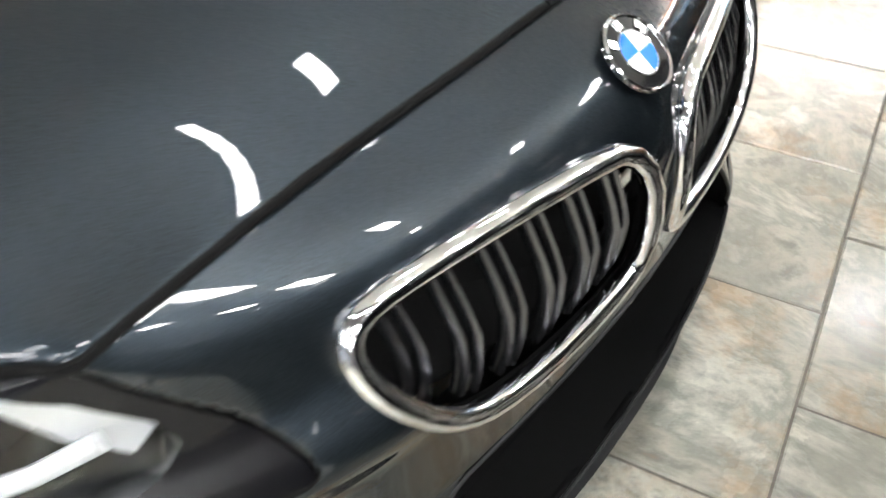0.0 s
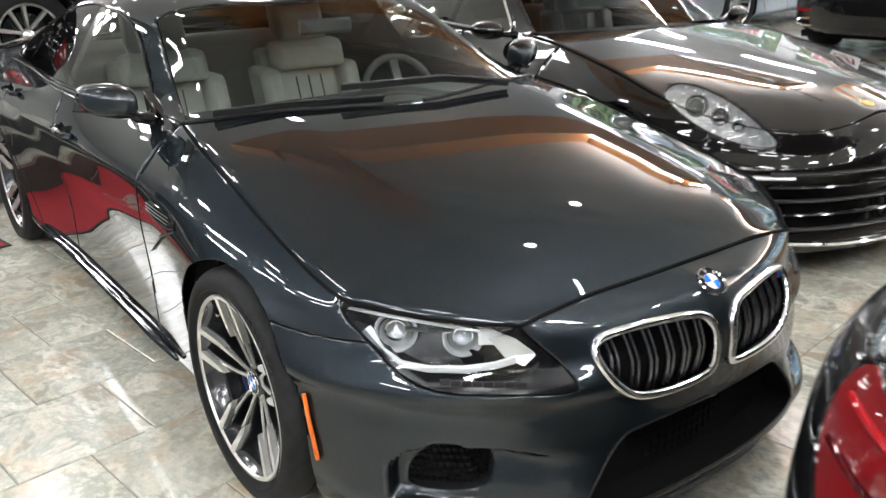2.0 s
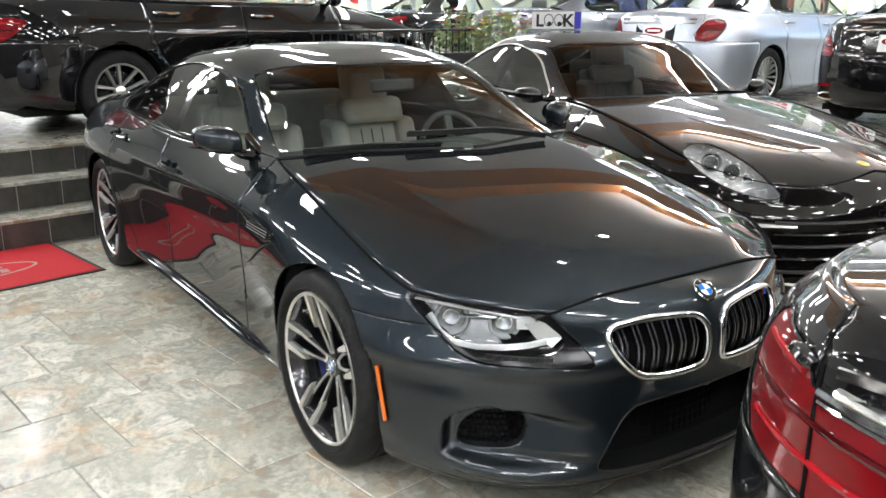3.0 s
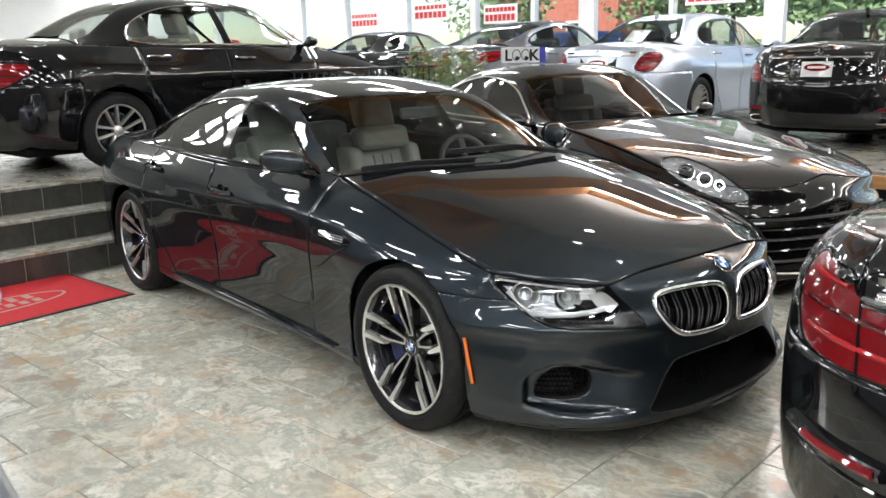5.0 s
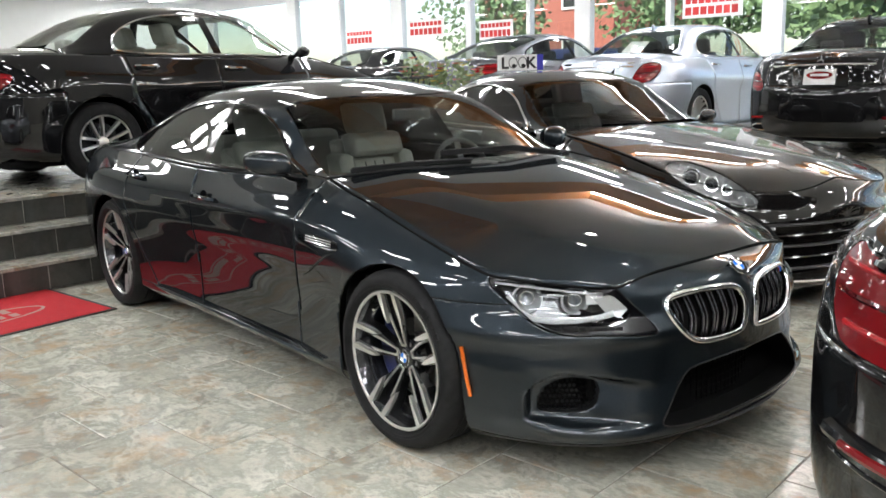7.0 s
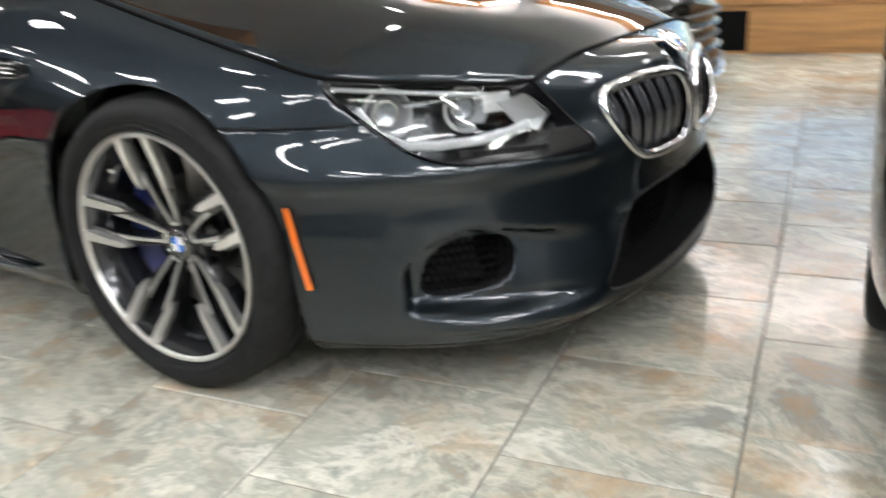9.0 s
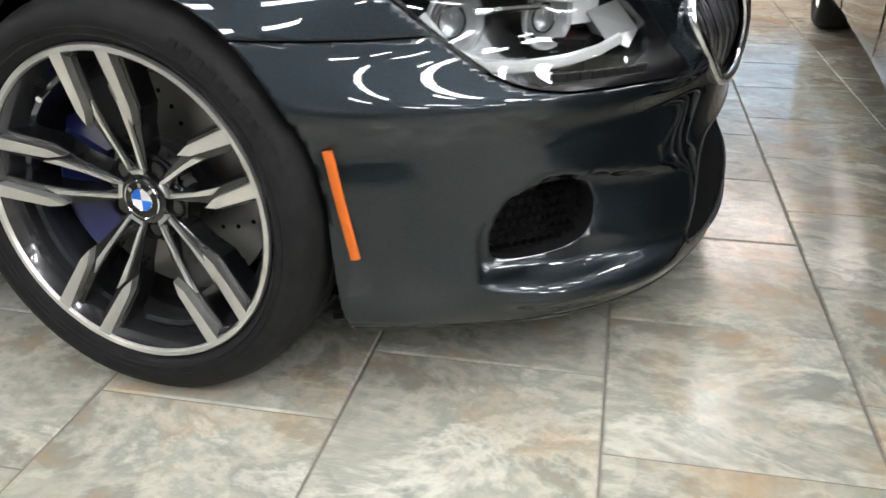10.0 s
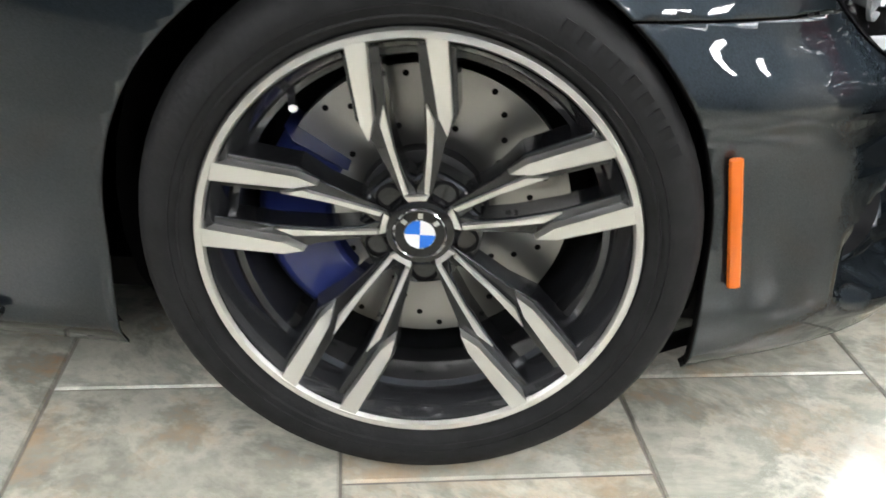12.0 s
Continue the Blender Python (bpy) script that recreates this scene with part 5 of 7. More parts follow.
# unseen closing wall, darkened to dim what the coupe's doors reflect
wall_south = slab("wall_south", X_FAR, Y_BACK - 0.2, 0, X_END, Y_BACK, CEIL_Z, material("darkened_wall", (0.045, 0.045, 0.048), 0.6, var=0.05, scale=2), "unseen showroom wall, kept dark for the flank reflections")
wall_east = slab("wall_east", X_END, Y_BACK, 0, X_END + 0.2, Y_END, CEIL_Z, WALLP, "plain greige showroom wall")
wall_west = slab("wall_west", X_FAR - 0.2, Y_BACK, 0, X_FAR, Y_END, CEIL_Z, FRAMEW, "plain white showroom wall")
# tan dropped beams, open to the east, and a band along the windows
SOFF = 3.45
for u0, v0, u1, v1 in ((-3.55, 0.8, -2.95, 7.3), (-2.948, 0.85, -1.6, 1.45), (-2.948, 5.9, -1.5, 7.3), (-1.2, 8.1, 8.9, 9.6)):
    slab("ceiling_soffit", u0, v0, SOFF, u1, v1, CEIL_Z - 0.002, TAN, "tan painted dropped ceiling beam")
slab("ceiling_soffit_end", -1.498, 6.05, SOFF, -1.32, 7.15, CEIL_Z - 0.002, TAN, "rounded tan end of a dropped ceiling beam", 0.085)
stage_panel = slab("stage_front_panel", X_STAIR + 3.0, Y_STAGE - 0.03, 0, X_END, Y_STAGE - 0.002, PLAT_N - 0.03, WOODP, "oak-faced front of the raised stage")
# nothing is cut: a thin black board stands in for a shaded hole
part("opening_shade", box(-0.02, Y_STAGE - 0.034, 0.02, 0.62, Y_STAGE - 0.0305, 0.31), MATT_BLACK, stage_panel, "black board painted as the shade of an opening", smooth=0)
part("top_board", box(X_STAIR + 3.0, Y_STAGE - 0.05, PLAT_N - 0.10, X_END, Y_STAGE - 0.031, PLAT_N - 0.025), WOODP, stage_panel, smooth=0, bevel=0.004)
for k in range(2):
    slab("step", X_STAIR - 0.56, Y_BACK, 0, X_STAIR - 0.28 * k, Y_STAGE - 0.004 - 0.002 * k, PLAT / 3 * (k + 1) - 0.0, TILE_SHADE, "tiled step up to the stage")


# dark tile faces on the risers
for k in range(3):
    x = X_STAIR - 0.28 * k
    face = slab("riser", x, -6.0, PLAT / 3 * k + 0.004, x + 0.006, 3.9, PLAT / 3 * (k + 1) - 0.022, GROUT_L, "dark slate tiled step riser")
    wid = 0.305
    for i in range(22):
        y = -5.2 + i * wid + (0.15 if k % 2 else 0.0) + 0.05 * k
        part("riser_tile", box(x + 0.004, y + 0.003, PLAT / 3 * k + 0.006, x + 0.013, y + wid - 0.003, PLAT / 3 * (k + 1) - 0.024), TILE_D, face, smooth=0, bevel=0.002)
    slab("step_nosing", x - 0.05, -6.0, PLAT / 3 * (k + 1) - 0.022, x + 0.022, 3.9, PLAT / 3 * (k + 1) + 0.004, TILE_SHADE, "worn pale tile nosing of a step", 0.004)


# ceiling lamps: rows of long diffusers, some only added fill, and small round spots
def strip_lamp(x, y, z, lx, ly):
    lamp = root("ceiling_light", "white fluorescent ceiling light with a glowing diffuser, some copies only fill", ROOM @ pose(x, y, z), "ceiling light", "ceiling lights")
    part("frame", box(-lx / 2 - 0.02, -ly / 2 - 0.02, -0.05, lx / 2 + 0.02, ly / 2 + 0.02, 0), FRAMEW, lamp, smooth=0)
    part("diffuser", box(-lx / 2, -ly / 2, -0.062, lx / 2, ly / 2, -0.052), TUBE_L, lamp, smooth=0)
    return lamp


_l = strip_lamp(-9.8, -6.6, CEIL_Z - 0.001, 1.25, 0.24)
for ix in range(8):
    for y in (-6.6, -5.0):
        if (ix, y) != (0, -6.6):
            copy_thing(_l, ROOM @ pose(-9.8 + ix * 2.4, y, CEIL_Z - 0.001))
# rows added over the far stage to make its end of the room bright
for ix in range(5):
    for y in (0.0, 4.0, 8.6, 10.2):
        if y > 3 or ix < 3:
            copy_thing(_l, ROOM @ pose(-20.5 + ix * 2.9, y, CEIL_Z - 0.001))
for ix in range(6):
    copy_thing(_l, ROOM @ pose(-5.6 + ix * 2.4, 10.2, CEIL_Z - 0.001))
_m = strip_lamp(-8.6, -3.4, CEIL_Z - 0.001, 0.5, 0.13)
for ix in range(8):
    for y in (-3.4, -1.6, 0.25):
        if (ix, y) not in ((0, -3.4), (3, 0.25)):
            copy_thing(_m, ROOM @ pose(-8.6 + ix * 2.4, y, CEIL_Z - 0.001))
for ix in range(4):
    copy_thing(_m, ROOM @ pose(0.9 + ix * 2.4, 1.5, CEIL_Z - 0.001))
    copy_thing(_m, ROOM @ pose(1.6 + ix * 2.4, 4.6, CEIL_Z - 0.001))
for u, v in ((-5.0, 2.3), (-5.0, 4.4), (-6.6, 3.2), (-6.6, 5.4), (-4.6, 8.6)):
    copy_thing(_l, ROOM @ pose(u, v, CEIL_Z - 0.001))
# fill lamps with no known source, added to brighten the eastern floor
for u in (3.4, 5.6, 7.8):
    for v in (-3.0, -0.9, 2.6, 5.8):
        copy_thing(_l, ROOM @ pose(u, v, CEIL_Z - 0.001))
for u, v in ((-7.9, -0.65), (-7.9, -1.15), (-9.6, -0.65), (-9.6, -1.15), (-11.4, -0.65), (-11.4, -1.15)):
    copy_thing(_l, ROOM @ pose(u, v, CEIL_Z - 0.001))
_s = root("ceiling_spot", "small round glowing ceiling spotlight", ROOM @ pose(-8.2, -1.0, CEIL_Z - 0.001), "spotlight", "ceiling spotlights")
part("ring", lathe([(0.0, 0.10), (-0.03, 0.095), (-0.03, 0.07)], 24, "z"), FRAMEW, _s)
part("bulb", lathe([(-0.02, 0.0), (-0.022, 0.068)], 24, "z"), SPOT_L, _s)
for u, v in ((-1.40, 3.57), (-0.65, 2.05), (-6.5, -1.0), (-4.8, -1.0), (-3.1, -1.0)):
    copy_thing(_s, ROOM @ pose(u, v, CEIL_Z - 0.001))
for u0, v0, u1, v1 in ((-2.94, 5.865, -1.4, 5.898), (-3.5, 7.302, -1.4, 7.335), (-1.318, 6.0, -1.285, 7.2), (-1.0, 8.065, 8.9, 8.098)):
    slab("cove_light", u0, v0, SOFF + 0.005, u1, v1, SOFF + 0.055, TUBE_L, "white glowing light line along the soffit")

# ---- shop front ----
FACADE = Y_END
BARS = [(-20.75, 0.37), (-16.82, 0.37), (-14.86, 0.08), (-12.82, 0.37), (-10.57, 0.16), (-8.92, 0.10), (-7.59, 0.37), (-5.73, 0.10), (-3.80, 0.35), (-1.83, 0.08), (0.03, 0.35), (1.99, 0.08), (3.86, 0.35), (5.82, 0.08), (7.68, 0.35)]
slab("wall_north_base", X_FAR, FACADE, 0, X_END, FACADE + 0.2, PLAT + 0.25, FRAMEW, "low white wall below the shop windows")
slab("wall_north_head", X_FAR, FACADE, 3.45, X_END, FACADE + 0.2, CEIL_Z, FRAMEW, "white wall above the shop windows")
for n, ((u0, w0), (u1, w1)) in enumerate(zip(BARS, BARS[1:])):
    win = root("window_%d" % (n + 1), "tall clear shop window in a white frame", ROOM @ pose(0, FACADE, 0), "window")
    win["kind"] = "structure"
    part("window_frame", box(u0 - w0 / 2, -0.03, PLAT + 0.25, u0 + w0 / 2, 0.14, 3.45), FRAMEW, win, smooth=0, bevel=0.01)
    part("window_sill", box(u0 + w0 / 2, -0.05, PLAT + 0.25, u1 - w1 / 2, 0.12, PLAT + 0.30), FRAMEW, win, smooth=0)
    pane = part("pane", box(u0 + w0 / 2, 0.05, PLAT + 0.30, u1 - w1 / 2, 0.06, 3.45), CLEARW, win, smooth=0)
    pane.visible_shadow = False
RED_PRINT = material("red_sign_print", (0.55, 0.03, 0.03), 0.5)
for u, z, w in ((-4.88, 2.48, 1.13), (-2.76, 2.66, 1.13), (-11.86, 2.48, 1.13), (-14.14, 2.38, 1.03), (-9.79, 2.33, 0.93)):
    sg = root("window_sign", "white window sign with two rows of red lettering", ROOM @ pose(u, FACADE - 0.02, z), "sign", "window signs")
    part("panel", box(-w / 2, 0, -0.20, w / 2, 0.006, 0.20), WHITE_GLOSS, sg, smooth=0)
    for row, (zz, h, n) in enumerate(((0.095, 0.09, 8), (-0.075, 0.14, 7))):
        for k in range(n):
            part("letter_bar", box(-w * 0.45 + k * w * 0.9 / n, -0.004, zz - h / 2, -w * 0.45 + (k + 0.8) * w * 0.9 / n, 0, zz + h / 2), RED_PRINT, sg, smooth=0)
for u, z in ((-17.1, 1.97), (-19.9, 1.91)):
    sg = root("oval_sign", "small red oval window sign", ROOM @ pose(u, FACADE - 0.02, z), "sign", "oval signs")
    part("panel", moved(lathe([(-0.004, 0.0), (-0.004, 0.2), (0.0, 0.21)], 28, "y"), pose(0, 0, 0) @ Matrix.Diagonal((1.6, 1, 0.7, 1))), RED_PRINT, sg)
    part("pale_bar", box(-0.22, -0.01, -0.04, 0.22, -0.005, 0.04), WHITE_GLOSS, sg, smooth=0)

# ---- street outside ----
ASPHALT = material("asphalt", (0.06, 0.06, 0.06), 0.85, var=0.2, scale=3, bump=0.3)
PAVE = material("concrete_pavement", (0.36, 0.35, 0.33), 0.8, var=0.12, scale=2, bump=0.2)
GRASS = material("lawn", (0.06, 0.12, 0.03), 0.9, var=0.4, scale=4, bump=0.5)
BRICKW = material("red_brick_wall", (0.30, 0.10, 0.07), 0.85, var=0.2, scale=5, bump=0.3)
LEAF = material("tree_leaves", (0.12, 0.19, 0.08), 0.6, var=0.45, scale=3)
BARK = material("bark", (0.10, 0.075, 0.05), 0.9, var=0.3, scale=10, bump=0.6)
ground = slab("ground", -300, FACADE + 0.2, -0.3, 300, 500, -0.02, PAVE, "pale concrete ground reaching to the horizon")
slab("pavement", -60, FACADE + 0.2, -0.02, 60, FACADE + 3.2, 0.12, PAVE, "pale concrete pavement before the shop")
slab("road", -120, FACADE + 3.2, -0.02, 120, FACADE + 11, 0.0, ASPHALT, "grey asphalt street")
rnd = random.Random(4)


def tree(x, y, h, spread):
    t = root("tree", "leafy green street tree with a brown trunk", ROOM @ pose(x, y, -0.02), "tree", "street trees")
    trunk = [tube([(0, 0, 0), (0.04, 0.02, h * 0.25), (-0.03, 0.05, h * 0.5), (0.05, 0.0, h * 0.75)], [0.16, 0.12, 0.09, 0.04], n=8)]
    for k in range(6):
        a, z = k * 1.05 + rnd.random(), h * (0.35 + 0.07 * k)
        trunk.append(tube([(0, 0, z), (math.cos(a) * spread * 0.4, math.sin(a) * spread * 0.4, z + 0.5), (math.cos(a) * spread * 0.75, math.sin(a) * spread * 0.75, z + 0.8)], [0.06, 0.035, 0.012], n=6))
    part("trunk", joined(*trunk), BARK, t)
    vs, fs = [], []
    for _ in range(2600):
        a, r, z = rnd.uniform(0, 6.28), spread * math.sqrt(rnd.random()), rnd.uniform(0.32, 1.0)
        r *= 0.45 + 0.75 * math.sin(math.pi * min(1, max(0.06, (z - 0.25) / 0.8)))
        r *= 0.8 + 0.3 * math.sin(3 * a + 5 * z)
        c = Vector((r * math.cos(a), r * math.sin(a), z * h))
        d = Vector((rnd.gauss(0, 1), rnd.gauss(0, 1), rnd.gauss(0, 1))).normalized()
        e = d.orthogonal().normalized() * rnd.uniform(0.05, 0.10)
        d = d * rnd.uniform(0.09, 0.18)
        k = len(vs)
        vs += [c - d, c + e, c + d, c - e]
        fs.append((k, k + 1, k + 2, k + 3))
    part("crown", (vs, fs), LEAF, t, smooth=0)


for x, y, h, r in ((-19.5, 24, 6.5, 2.4), (-10.5, 25, 8, 3.0), (-7.2, 24, 7, 2.6), (-3.2, 15.2, 5.8, 2.2), (-14.0, 27, 7, 2.6)):
    tree(x, y, h, r)
hv, hf = [], []
for _ in range(5000):
    c = Vector((rnd.uniform(-19, -3), 23.2 + rnd.gauss(0, 0.35), abs(rnd.gauss(0.5, 0.45))))
    d = Vector((rnd.gauss(0, 1), rnd.gauss(0, 1), rnd.gauss(0, 1))).normalized()
    e = d.orthogonal().normalized() * 0.14
    k = len(hv)
    hv += [c - d * 0.22, c + e, c + d * 0.22, c - e]
    hf.append((k, k + 1, k + 2, k + 3))
hedge = tagged(part("hedge", (hv, hf), LEAF, smooth=0), "dense green hedge beyond the street", "hedge", kind="stuff")
hedge.matrix_basis = ROOM
bh = root("house", "red brick house with white windows across the street", ROOM @ pose(-21.5, 30, -0.02), "house")
part("wall", box(-3.6, 0, 0, 3.6, 8, 7), BRICKW, bh, smooth=0)
part("roof", prism([(-4, 7), (4, 7), (2.5, 9.0), (-2.5, 9.0)], -0.4, 8.4), ASPHALT, bh, smooth=0)
for i in range(2):
    for j in range(2):
        w = new("window")
        w.parent = bh
        w.matrix_basis = pose(-1.8 + i * 3.4, -0.02, 1.2 + 3 * j)
        part("frame", box(-0.65, -0.05, -0.05, 0.65, 0.05, 1.65), FRAMEW, w, smooth=0)
        part("glass", box(-0.55, -0.07, 0.05, 0.55, -0.052, 1.55), GLOSS_BLACK, w, smooth=0)
van = root("delivery_van", "dark blue van parked across the street", ROOM @ pose(-13.4, 20.4, 0), "van")
part("body", prism([(-2.4, 0.4), (2.2, 0.4), (2.4, 0.9), (2.3, 1.2), (1.5, 1.35), (1.0, 2.1), (-2.4, 2.1)], -0.9, 0.9), material("van_blue_paint", (0.02, 0.03, 0.10), 0.3, coat=1), van, bevel=0.06)
part("side_window", box(0.1, -0.92, 1.35, 0.95, -0.89, 1.95), GLOSS_BLACK, van, smooth=0)
for x in (-1.5, 1.5):
    part("wheel", moved(lathe([(-0.1, 0.0), (-0.1, 0.2), (-0.1, 0.34), (0.1, 0.34)], 24), pose(x, -0.82, 0.34)), RUBBER, van)

# ---- red rug, railing, flowers ----
rug = root("entrance_rug", "red carpet rug with black edge and pale printed oval", pose(-3.2, -1.80, 0.002, 0, 0, 10.0), "rug")
part("carpet", box(-0.44, -0.80, 0.0, 0.44, 0.72, 0.009), RUG_RED, rug, bevel=0.003)
part("edge", joined(box_d(-0.465, -0.825, 0, 0.465, -0.80, 0.006), box_d(-0.465, 0.72, 0, 0.465, 0.745, 0.006), box_d(-0.465, -0.80, 0, -0.44, 0.72, 0.006), box_d(0.44, -0.80, 0, 0.465, 0.72, 0.006)), RUG_EDGE, rug, smooth=0)
part("oval_print", tube([(0.16 * math.cos(t) + 0.02, 0.50 * math.sin(t) - 0.02, 0.0095) for t in np.linspace(0, 2 * math.pi, 48, endpoint=False)], 0.011, True, 6, flat=0.12), RUG_PRINT, rug)
for row, (x0, n, h) in enumerate(((0.075, 8, 0.08), (-0.045, 7, 0.10))):
    for k in range(n):
        y = -0.36 + k * 0.70 / n
        part("print_bar", box(x0 - h / 2, y, 0.009, x0 + h / 2, y + 0.05, 0.0102), RUG_PRINT, rug, smooth=0)
IRON = material("black_iron", (0.012, 0.012, 0.013), 0.4, 0.3, bump=0.2)
rail = root("iron_railing", "black wrought iron railing on the stage edge", ROOM @ pose(-4.52, 0, PLAT), "railing")
part("top_rail", tube([(0, 2.0, 0.78), (0, 4.05, 0.78)], 0.016, n=8), IRON, rail)
part("low_rail", tube([(0, 2.0, 0.12), (0, 4.05, 0.12)], 0.012, n=8), IRON, rail)
for k in range(23):
    part("baluster", tube([(0, 2.03 + k * 0.09, 0.0 if k % 7 == 0 else 0.12), (0, 2.03 + k * 0.09, 0.78)], 0.008, n=6), IRON, rail)
LEAF2 = material("flower_leaves", (0.19, 0.25, 0.11), 0.6, var=0.4, scale=20)
PETAL_Y = material("yellow_petals", (0.75, 0.50, 0.03), 0.6)
PETAL_O = material("orange_petals", (0.62, 0.10, 0.05), 0.6)
PETAL_P = material("dusty_pink_petals", (0.45, 0.28, 0.24), 0.7)
planter = root("flower_box", "planter of artificial flowers and green leaves", ROOM @ pose(-4.62, 4.25, PLAT), "flower box")
part("box", box(-0.15, -0.62, 0.0, 0.15, 0.62, 0.55), IRON, planter, bevel=0.02)
for k in range(70):
    y, h = rnd.uniform(-0.6, 0.6), rnd.uniform(0.68, 1.0)
    x = rnd.uniform(-0.14, 0.14)
    dx, dy = rnd.gauss(0, 0.06), rnd.gauss(0, 0.10)
    part("stem", tube([(x, y, 0.5), (x + dx * 0.5, y + dy * 0.5, (0.5 + h) / 2 + 0.03), (x + dx, y + dy, h)], 0.004, n=5), LEAF2, planter)
    pv, pf = [], []
    for q in range(7):
        c = Vector((x + dx * 0.7, y + dy * 0.7, h - 0.16 + 0.025 * q))
        d = Vector((rnd.gauss(0, 1), rnd.gauss(0, 1), rnd.gauss(0.2, 0.6))).normalized() * rnd.uniform(0.05, 0.10)
        e = d.orthogonal().normalized() * 0.022
        i = len(pv)
        pv += [c, c + d * 0.5 + e, c + d, c + d * 0.5 - e]
        pf.append((i, i + 1, i + 2, i + 3))
    tagged(part("leaf_spray", (pv, pf), LEAF2, planter, smooth=0), kind="stuff")
    if k % 2 == 0:
        mt = (PETAL_Y, PETAL_O, PETAL_P)[(k // 2) % 3]
        fv, ff = [], []
        for q in range(9):
            a = q * 0.7
            c = Vector((x + dx, y + dy, h + 0.01))
            d = Vector((math.cos(a), math.sin(a), 0.35)) * rnd.uniform(0.045, 0.07)
            e = Vector((-math.sin(a), math.cos(a), 0)) * 0.022
            i = len(fv)
            fv += [c, c + d * 0.6 + e, c + d, c + d * 0.6 - e]
            ff.append((i, i + 1, i + 2, i + 3))
        part("blossom", (fv, ff), mt, planter, smooth=0)


# ---- the other parked cars ----
def set_back(x, kx, back):
    """Moves a place of the cabin towards the tail: the windscreen most, the rear window not at all."""
    return x - back * min(1.0, max(0.0, (x + 3.2 * kx) / (2.4 * kx)))


def other_spec(wb, nose, tail, half, kz, sedan=True, back=0.0, **more):
    """A body like the coupe's, with its own length, width, height and tail."""
    kx = wb / 2.964
    fx = lambda x: x * kx if x < 0 else x * nose / 0.90
    sp = dict(COUPE)
    sp.update(nose=nose, tail=tail, half=half, x0=-0.05, x1=tail + 0.95, rows=30, nf=44, ns=56, x_ws=-0.67 * kx, x_cowl=-0.42 * kx)
    st = []
    for (kind, val), prof in COUPE["stations"]:
        v = val
        if kind == "x":
            v = fx(val)
            if back and val < -0.5:
                v = set_back(v, kx, back)
        st.append(((kind, v), [(z * kz, o) for z, o in prof]))
    sp["stations"] = st
    sp["hood_line"] = [(fx(x), z * kz) for x, z in COUPE["hood_line"]]
    if sedan:
        sp["roof"] = [(-0.67 * kx, -0.42 * kx, 0.99 * kz), (-0.95 * kx, -0.82 * kx, 1.18 * kz), (-1.3 * kx, -1.25 * kx, 1.345 * kz), (-1.75 * kx, -1.75 * kx, 1.40 * kz), (-2.25 * kx, -2.25 * kx, 1.385 * kz), (-2.65 * kx, -2.6 * kx, 1.32 * kz), (-2.95 * kx, -2.85 * kx, 1.20 * kz), (-3.22 * kx, -3.12 * kx, 1.055 * kz)]
        sp["x_rw"], sp["x_deck"] = -3.22 * kx, -3.12 * kx
        sp["boot_line"] = [(tail, 1.0 * kz), (-3.6 * kx, 1.045 * kz), (-3.12 * kx, 1.055 * kz)]
    else:
        sp["roof"] = [(a * kx, b * kx, z * kz) for a, b, z in COUPE["roof"]]
        sp["x_rw"], sp["x_deck"] = -3.42 * kx, -3.38 * kx
        sp["boot_line"] = [(tail, 0.99 * kz), (-3.7 * kx, 1.03 * kz), (-3.38 * kx, 1.04 * kz)]
    if back:
        sp["roof"] = [(set_back(a, kx, back), set_back(b, kx, back), z) for a, b, z in sp["roof"]]
        sp["x_ws"], sp["x_cowl"] = set_back(sp["x_ws"], kx, back), sp["x_cowl"] - back
        sp["hood_line"] = [(x - back if x < -0.3 else x - back * 0.4 * (x < 0.2), z) for x, z in sp["hood_line"]]
    sp.update(more)
    return sp, kx


SEDAN_DLO = [(-0.86, 0.965), (-1.085, 1.09), (-1.29, 1.21), (-1.53, 1.285), (-1.82, 1.312), (-2.12, 1.305), (-2.42, 1.262), (-2.65, 1.17), (-2.76, 1.06), (-2.72, 0.985), (-1.7, 0.978), (-1.2, 0.965)]
COUPE_DLO = [(-0.86, 0.955), (-1.085, 1.062), (-1.29, 1.19), (-1.53, 1.262), (-1.82, 1.292), (-2.12, 1.284), (-2.5, 1.222), (-2.86, 1.105), (-2.93, 1.03), (-2.80, 0.985), (-1.7, 0.978), (-1.2, 0.965)]


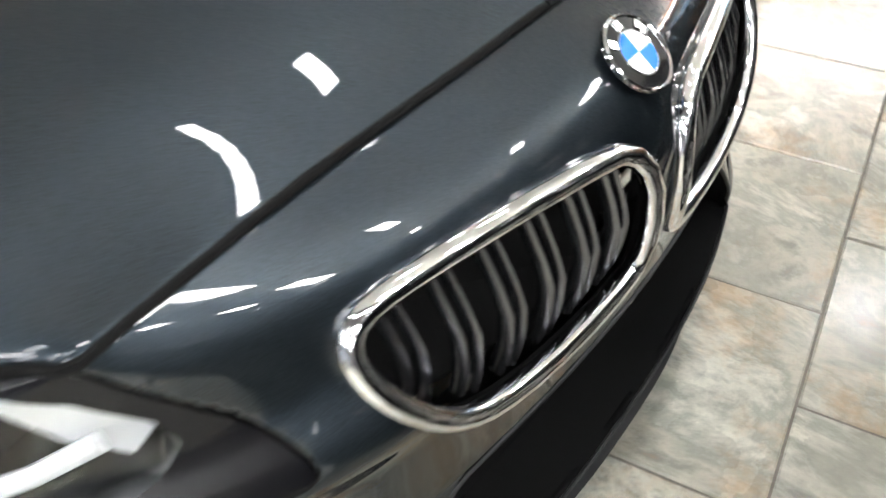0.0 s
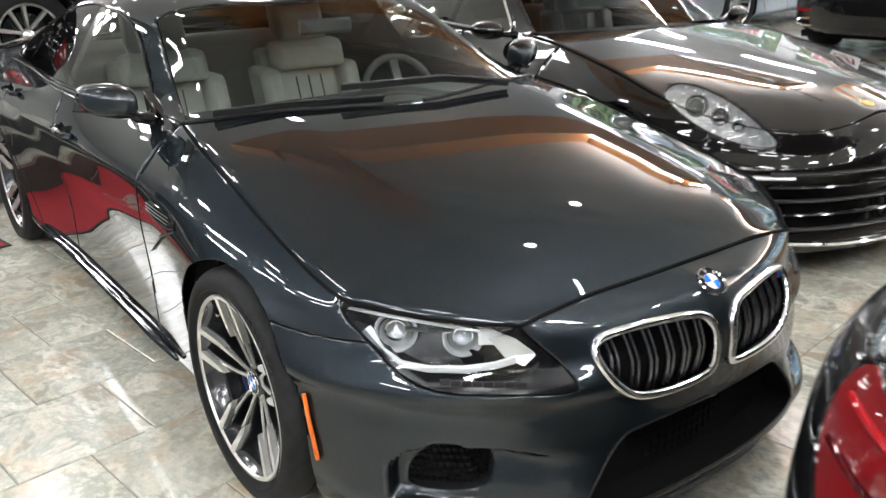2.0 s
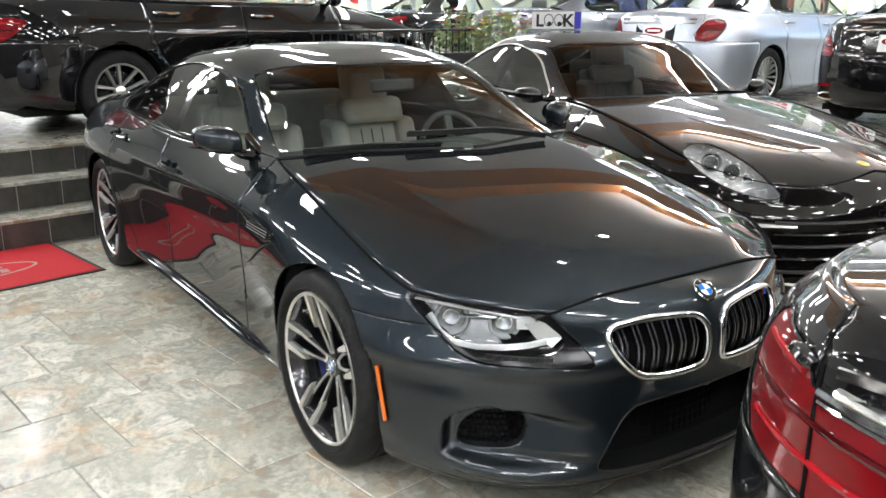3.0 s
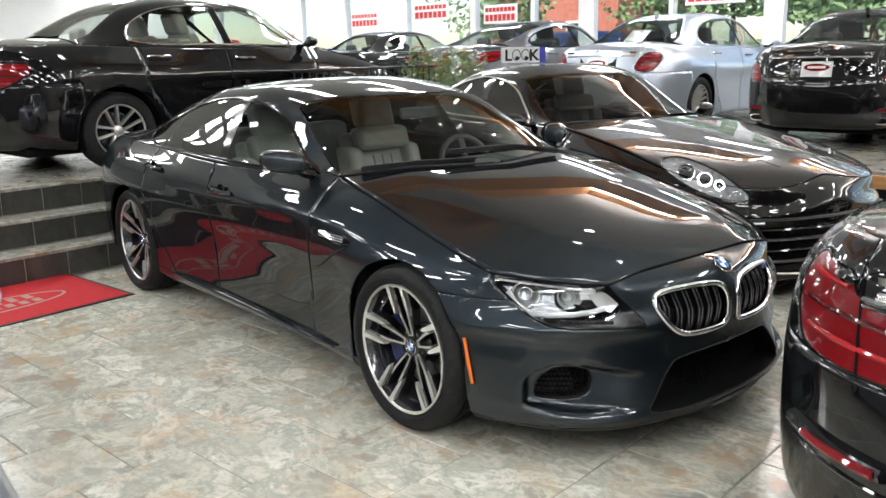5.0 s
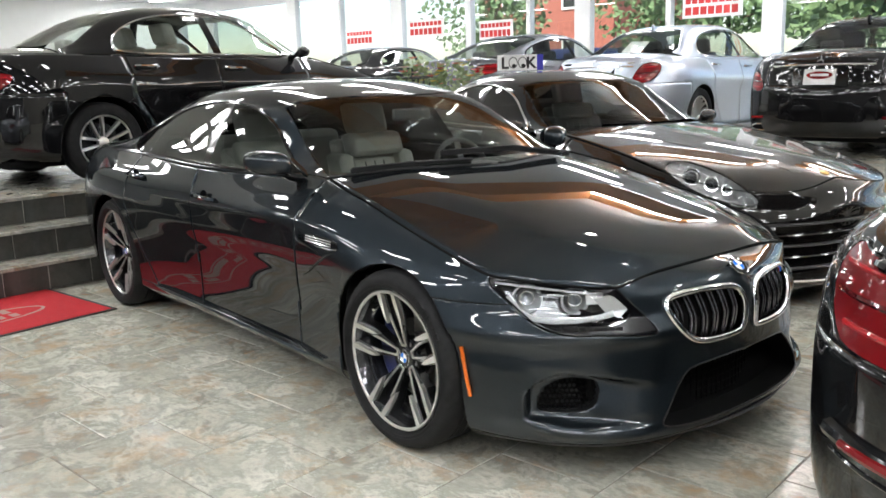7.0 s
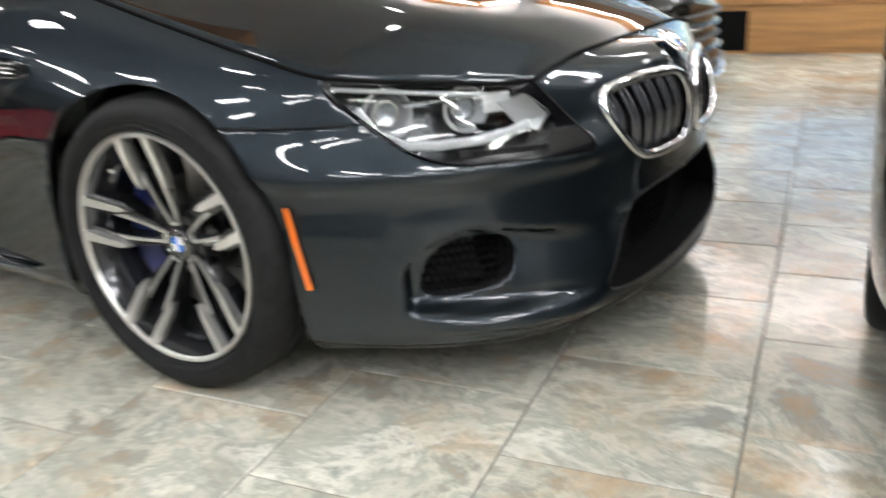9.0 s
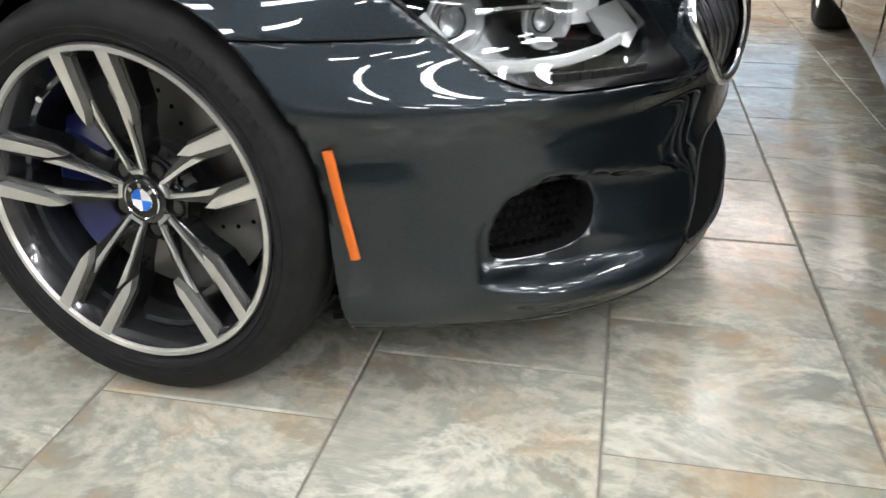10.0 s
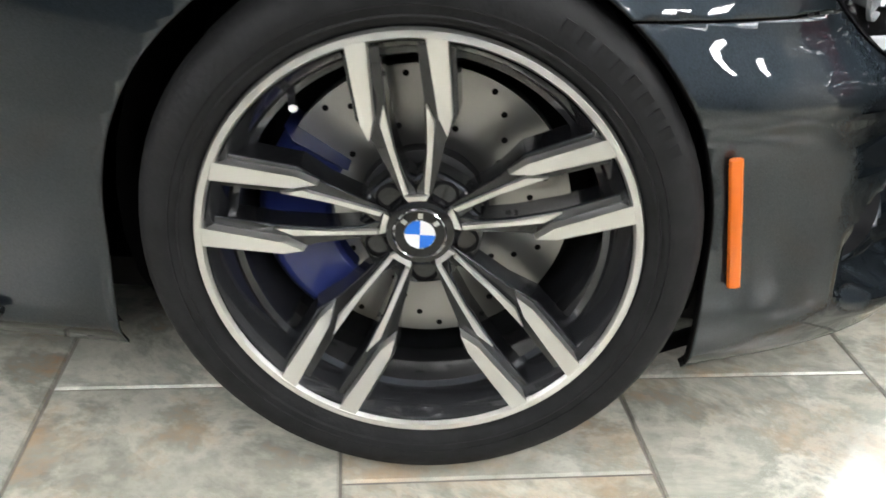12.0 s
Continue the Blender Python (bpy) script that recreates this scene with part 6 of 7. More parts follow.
def parked_car(name, label, paint, m, wb, nose, tail, half, kz, sedan=True, trim=None, side_glass=None, rear_glass=None, tail_lamp=None, head_lamp=None,
               chrome_strip=True, plate=False, exhausts=False, wheel_r=0.335, rim=0.235, spokes=10, fork=False, wide=0.034, seats=None, rear_detail=True, strip_z=0.885, plate_z=0.79, star_z=0.935, wheel_mat=None, group="", back=0.0, mirror_out=0.02, mirror_z=0.995):
    car = root(name, label, m, "car", group)
    sp, kx = other_spec(wb, nose, tail, half, kz, sedan, back)
    b = body(sp)
    S, H, T, G = b["S"], b["H"], b["T"], b["G"]
    cast = caster(S + H + G + T)
    X, Y, Z = (lambda p: p[:, 0]), (lambda p: np.abs(p[:, 1])), (lambda p: p[:, 2])
    trim, side_glass, rear_glass, seats = trim or GLOSS_BLACK, side_glass or TINTED, rear_glass or TINTED, seats or LEATHER_D
    for cx in (0.0, -wb):
        _, S = split(S, lambda p, cx=cx: np.where(Y(p) > 0.5, np.hypot(X(p) - cx, np.maximum(Z(p), wheel_r) - wheel_r) - wheel_r - 0.045, 9))
    lamps_r, lamps_f = [], []
    if tail_lamp:
        poly = rounded([(a, z * kz) for a, z in tail_lamp], 1)
        lamps_r, S = split(S, lambda p: np.where(X(p) < tail + 1.0, inside(Y(p) + X(p) - tail, Z(p), poly), 9), 0.0015)
    if head_lamp:
        polyf = rounded([(a, z * kz) for a, z in head_lamp], 2)
        on_lamp = lambda p: np.where(X(p) > 0.05, inside(Y(p) - X(p), Z(p), polyf), 9)
        lamps_f, S = split(S, on_lamp, 0.0015)
        more, H_cut = split(H, on_lamp, 0.0015)
        lamps_f = lamps_f + more
    bump_r, S = split(S, lambda p: np.maximum(X(p) - (-wb - 0.3), Z(p) - (0.70 * kz - 0.06 * (Y(p) < 0.0))), 0.002)
    lid, S = split(S, lambda p: np.maximum(X(p) - (tail + 0.6), Y(p) - 0.56), 0.002)
    bump_f, S = split(S, lambda p: np.where(Y(p) - X(p) < 0.25, -1.0, np.maximum(0.05 - X(p), Z(p) - 0.62 * kz)), 0.002)
    fend, S = split(S, lambda p: -0.72 * kx - X(p), 0.002)
    d1, S = split(S, lambda p: -1.78 * kx - X(p), 0.002)
    d2, quarter = split(S, lambda p: -2.66 * kx + 0.34 * np.clip((0.72 - Z(p)) / 0.5, 0, 1) ** 1.2 - X(p), 0.002)
    part("rear_bumper", sheet(bump_r + mirrored(bump_r)), paint, car, thick=0.01)
    part("front_bumper", sheet(bump_f + mirrored(bump_f)), paint, car, thick=0.01)
    lid_all = lid + T
    part("boot_lid", sheet(lid_all + mirrored(lid_all)), paint, car, thick=0.008)
    bonnet = H_cut if head_lamp else H
    part("bonnet", sheet(bonnet + mirrored(bonnet)), paint, car, thick=0.008)
    eg = [tuple(q[0]) for i, q in enumerate(H) if i % 25 == 0]
    # shade in the bonnet's shut line, drawn as a thin black bead
    part("bonnet_gap_shade", joined(*[tube([(x, y * s, z + 0.0005) for x, y, z in eg], 0.0028, n=5) for s in (1, -1)]), MATT_BLACK, car)
    wind, G = split(G, lambda p: np.maximum(Y(p) - 0.715 + 0.135 * np.clip((-0.70 * kx - back - X(p)) / 0.56, -0.3, 1.4), (-1.13 * kx - back * 0.85 - 0.16 * (Y(p) / 0.58) ** 2) - X(p)), 0.003)
    dp = rounded([(set_back(x * kx, kx, back), z * kz) for x, z in (SEDAN_DLO if sedan else COUPE_DLO)], 2)
    dlo, G = split(G, lambda p: np.where(Y(p) > 0.42, inside(X(p), Z(p), dp), 9), 0.002)
    x_b = set_back(-1.735 * kx, kx, back)
    pil, dlo = split(dlo, lambda p: np.abs(X(p) - x_b + 0.15 * (Z(p) - 1.0)) - 0.04)
    if sedan:
        rw, roof = split(G, lambda p: np.maximum(Y(p) - 0.40 - 0.22 * np.clip((-2.55 * kx - X(p)) / 0.5, 0, 1), X(p) + 2.58 * kx), 0.002)
        _, rw = split(rw, lambda p: X(p) + 3.10 * kx - 0.0)
    else:
        rw, roof = split(G, lambda p: np.maximum(Y(p) - 0.54, X(p) + 2.45 * kx), 0.002)
    fg, rg = split(dlo, lambda p: x_b - X(p))
    part("roof", sheet(roof + mirrored(roof)), paint, car, thick=0.012)
    part("windscreen", sheet(wind + mirrored(wind)), WINDOW, car)
    part("rear_window", sheet(rw + mirrored(rw)), rear_glass, car)
    for s in (1, -1):
        side = (lambda q: q) if s > 0 else mirrored
        part("front_fender", sheet(side(fend)), paint, car, thick=0.01)
        part("front_door", sheet(side(d1)), paint, car, thick=0.01)
        part("rear_door", sheet(side(d2)), paint, car, thick=0.01)
        part("rear_quarter", sheet(side(quarter)), paint, car, thick=0.01)
        part("front_window", sheet(side(fg)), side_glass, car)
        part("rear_door_window", sheet(side(rg)), side_glass, car)
        part("door_pillar", sheet(side(pil)), GLOSS_BLACK, car)
        tp = [p + n * 0.003 for p, n in path_on(cast, dp, "s")]
        part("window_trim", side_of(tube(tp, 0.009, True, 6), s), trim, car)
        for hx, hz in ((-1.58 * kx, 0.86 * kz), (-2.5 * kx, 0.885 * kz)):
            p, n = cast((hx, 3, hz), (0, -1, 0))
            part("door_handle", side_of(tube([(hx + 0.10, p.y + 0.003, hz - 0.004), (hx + 0.07, p.y + 0.028, hz), (hx - 0.09, p.y + 0.028, hz + 0.004), (hx - 0.115, p.y + 0.004, hz + 0.004)], 0.013, n=8), s), trim if trim is CHROME else paint, car)
        mr = new("door_mirror")
        mr.parent = car
        bm = bmesh.new()
        bmesh.ops.create_uvsphere(bm, u_segments=24, v_segments=14, radius=1)
        for w in bm.verts:
            x, y, z = w.co
            w.co = (-0.84 * kx - back + (0.085 if x > 0 else 0.035) * x - 0.025 * y, s * (half + mirror_out + 0.095 * y), mirror_z * kz + 0.053 * (1 - 0.15 * y) * math.copysign(abs(z) ** 0.8, z) + 0.008 * y)
        part("shell", bm, paint, mr)
        part("arm", side_of(tube([(-0.82 * kx - back, half - 0.17, 0.96 * kz), (-0.83 * kx - back, half - 0.10, 0.962 * kz), (-0.84 * kx - back, half - 0.03, 0.99 * kz)], [0.04, 0.026, 0.03], n=8, flat=0.6), s), GLOSS_BLACK, mr)
        for cx in (0.0, -wb):
            part("wheel_well", side_of(well(cx, wheel_r, wheel_r + 0.055, half - 0.42, half - 0.045), s), MATT_BLACK, car)
            plain_wheel(car, (cx, s * (half - 0.135), wheel_r), s, wheel_r, 0.235, rim, spokes, wide, wheel_mat or ALU, fork)
    if lamps_r:
        for s in (1, -1):
            side = (lambda q: q) if s > 0 else mirrored
            tl = new("tail_light")
            tl.parent = car
            part("lens", sheet(side(lamps_r)), RED_LENS, tl, "red tail light lens")
            a0, a1 = min(a for a, z in tail_lamp) + 0.05, max(a for a, z in tail_lamp) - 0.08
            z0, z1 = min(z for a, z in tail_lamp) * kz, max(z for a, z in tail_lamp) * kz
            for j in range(3):
                z = z0 + (z1 - z0) * (0.22 + 0.26 * j)
                line = []
                for i in range(8):
                    a = a0 + 0.06 + (a1 - a0 - 0.06) * i / 7
                    q, n = cast((tail - 2, 2 + a, z + 0.012 * i / 7), (1, -1, 0))
                    if q is not None and inside(np.array([abs(q.y) + q.x - tail]), np.array([q.z]), poly)[0] < -0.006:
                        line.append(q + Vector((-0.7, 0.7, 0)) * 0.002)
                if len(line) > 1:
                    part("light_band", side_of(tube(line, 0.0055, n=6, flat=1.4), s), RED_BRIGHT if j != 1 else RED_DEEP, tl)
            rim_p = []
            for a, z in poly:
                q, n = cast((tail - 2, 2 + a, z), (1, -1, 0))
                if q is not None:
                    rim_p.append(q)
            part("lamp_edge", side_of(tube(rim_p, 0.004, True, 5), s), GLOSS_BLACK, tl)
    if lamps_f:
        for s in (1, -1):
            side = (lambda q: q) if s > 0 else mirrored
            hl = new("headlight")
            hl.parent = car
            part("lens", sheet(side(lamps_f)), LENS, hl, "clear headlight lens")
            rimp = [p for p, n in path_on(cast, polyf, "c")]
            inw = Vector((-1, -0.75, -0.25)).normalized()
            nn = len(rimp)
            v = [tuple(p) for p in rimp] + [tuple(p + inw * 0.10) for p in rimp]
            part("housing", side_of((v, [tuple(range(nn, 2 * nn))] + [(i, (i + 1) % nn, nn + (i + 1) % nn, nn + i) for i in range(nn)]), s), LAMP_SILVER, hl)
            mid = sum((Vector(p) for p in rimp), Vector()) / nn
            ax = (Vector(max(rimp, key=lambda p: p.y - p.x)) - Vector(min(rimp, key=lambda p: p.y - p.x))).normalized()
            rot = Vector((0.75, 0.55, 0.35)).normalized().to_track_quat("Z", "Y").to_matrix().to_4x4()
            for off, r in ((0.10, 0.055), (-0.03, 0.045), (-0.13, 0.032)):
                M = Matrix.Translation(mid + ax * off + inw * 0.03) @ rot
                part("light_ring", side_of(moved(lathe([(0.0, r), (0.01, r), (0.01, r - 0.008), (-0.01, r - 0.014)], 24, "z"), M), s), CHROME, hl)
                part("projector", side_of(moved(ball((0, 0, -0.01), r * 0.6, 14, (1, 1, 0.7)), M), s), LENS, hl)
                part("lamp_core", side_of(moved(lathe([(-0.02, r * 0.7), (-0.025, 0.0)], 20, "z"), M), s), GLOSS_BLACK, hl)
    # black inner body, standing in for the shade behind the gaps
    g = b["grid"][:, ::5].copy()
    g[:, :, 1] = np.maximum(g[:, :, 1] - 0.05, 0)
    g[:, -1, 2] -= 0.02
    IN = quads(g)
    for cx in (0.0, -wb):
        _, IN = split(IN, lambda p, cx=cx: np.where(Y(p) > 0.4, np.hypot(X(p) - cx, np.maximum(Z(p), wheel_r) - wheel_r) - wheel_r - 0.06, 9))
    _, IN = split(IN, lambda p: np.where((X(p) > 0.25) | (X(p) < tail + 0.5), -1.0, 1.0))
    part("inner_skin", sheet(IN + mirrored(IN)), MATT_BLACK, car)
    part("floor_pan", box(tail + 0.3, -half + 0.22, 0.16, nose - 0.3, half - 0.22, 0.22), MATT_BLACK, car)
    part("dashboard", box(-1.0 * kx - back, -0.68, 0.6 * kz, -0.6 * kx - back, 0.68, 0.95 * kz), LEATHER_D, car, bevel=0.05)
    for y in (0.37, -0.37):
        seat(car, (-1.35 * kx - back * 0.8, y, 0.42 * kz), seats)
    part("rear_backrest", box(-2.72 * kx, -0.6, 0.5 * kz, -2.55 * kx, 0.6, 1.02 * kz), seats, car, bevel=0.05)
    for y in (0.36, -0.36):
        part("rear_headrest", box(-2.72 * kx, y - 0.13, 1.0 * kz, -2.62 * kx, y + 0.13, 1.14 * kz), seats, car, bevel=0.04)
    if rear_detail:
        def rear(y, z):
            q, n = cast((tail - 2, max(abs(y), 0.002), z), (1, 0, 0))
            return Vector((q.x, y, q.z))
        if chrome_strip:
            part("boot_strip", tube([rear(y, strip_z * kz + 0.006 * (1 - (y / 0.5) ** 2)) + Vector((-0.006, 0, 0)) for y in np.linspace(-0.5, 0.5, 15)], 0.013, n=8, flat=0.9), CHROME, car, "bright chrome boot strip")
        if plate:
            q = rear(0, plate_z * kz)
            pl = new("number_plate")
            pl.parent = car
            part("plate", moved(box_d(-0.008, -0.155, -0.078, 0.004, 0.155, 0.078), pose(q.x - 0.012, 0, q.z, 0, 12, 0)), WHITE_GLOSS, pl, "white dealer plate with a red oval mark", smooth=0)
            part("red_mark", moved(lathe([(-0.010, 0.0), (-0.010, 0.05), (-0.009, 0.052)], 28, "x"), pose(q.x - 0.013, 0, q.z + 0.018, 0, 12, 0) @ Matrix.Diagonal((1, 2.5, 0.75, 1))), RED_LENS, pl)
            part("pale_bar", moved(box_d(-0.0115, -0.09, -0.012, -0.0105, 0.09, 0.012), pose(q.x - 0.013, 0, q.z + 0.018, 0, 12, 0)), WHITE_GLOSS, pl, smooth=0)
            part("dark_bar", moved(box_d(-0.0105, -0.08, -0.010, -0.0095, 0.08, 0.002), pose(q.x - 0.013, 0, q.z - 0.045, 0, 12, 0)), PLASTIC, pl, smooth=0)
            part("plate_recess", moved(box_d(-0.004, -0.27, -0.10, 0.0, 0.27, 0.10), pose(q.x - 0.0, 0, q.z, 0, 12, 0)), GLOSS_BLACK, pl, smooth=0)
        q = rear(0, star_z * kz)
        st = new("emblem")
        st.parent = car
        part("ring", moved(lathe([(0.0, 0.042), (-0.008, 0.040), (0.0, 0.036)], 28, "x"), pose(q.x - 0.006, 0, q.z, 0, 20, 0)), CHROME, st)
        for k in range(3):
            part("ray", moved(box_d(-0.006, -0.004, 0, -0.002, 0.004, 0.039), pose(q.x - 0.006, 0, q.z, 0, 20, 0) @ pose(0, 0, 0, 120 * k, 0, 0)), CHROME, st, smooth=0)
        for y0, y1 in ((0.34, 0.50), (-0.52, -0.36)):
            q = rear((y0 + y1) / 2, 0.925 * kz)
            part("badge_bar", box(q.x - 0.006, y0, q.z - 0.009, q.x + 0.002, y1, q.z + 0.009), CHROME, car, smooth=0)
        if exhausts:
            for s in (1, -1):
                q = rear(s * 0.62, 0.30)
                ep = rounded([(-0.09, -0.032), (0.09, -0.032), (0.10, 0.03), (-0.085, 0.032)], 1)
                part("exhaust_tip", tube([(q.x - 0.008, s * 0.62 + a, 0.31 + z) for a, z in ep], 0.008, True, 6), CHROME, car)
                # flat black sheet, painted as the shade inside the pipe
                part("exhaust_shade", ([(q.x - 0.005, s * 0.62 + a, 0.31 + z) for a, z in ep], [tuple(range(len(ep)))]), MATT_BLACK, car, smooth=0)
                q = rear(s * 0.60, 0.42)
                part("rear_reflector", box(q.x - 0.006, s * 0.60 - 0.12, 0.405, q.x + 0.02, s * 0.60 + 0.12, 0.43), RED_LENS, car)
    return car, cast


E_LAMP = [(0.66, 0.80), (0.95, 0.78), (1.22, 0.86), (1.24, 0.93), (0.98, 0.935), (0.70, 0.90)]
B_LAMP = [(0.72, 0.655), (0.98, 0.64), (1.14, 0.70), (1.18, 0.83), (1.02, 0.845), (0.86, 0.80)]
C_LAMP = [(0.40, 0.66), (0.75, 0.66), (0.95, 0.70), (1.17, 0.80), (1.12, 0.85), (0.8, 0.86), (0.42, 0.85)]
S_LAMP = [(0.56, 0.72), (0.86, 0.70), (1.06, 0.80), (1.12, 0.905), (0.93, 0.93), (0.74, 0.90)]
saloon, _ = parked_car("saloon_car", "gloss black saloon with chrome window trim on the raised stage", PAINT_BLACK, pose(-5.96, 2.39, PLAT, 0, 0, 97.4), 2.84, 0.80, -3.86, 0.905, 1.065,
                       trim=CHROME, side_glass=WINDOW, rear_glass=WINDOW, tail_lamp=C_LAMP, wheel_r=0.330, rim=0.225, spokes=5, fork=True, wide=0.024, seats=LEATHER)
silver, SILVER_CAST = parked_car("saloon_car", "silver saloon with red tail lights on the raised stage", PAINT_SILVER, pose(-5.25, 10.01, PLAT_N, 0, 0, 97.4), 3.165, 0.86, -4.27, 0.95, 1.115,
                       trim=CHROME, side_glass=WINDOW, rear_glass=WINDOW, tail_lamp=S_LAMP, plate=True, exhausts=True, wheel_r=0.35, rim=0.245, spokes=18, wide=0.022)
black_s, BLACK_CAST = parked_car("saloon_car", "gloss black saloon with dealer plate seen from behind", PAINT_BLACK, pose(-2.33, 10.0, PLAT_N, 0, 0, 97.4), 3.165, 0.86, -4.27, 0.95, 1.065,
                        trim=CHROME, side_glass=TINTED, rear_glass=WINDOW, tail_lamp=B_LAMP, plate=True, exhausts=True, wheel_r=0.35, rim=0.245, spokes=10, plate_z=0.775)
grey_coupe, _ = parked_car("coupe_car", "gunmetal grey coupe behind the flower box", PAINT_GUN, pose(-7.4, 8.9, PLAT, 0, 0, 97.4), 2.80, 0.85, -3.85, 0.91, 1.0, sedan=False,
                           side_glass=WINDOW, rear_glass=WINDOW, tail_lamp=E_LAMP, wheel_r=0.33, rim=0.24, chrome_strip=False)
far_coupe, _ = parked_car("coupe_car", "black coupe further back on the stage", PAINT_BLACK, pose(-11.6, 9.2, PLAT, 0, 0, 97.4), 2.76, 0.85, -3.85, 0.92, 0.98, trim=CHROME,
                          side_glass=WINDOW, rear_glass=WINDOW, tail_lamp=E_LAMP, wheel_r=0.33, rim=0.24, chrome_strip=False)
sporty, SPORT_CAST = parked_car("sports_saloon", "black-brown sports saloon with round-nosed bonnet", PAINT_BRONZE, pose(-0.64, 2.38, 0, 0, 0, -11), 2.92, 0.92, -3.85, 0.965, 1.015, sedan=False, back=0.36,
                                trim=CHROME, side_glass=TINTED, head_lamp=[(0.60, 0.80), (0.52, 0.835), (0.30, 0.812), (0.03, 0.745), (-0.19, 0.63), (-0.06, 0.612), (0.24, 0.66), (0.46, 0.735)], wheel_r=0.35, rim=0.262, spokes=5, fork=True, rear_detail=False)
near_dark, NEAR_CAST = parked_car("saloon_car", "gloss black saloon with large red tail lights beside the coupe", PAINT_BLACK, pose(2.155, 3.14, 0, 0, 0, 92), 3.0, 0.86, -4.10, 0.95, 1.05,
                                  tail_lamp=[(0.30, 0.70), (0.60, 0.695), (0.86, 0.70), (0.98, 0.715), (1.10, 0.80), (1.12, 0.90), (1.04, 0.94), (0.93, 0.92), (0.78, 0.91), (0.70, 0.86), (0.30, 0.85)], wheel_r=0.335, rim=0.24, spokes=10, strip_z=0.885)
near_silver, _ = parked_car("saloon_car", "silver saloon with white door mirror close to the aisle", PAINT_SILVER, pose(1.3, -3.48, 0, 0, 0, 0), 2.87, 0.85, -3.95, 0.93, 1.03, tail_lamp=E_LAMP, rear_detail=False, mirror_out=0.015, mirror_z=0.95)


# roof antennas, and a paper sheet behind the silver saloon's rear window
for car, cast_on in ((silver, SILVER_CAST), (black_s, BLACK_CAST)):
    p, n = cast_on((-2.72, 0.03, 3), (0, 0, -1))
    if p is not None:
        part("antenna_fin", prism([(0.09, -0.02), (-0.07, -0.02), (-0.075, 0.055), (-0.055, 0.06)], -0.016, 0.016), PLASTIC if car is black_s else PAINT_SILVER, car, bevel=0.008).matrix_basis = pose(p.x, 0, p.z)
sheet_c = [SILVER_CAST((x, y, 3), (0, 0, -1))[0] for x, y in ((-3.02, 0.30), (-3.02, 0.02), (-3.28, 0.02), (-3.28, 0.30))]
if all(c is not None for c in sheet_c):
    part("paper_sheet", ([(c.x + 0.02, c.y - 0.1, c.z - 0.03) for c in sheet_c] + [(c.x + 0.02, c.y - 0.1, c.z - 0.033) for c in sheet_c], [(0, 1, 2, 3), (7, 6, 5, 4), (0, 4, 5, 1), (1, 5, 6, 2), (2, 6, 7, 3), (3, 7, 4, 0)]), WHITE_GLOSS, silver, "white paper sheet", smooth=0)


# nose of the sports saloon: slatted intake, chrome lip, light bars, crest
def nose_at(y, z):
    p, n = SPORT_CAST((3, max(abs(y), 0.002), z), (-1, 0, 0))
    return Vector((p.x, y, p.z))


intake = new("front_intake")
intake.parent = sporty
for j in range(5):
    z = 0.27 + j * 0.062
    part("slat", tube([nose_at(y, z) + Vector((0.010, 0, 0)) for y in np.linspace(-0.62, 0.62, 25)], 0.016, n=8, flat=0.55), GLOSS_BLACK if j % 2 else PLASTIC, intake)
part("chrome_lip", tube([nose_at(y, 0.185 + 0.03 * (abs(y) / 0.62) ** 2) + Vector((0.012, 0, 0)) for y in np.linspace(-0.66, 0.66, 25)], 0.016, n=8, flat=0.6), CHROME, intake, "bright metal lower lip")
for s in (1, -1):
    part("light_bar", tube([nose_at(s * y, 0.50) + Vector((0.006, s * 0.006, 0)) for y in np.linspace(0.52, 0.72, 6)], 0.014, n=8, flat=0.7), LAMP_WHITE, sporty)
    p = SPORT_CAST((3, 0.30, 0.70), (-1, 0, 0))[0]
    part("bonnet_crease", tube([SPORT_CAST((x, s * 0.0 + 0.20 + 0.22 * (0.62 - x), 3), (0, 0, -1))[0] * Vector((1, 1, 1)) if s > 0 else Vector((1, -1, 1)) * SPORT_CAST((x, 0.20 + 0.22 * (0.62 - x), 3), (0, 0, -1))[0] for x in np.linspace(0.62, -0.25, 12)], 0.010, n=8, flat=0.25), PAINT_BRONZE, sporty)
cr, cn = SPORT_CAST((0.72, 0.002, 3), (0, 0, -1))
part("crest", moved(lathe([(0.004, 0.0), (0.004, 0.026), (0.0, 0.03)], 20, "z"), pose(0.70, 0, cr.z + 0.006, 0, 12, 0) @ Matrix.Diagonal((1.25, 1, 1, 1))), material("gold_crest", (0.60, 0.40, 0.12), 0.3, 0.8), sporty)


# tail of the near black saloon: reflector strips, dark lower apron, exhaust, bumper crease
def tail_at(y, z):
    p, n = NEAR_CAST((-7, max(abs(y), 0.002), z), (1, 0, 0))
    return Vector((p.x, y, p.z))


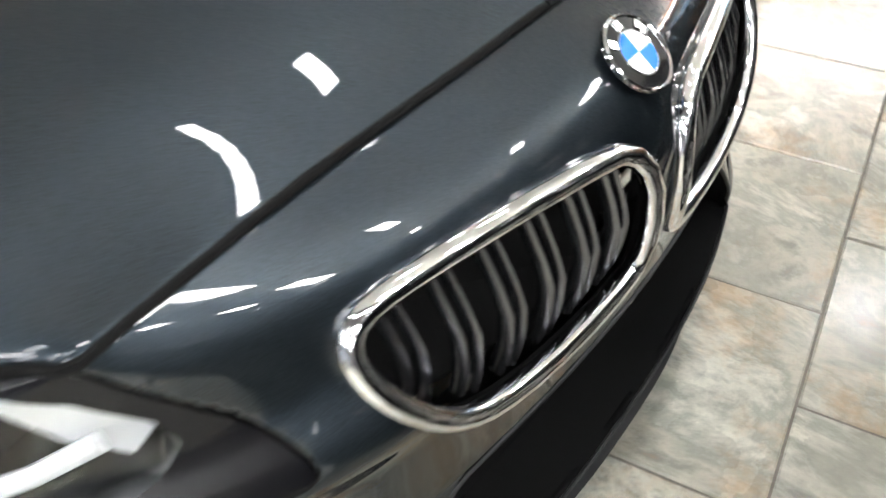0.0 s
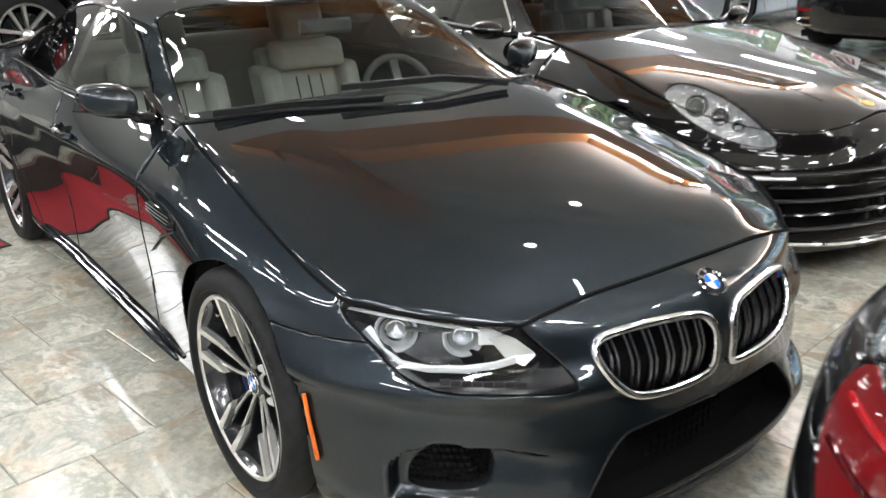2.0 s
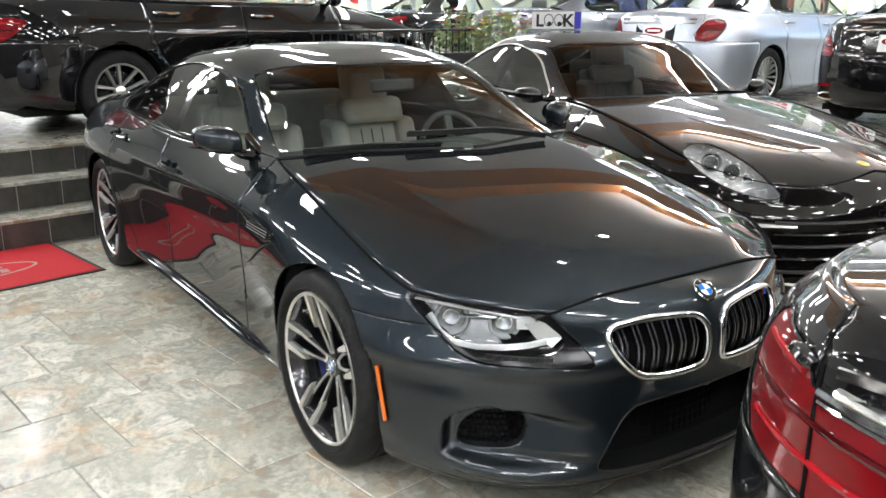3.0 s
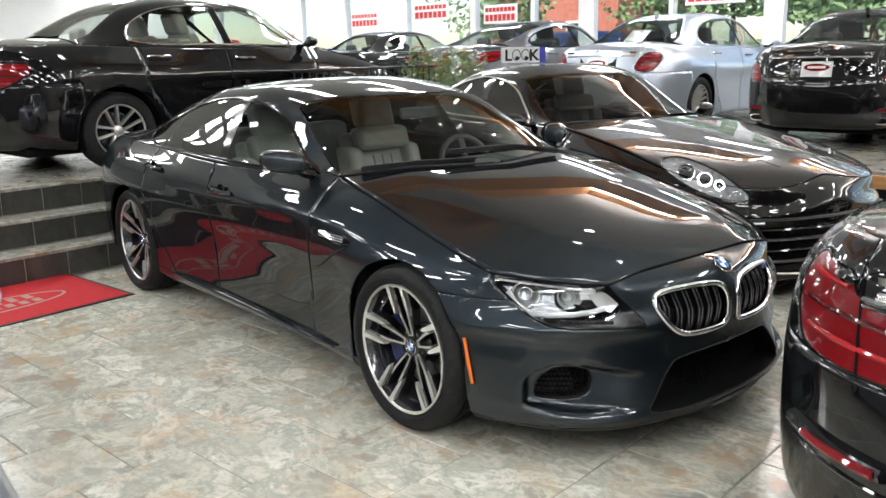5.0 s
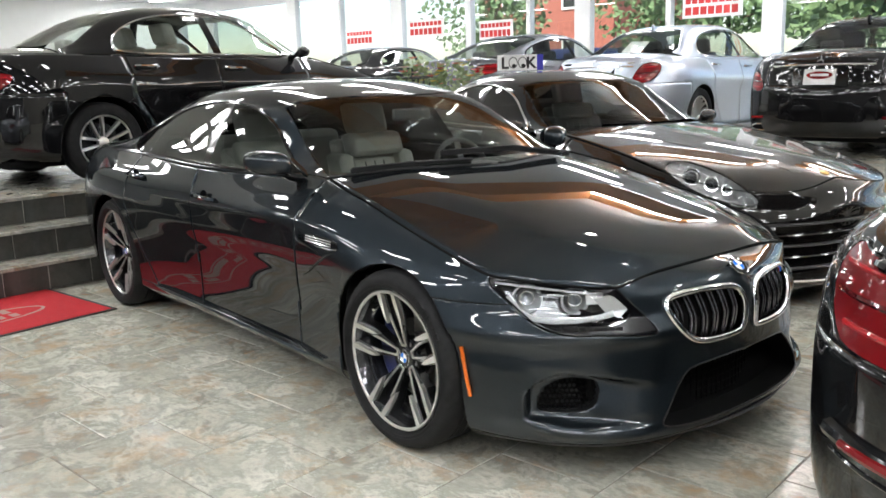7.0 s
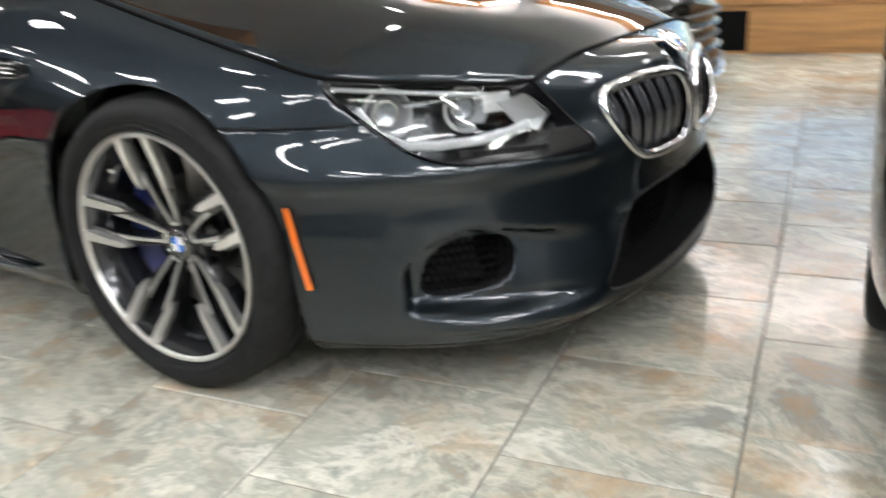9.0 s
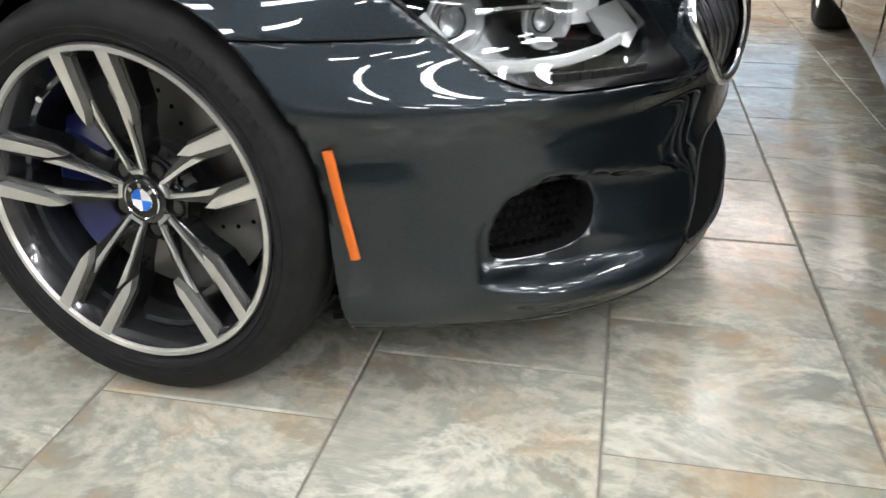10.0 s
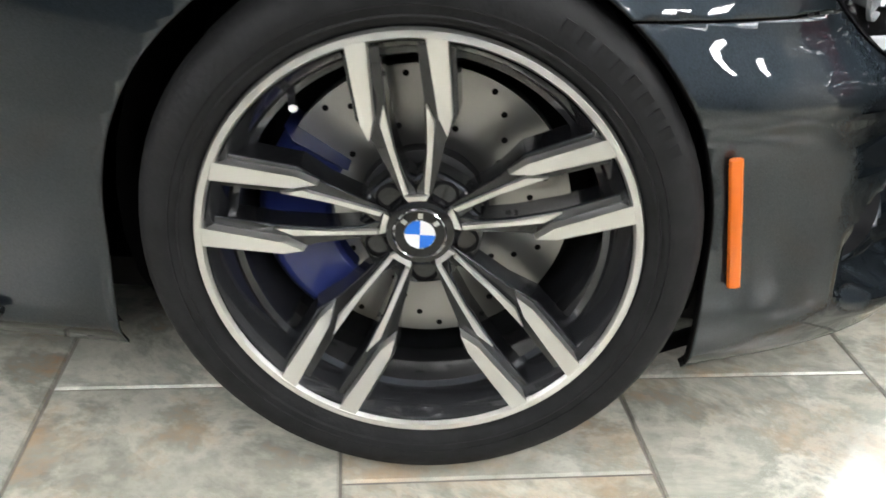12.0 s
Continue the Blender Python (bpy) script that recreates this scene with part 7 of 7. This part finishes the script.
for s in (1, -1):
    part("rear_reflector", tube([tail_at(s * y, 0.530 - 0.02 * (0.7 - y)) + Vector((-0.022, 0, 0)) for y in np.linspace(0.44, 0.66, 8)], 0.017, n=8, flat=0.8), RED_LENS, near_dark)
    part("reflector_frame", tube([tail_at(s * y, 0.533 - 0.02 * (0.7 - y)) + Vector((-0.002, 0, 0)) for y in np.linspace(0.42, 0.72, 10)], 0.026, n=8, flat=0.9), GLOSS_BLACK, near_dark)
    ep = rounded([(-0.10, -0.035), (0.10, -0.035), (0.11, 0.035), (-0.09, 0.035)], 1)
    q = tail_at(s * 0.52, 0.33)
    part("exhaust_tip", tube([(q.x - 0.012, s * 0.52 + a, 0.33 + z) for a, z in ep], 0.009, True, 6), CHROME, near_dark)
    # the pipe's shaded inside, put in as a flat black sheet
    part("exhaust_shade", ([(q.x - 0.008, s * 0.52 + a, 0.33 + z) for a, z in ep], [tuple(range(len(ep)))]), MATT_BLACK, near_dark, smooth=0)
for s in (1, -1):
    # the black bead is painted shade for the gap between the lamp halves
    part("lamp_split", tube([tail_at(s * (0.53 + 0.10 * (z - 0.73)), z) + Vector((-0.002, 0, 0)) for z in np.linspace(0.73, 0.955, 9)], 0.0038, n=6), MATT_BLACK, near_dark)
    part("strip_edge", tube([tail_at(s * y, 0.898) + Vector((-0.003, 0, 0)) for y in np.linspace(0.02, 0.54, 12)], 0.005, n=6), CHROME, near_dark)
    part("strip_lens", tube([tail_at(s * y, 0.914) + Vector((-0.003, 0, 0)) for y in np.linspace(0.02, 0.54, 12)], 0.012, n=6, flat=0.8), LAMP_GREY, near_dark)
    part("dark_segment", tube([tail_at(s * y, 0.945 + 0.10 * (y - 0.56)) + Vector((-0.002, s * 0.002, 0)) for y in np.linspace(0.565, 0.64, 6)], [0.012, 0.02, 0.022, 0.022, 0.02, 0.01], n=8, flat=0.7), GLOSS_BLACK, near_dark)
part("bumper_crease", tube([tail_at(y, 0.46 + 0.02 * (abs(y) / 0.7) ** 2) + Vector((-0.001, 0, 0)) for y in np.linspace(-0.72, 0.72, 25)], 0.006, n=6), PAINT_BLACK, near_dark)


# ---- roof sign ----
def letter(ch, size, mat, parent, m):
    cu = bpy.data.curves.new("letter", "FONT")
    cu.body, cu.size, cu.extrude, cu.align_x, cu.offset = ch, size, 0.001, "CENTER", 0.004
    tmp = bpy.data.objects.new("letter", cu)
    me = bpy.data.meshes.new_from_object(tmp)
    bpy.data.objects.remove(tmp)
    me.materials.append(mat)
    ob = new("letter", me)
    ob.parent = parent
    ob.matrix_basis = m
    return ob


sign = root("roof_sign", "white sign reading LOOK with cartoon eyes and a blue end", pose(-2.95, 2.72, 1.42, 0, 0, 47), "sign")
part("board", box(-0.20, -0.012, 0, 0.145, 0.012, 0.135), WHITE_GLOSS, sign, bevel=0.004)
part("blue_end", box(0.147, -0.013, 0, 0.20, 0.013, 0.135), material("blue_print", (0.03, 0.03, 0.38), 0.4), sign, bevel=0.003)
letter("L", 0.135, PLASTIC, sign, pose(-0.135, -0.0135, 0.02, 90, 0, 0))
letter("K", 0.135, PLASTIC, sign, pose(0.095, -0.0135, 0.02, 90, 0, 0))
for x in (-0.062, 0.02):
    part("eye_ring", tube([(x + 0.036 * math.cos(t), -0.0135, 0.068 + 0.046 * math.sin(t)) for t in np.linspace(0, 6.283, 24, endpoint=False)], 0.004, True, 6), PLASTIC, sign)
    part("pupil", moved(lathe([(-0.015, 0.0), (-0.0145, 0.017), (-0.012, 0.018)], 16), pose(x + 0.006, 0, 0.040)), PLASTIC, sign)


# ---- floor tiles, last ----
def tile_mesh(w, h, c=0.003):
    a, b = w / 2, w / 2 - c
    v = [(-a, -a, 0), (a, -a, 0), (a, a, 0), (-a, a, 0), (-a, -a, h - c), (a, -a, h - c), (a, a, h - c), (-a, a, h - c), (-b, -b, h), (b, -b, h), (b, b, h), (-b, b, h)]
    q = [(8, 9, 10, 11)] + [(i, (i + 1) % 4, 4 + (i + 1) % 4, 4 + i) for i in range(4)] + [(4 + i, 4 + (i + 1) % 4, 8 + (i + 1) % 4, 8 + i) for i in range(4)]
    return v, q


PITCH = 0.444
near, far = [], []
for c in range(-12, 19):
    u = 1.10 + (c - 0.5) * PITCH
    if u - PITCH / 2 < X_STAIR:
        continue
    off = -0.487 if c % 2 == 0 else -0.264
    for k in range(-17, 11):
        vv = off + (k + 0.5) * PITCH
        if vv + PITCH / 2 > Y_STAGE:
            continue
        (near if -3.9 < u < 2.2 and -2.9 < vv < 2.2 else far).append((u, vv))
first = part("tile", tile_mesh(PITCH - 0.0045, 0.008), TILE, floor, smooth=0)
first.matrix_basis = pose(near[0][0], near[0][1], -0.008)
for u, vv in near[1:]:
    ob = new("tile", first.data)
    ob.parent = floor
    ob.matrix_basis = pose(u, vv, -0.008)
rest = [moved(tile_mesh(PITCH - 0.0045, 0.008), pose(u, vv, -0.008)) for u, vv in far]
tagged(part("more_tiles", joined(*rest), TILE, floor, smooth=0), kind="stuff")
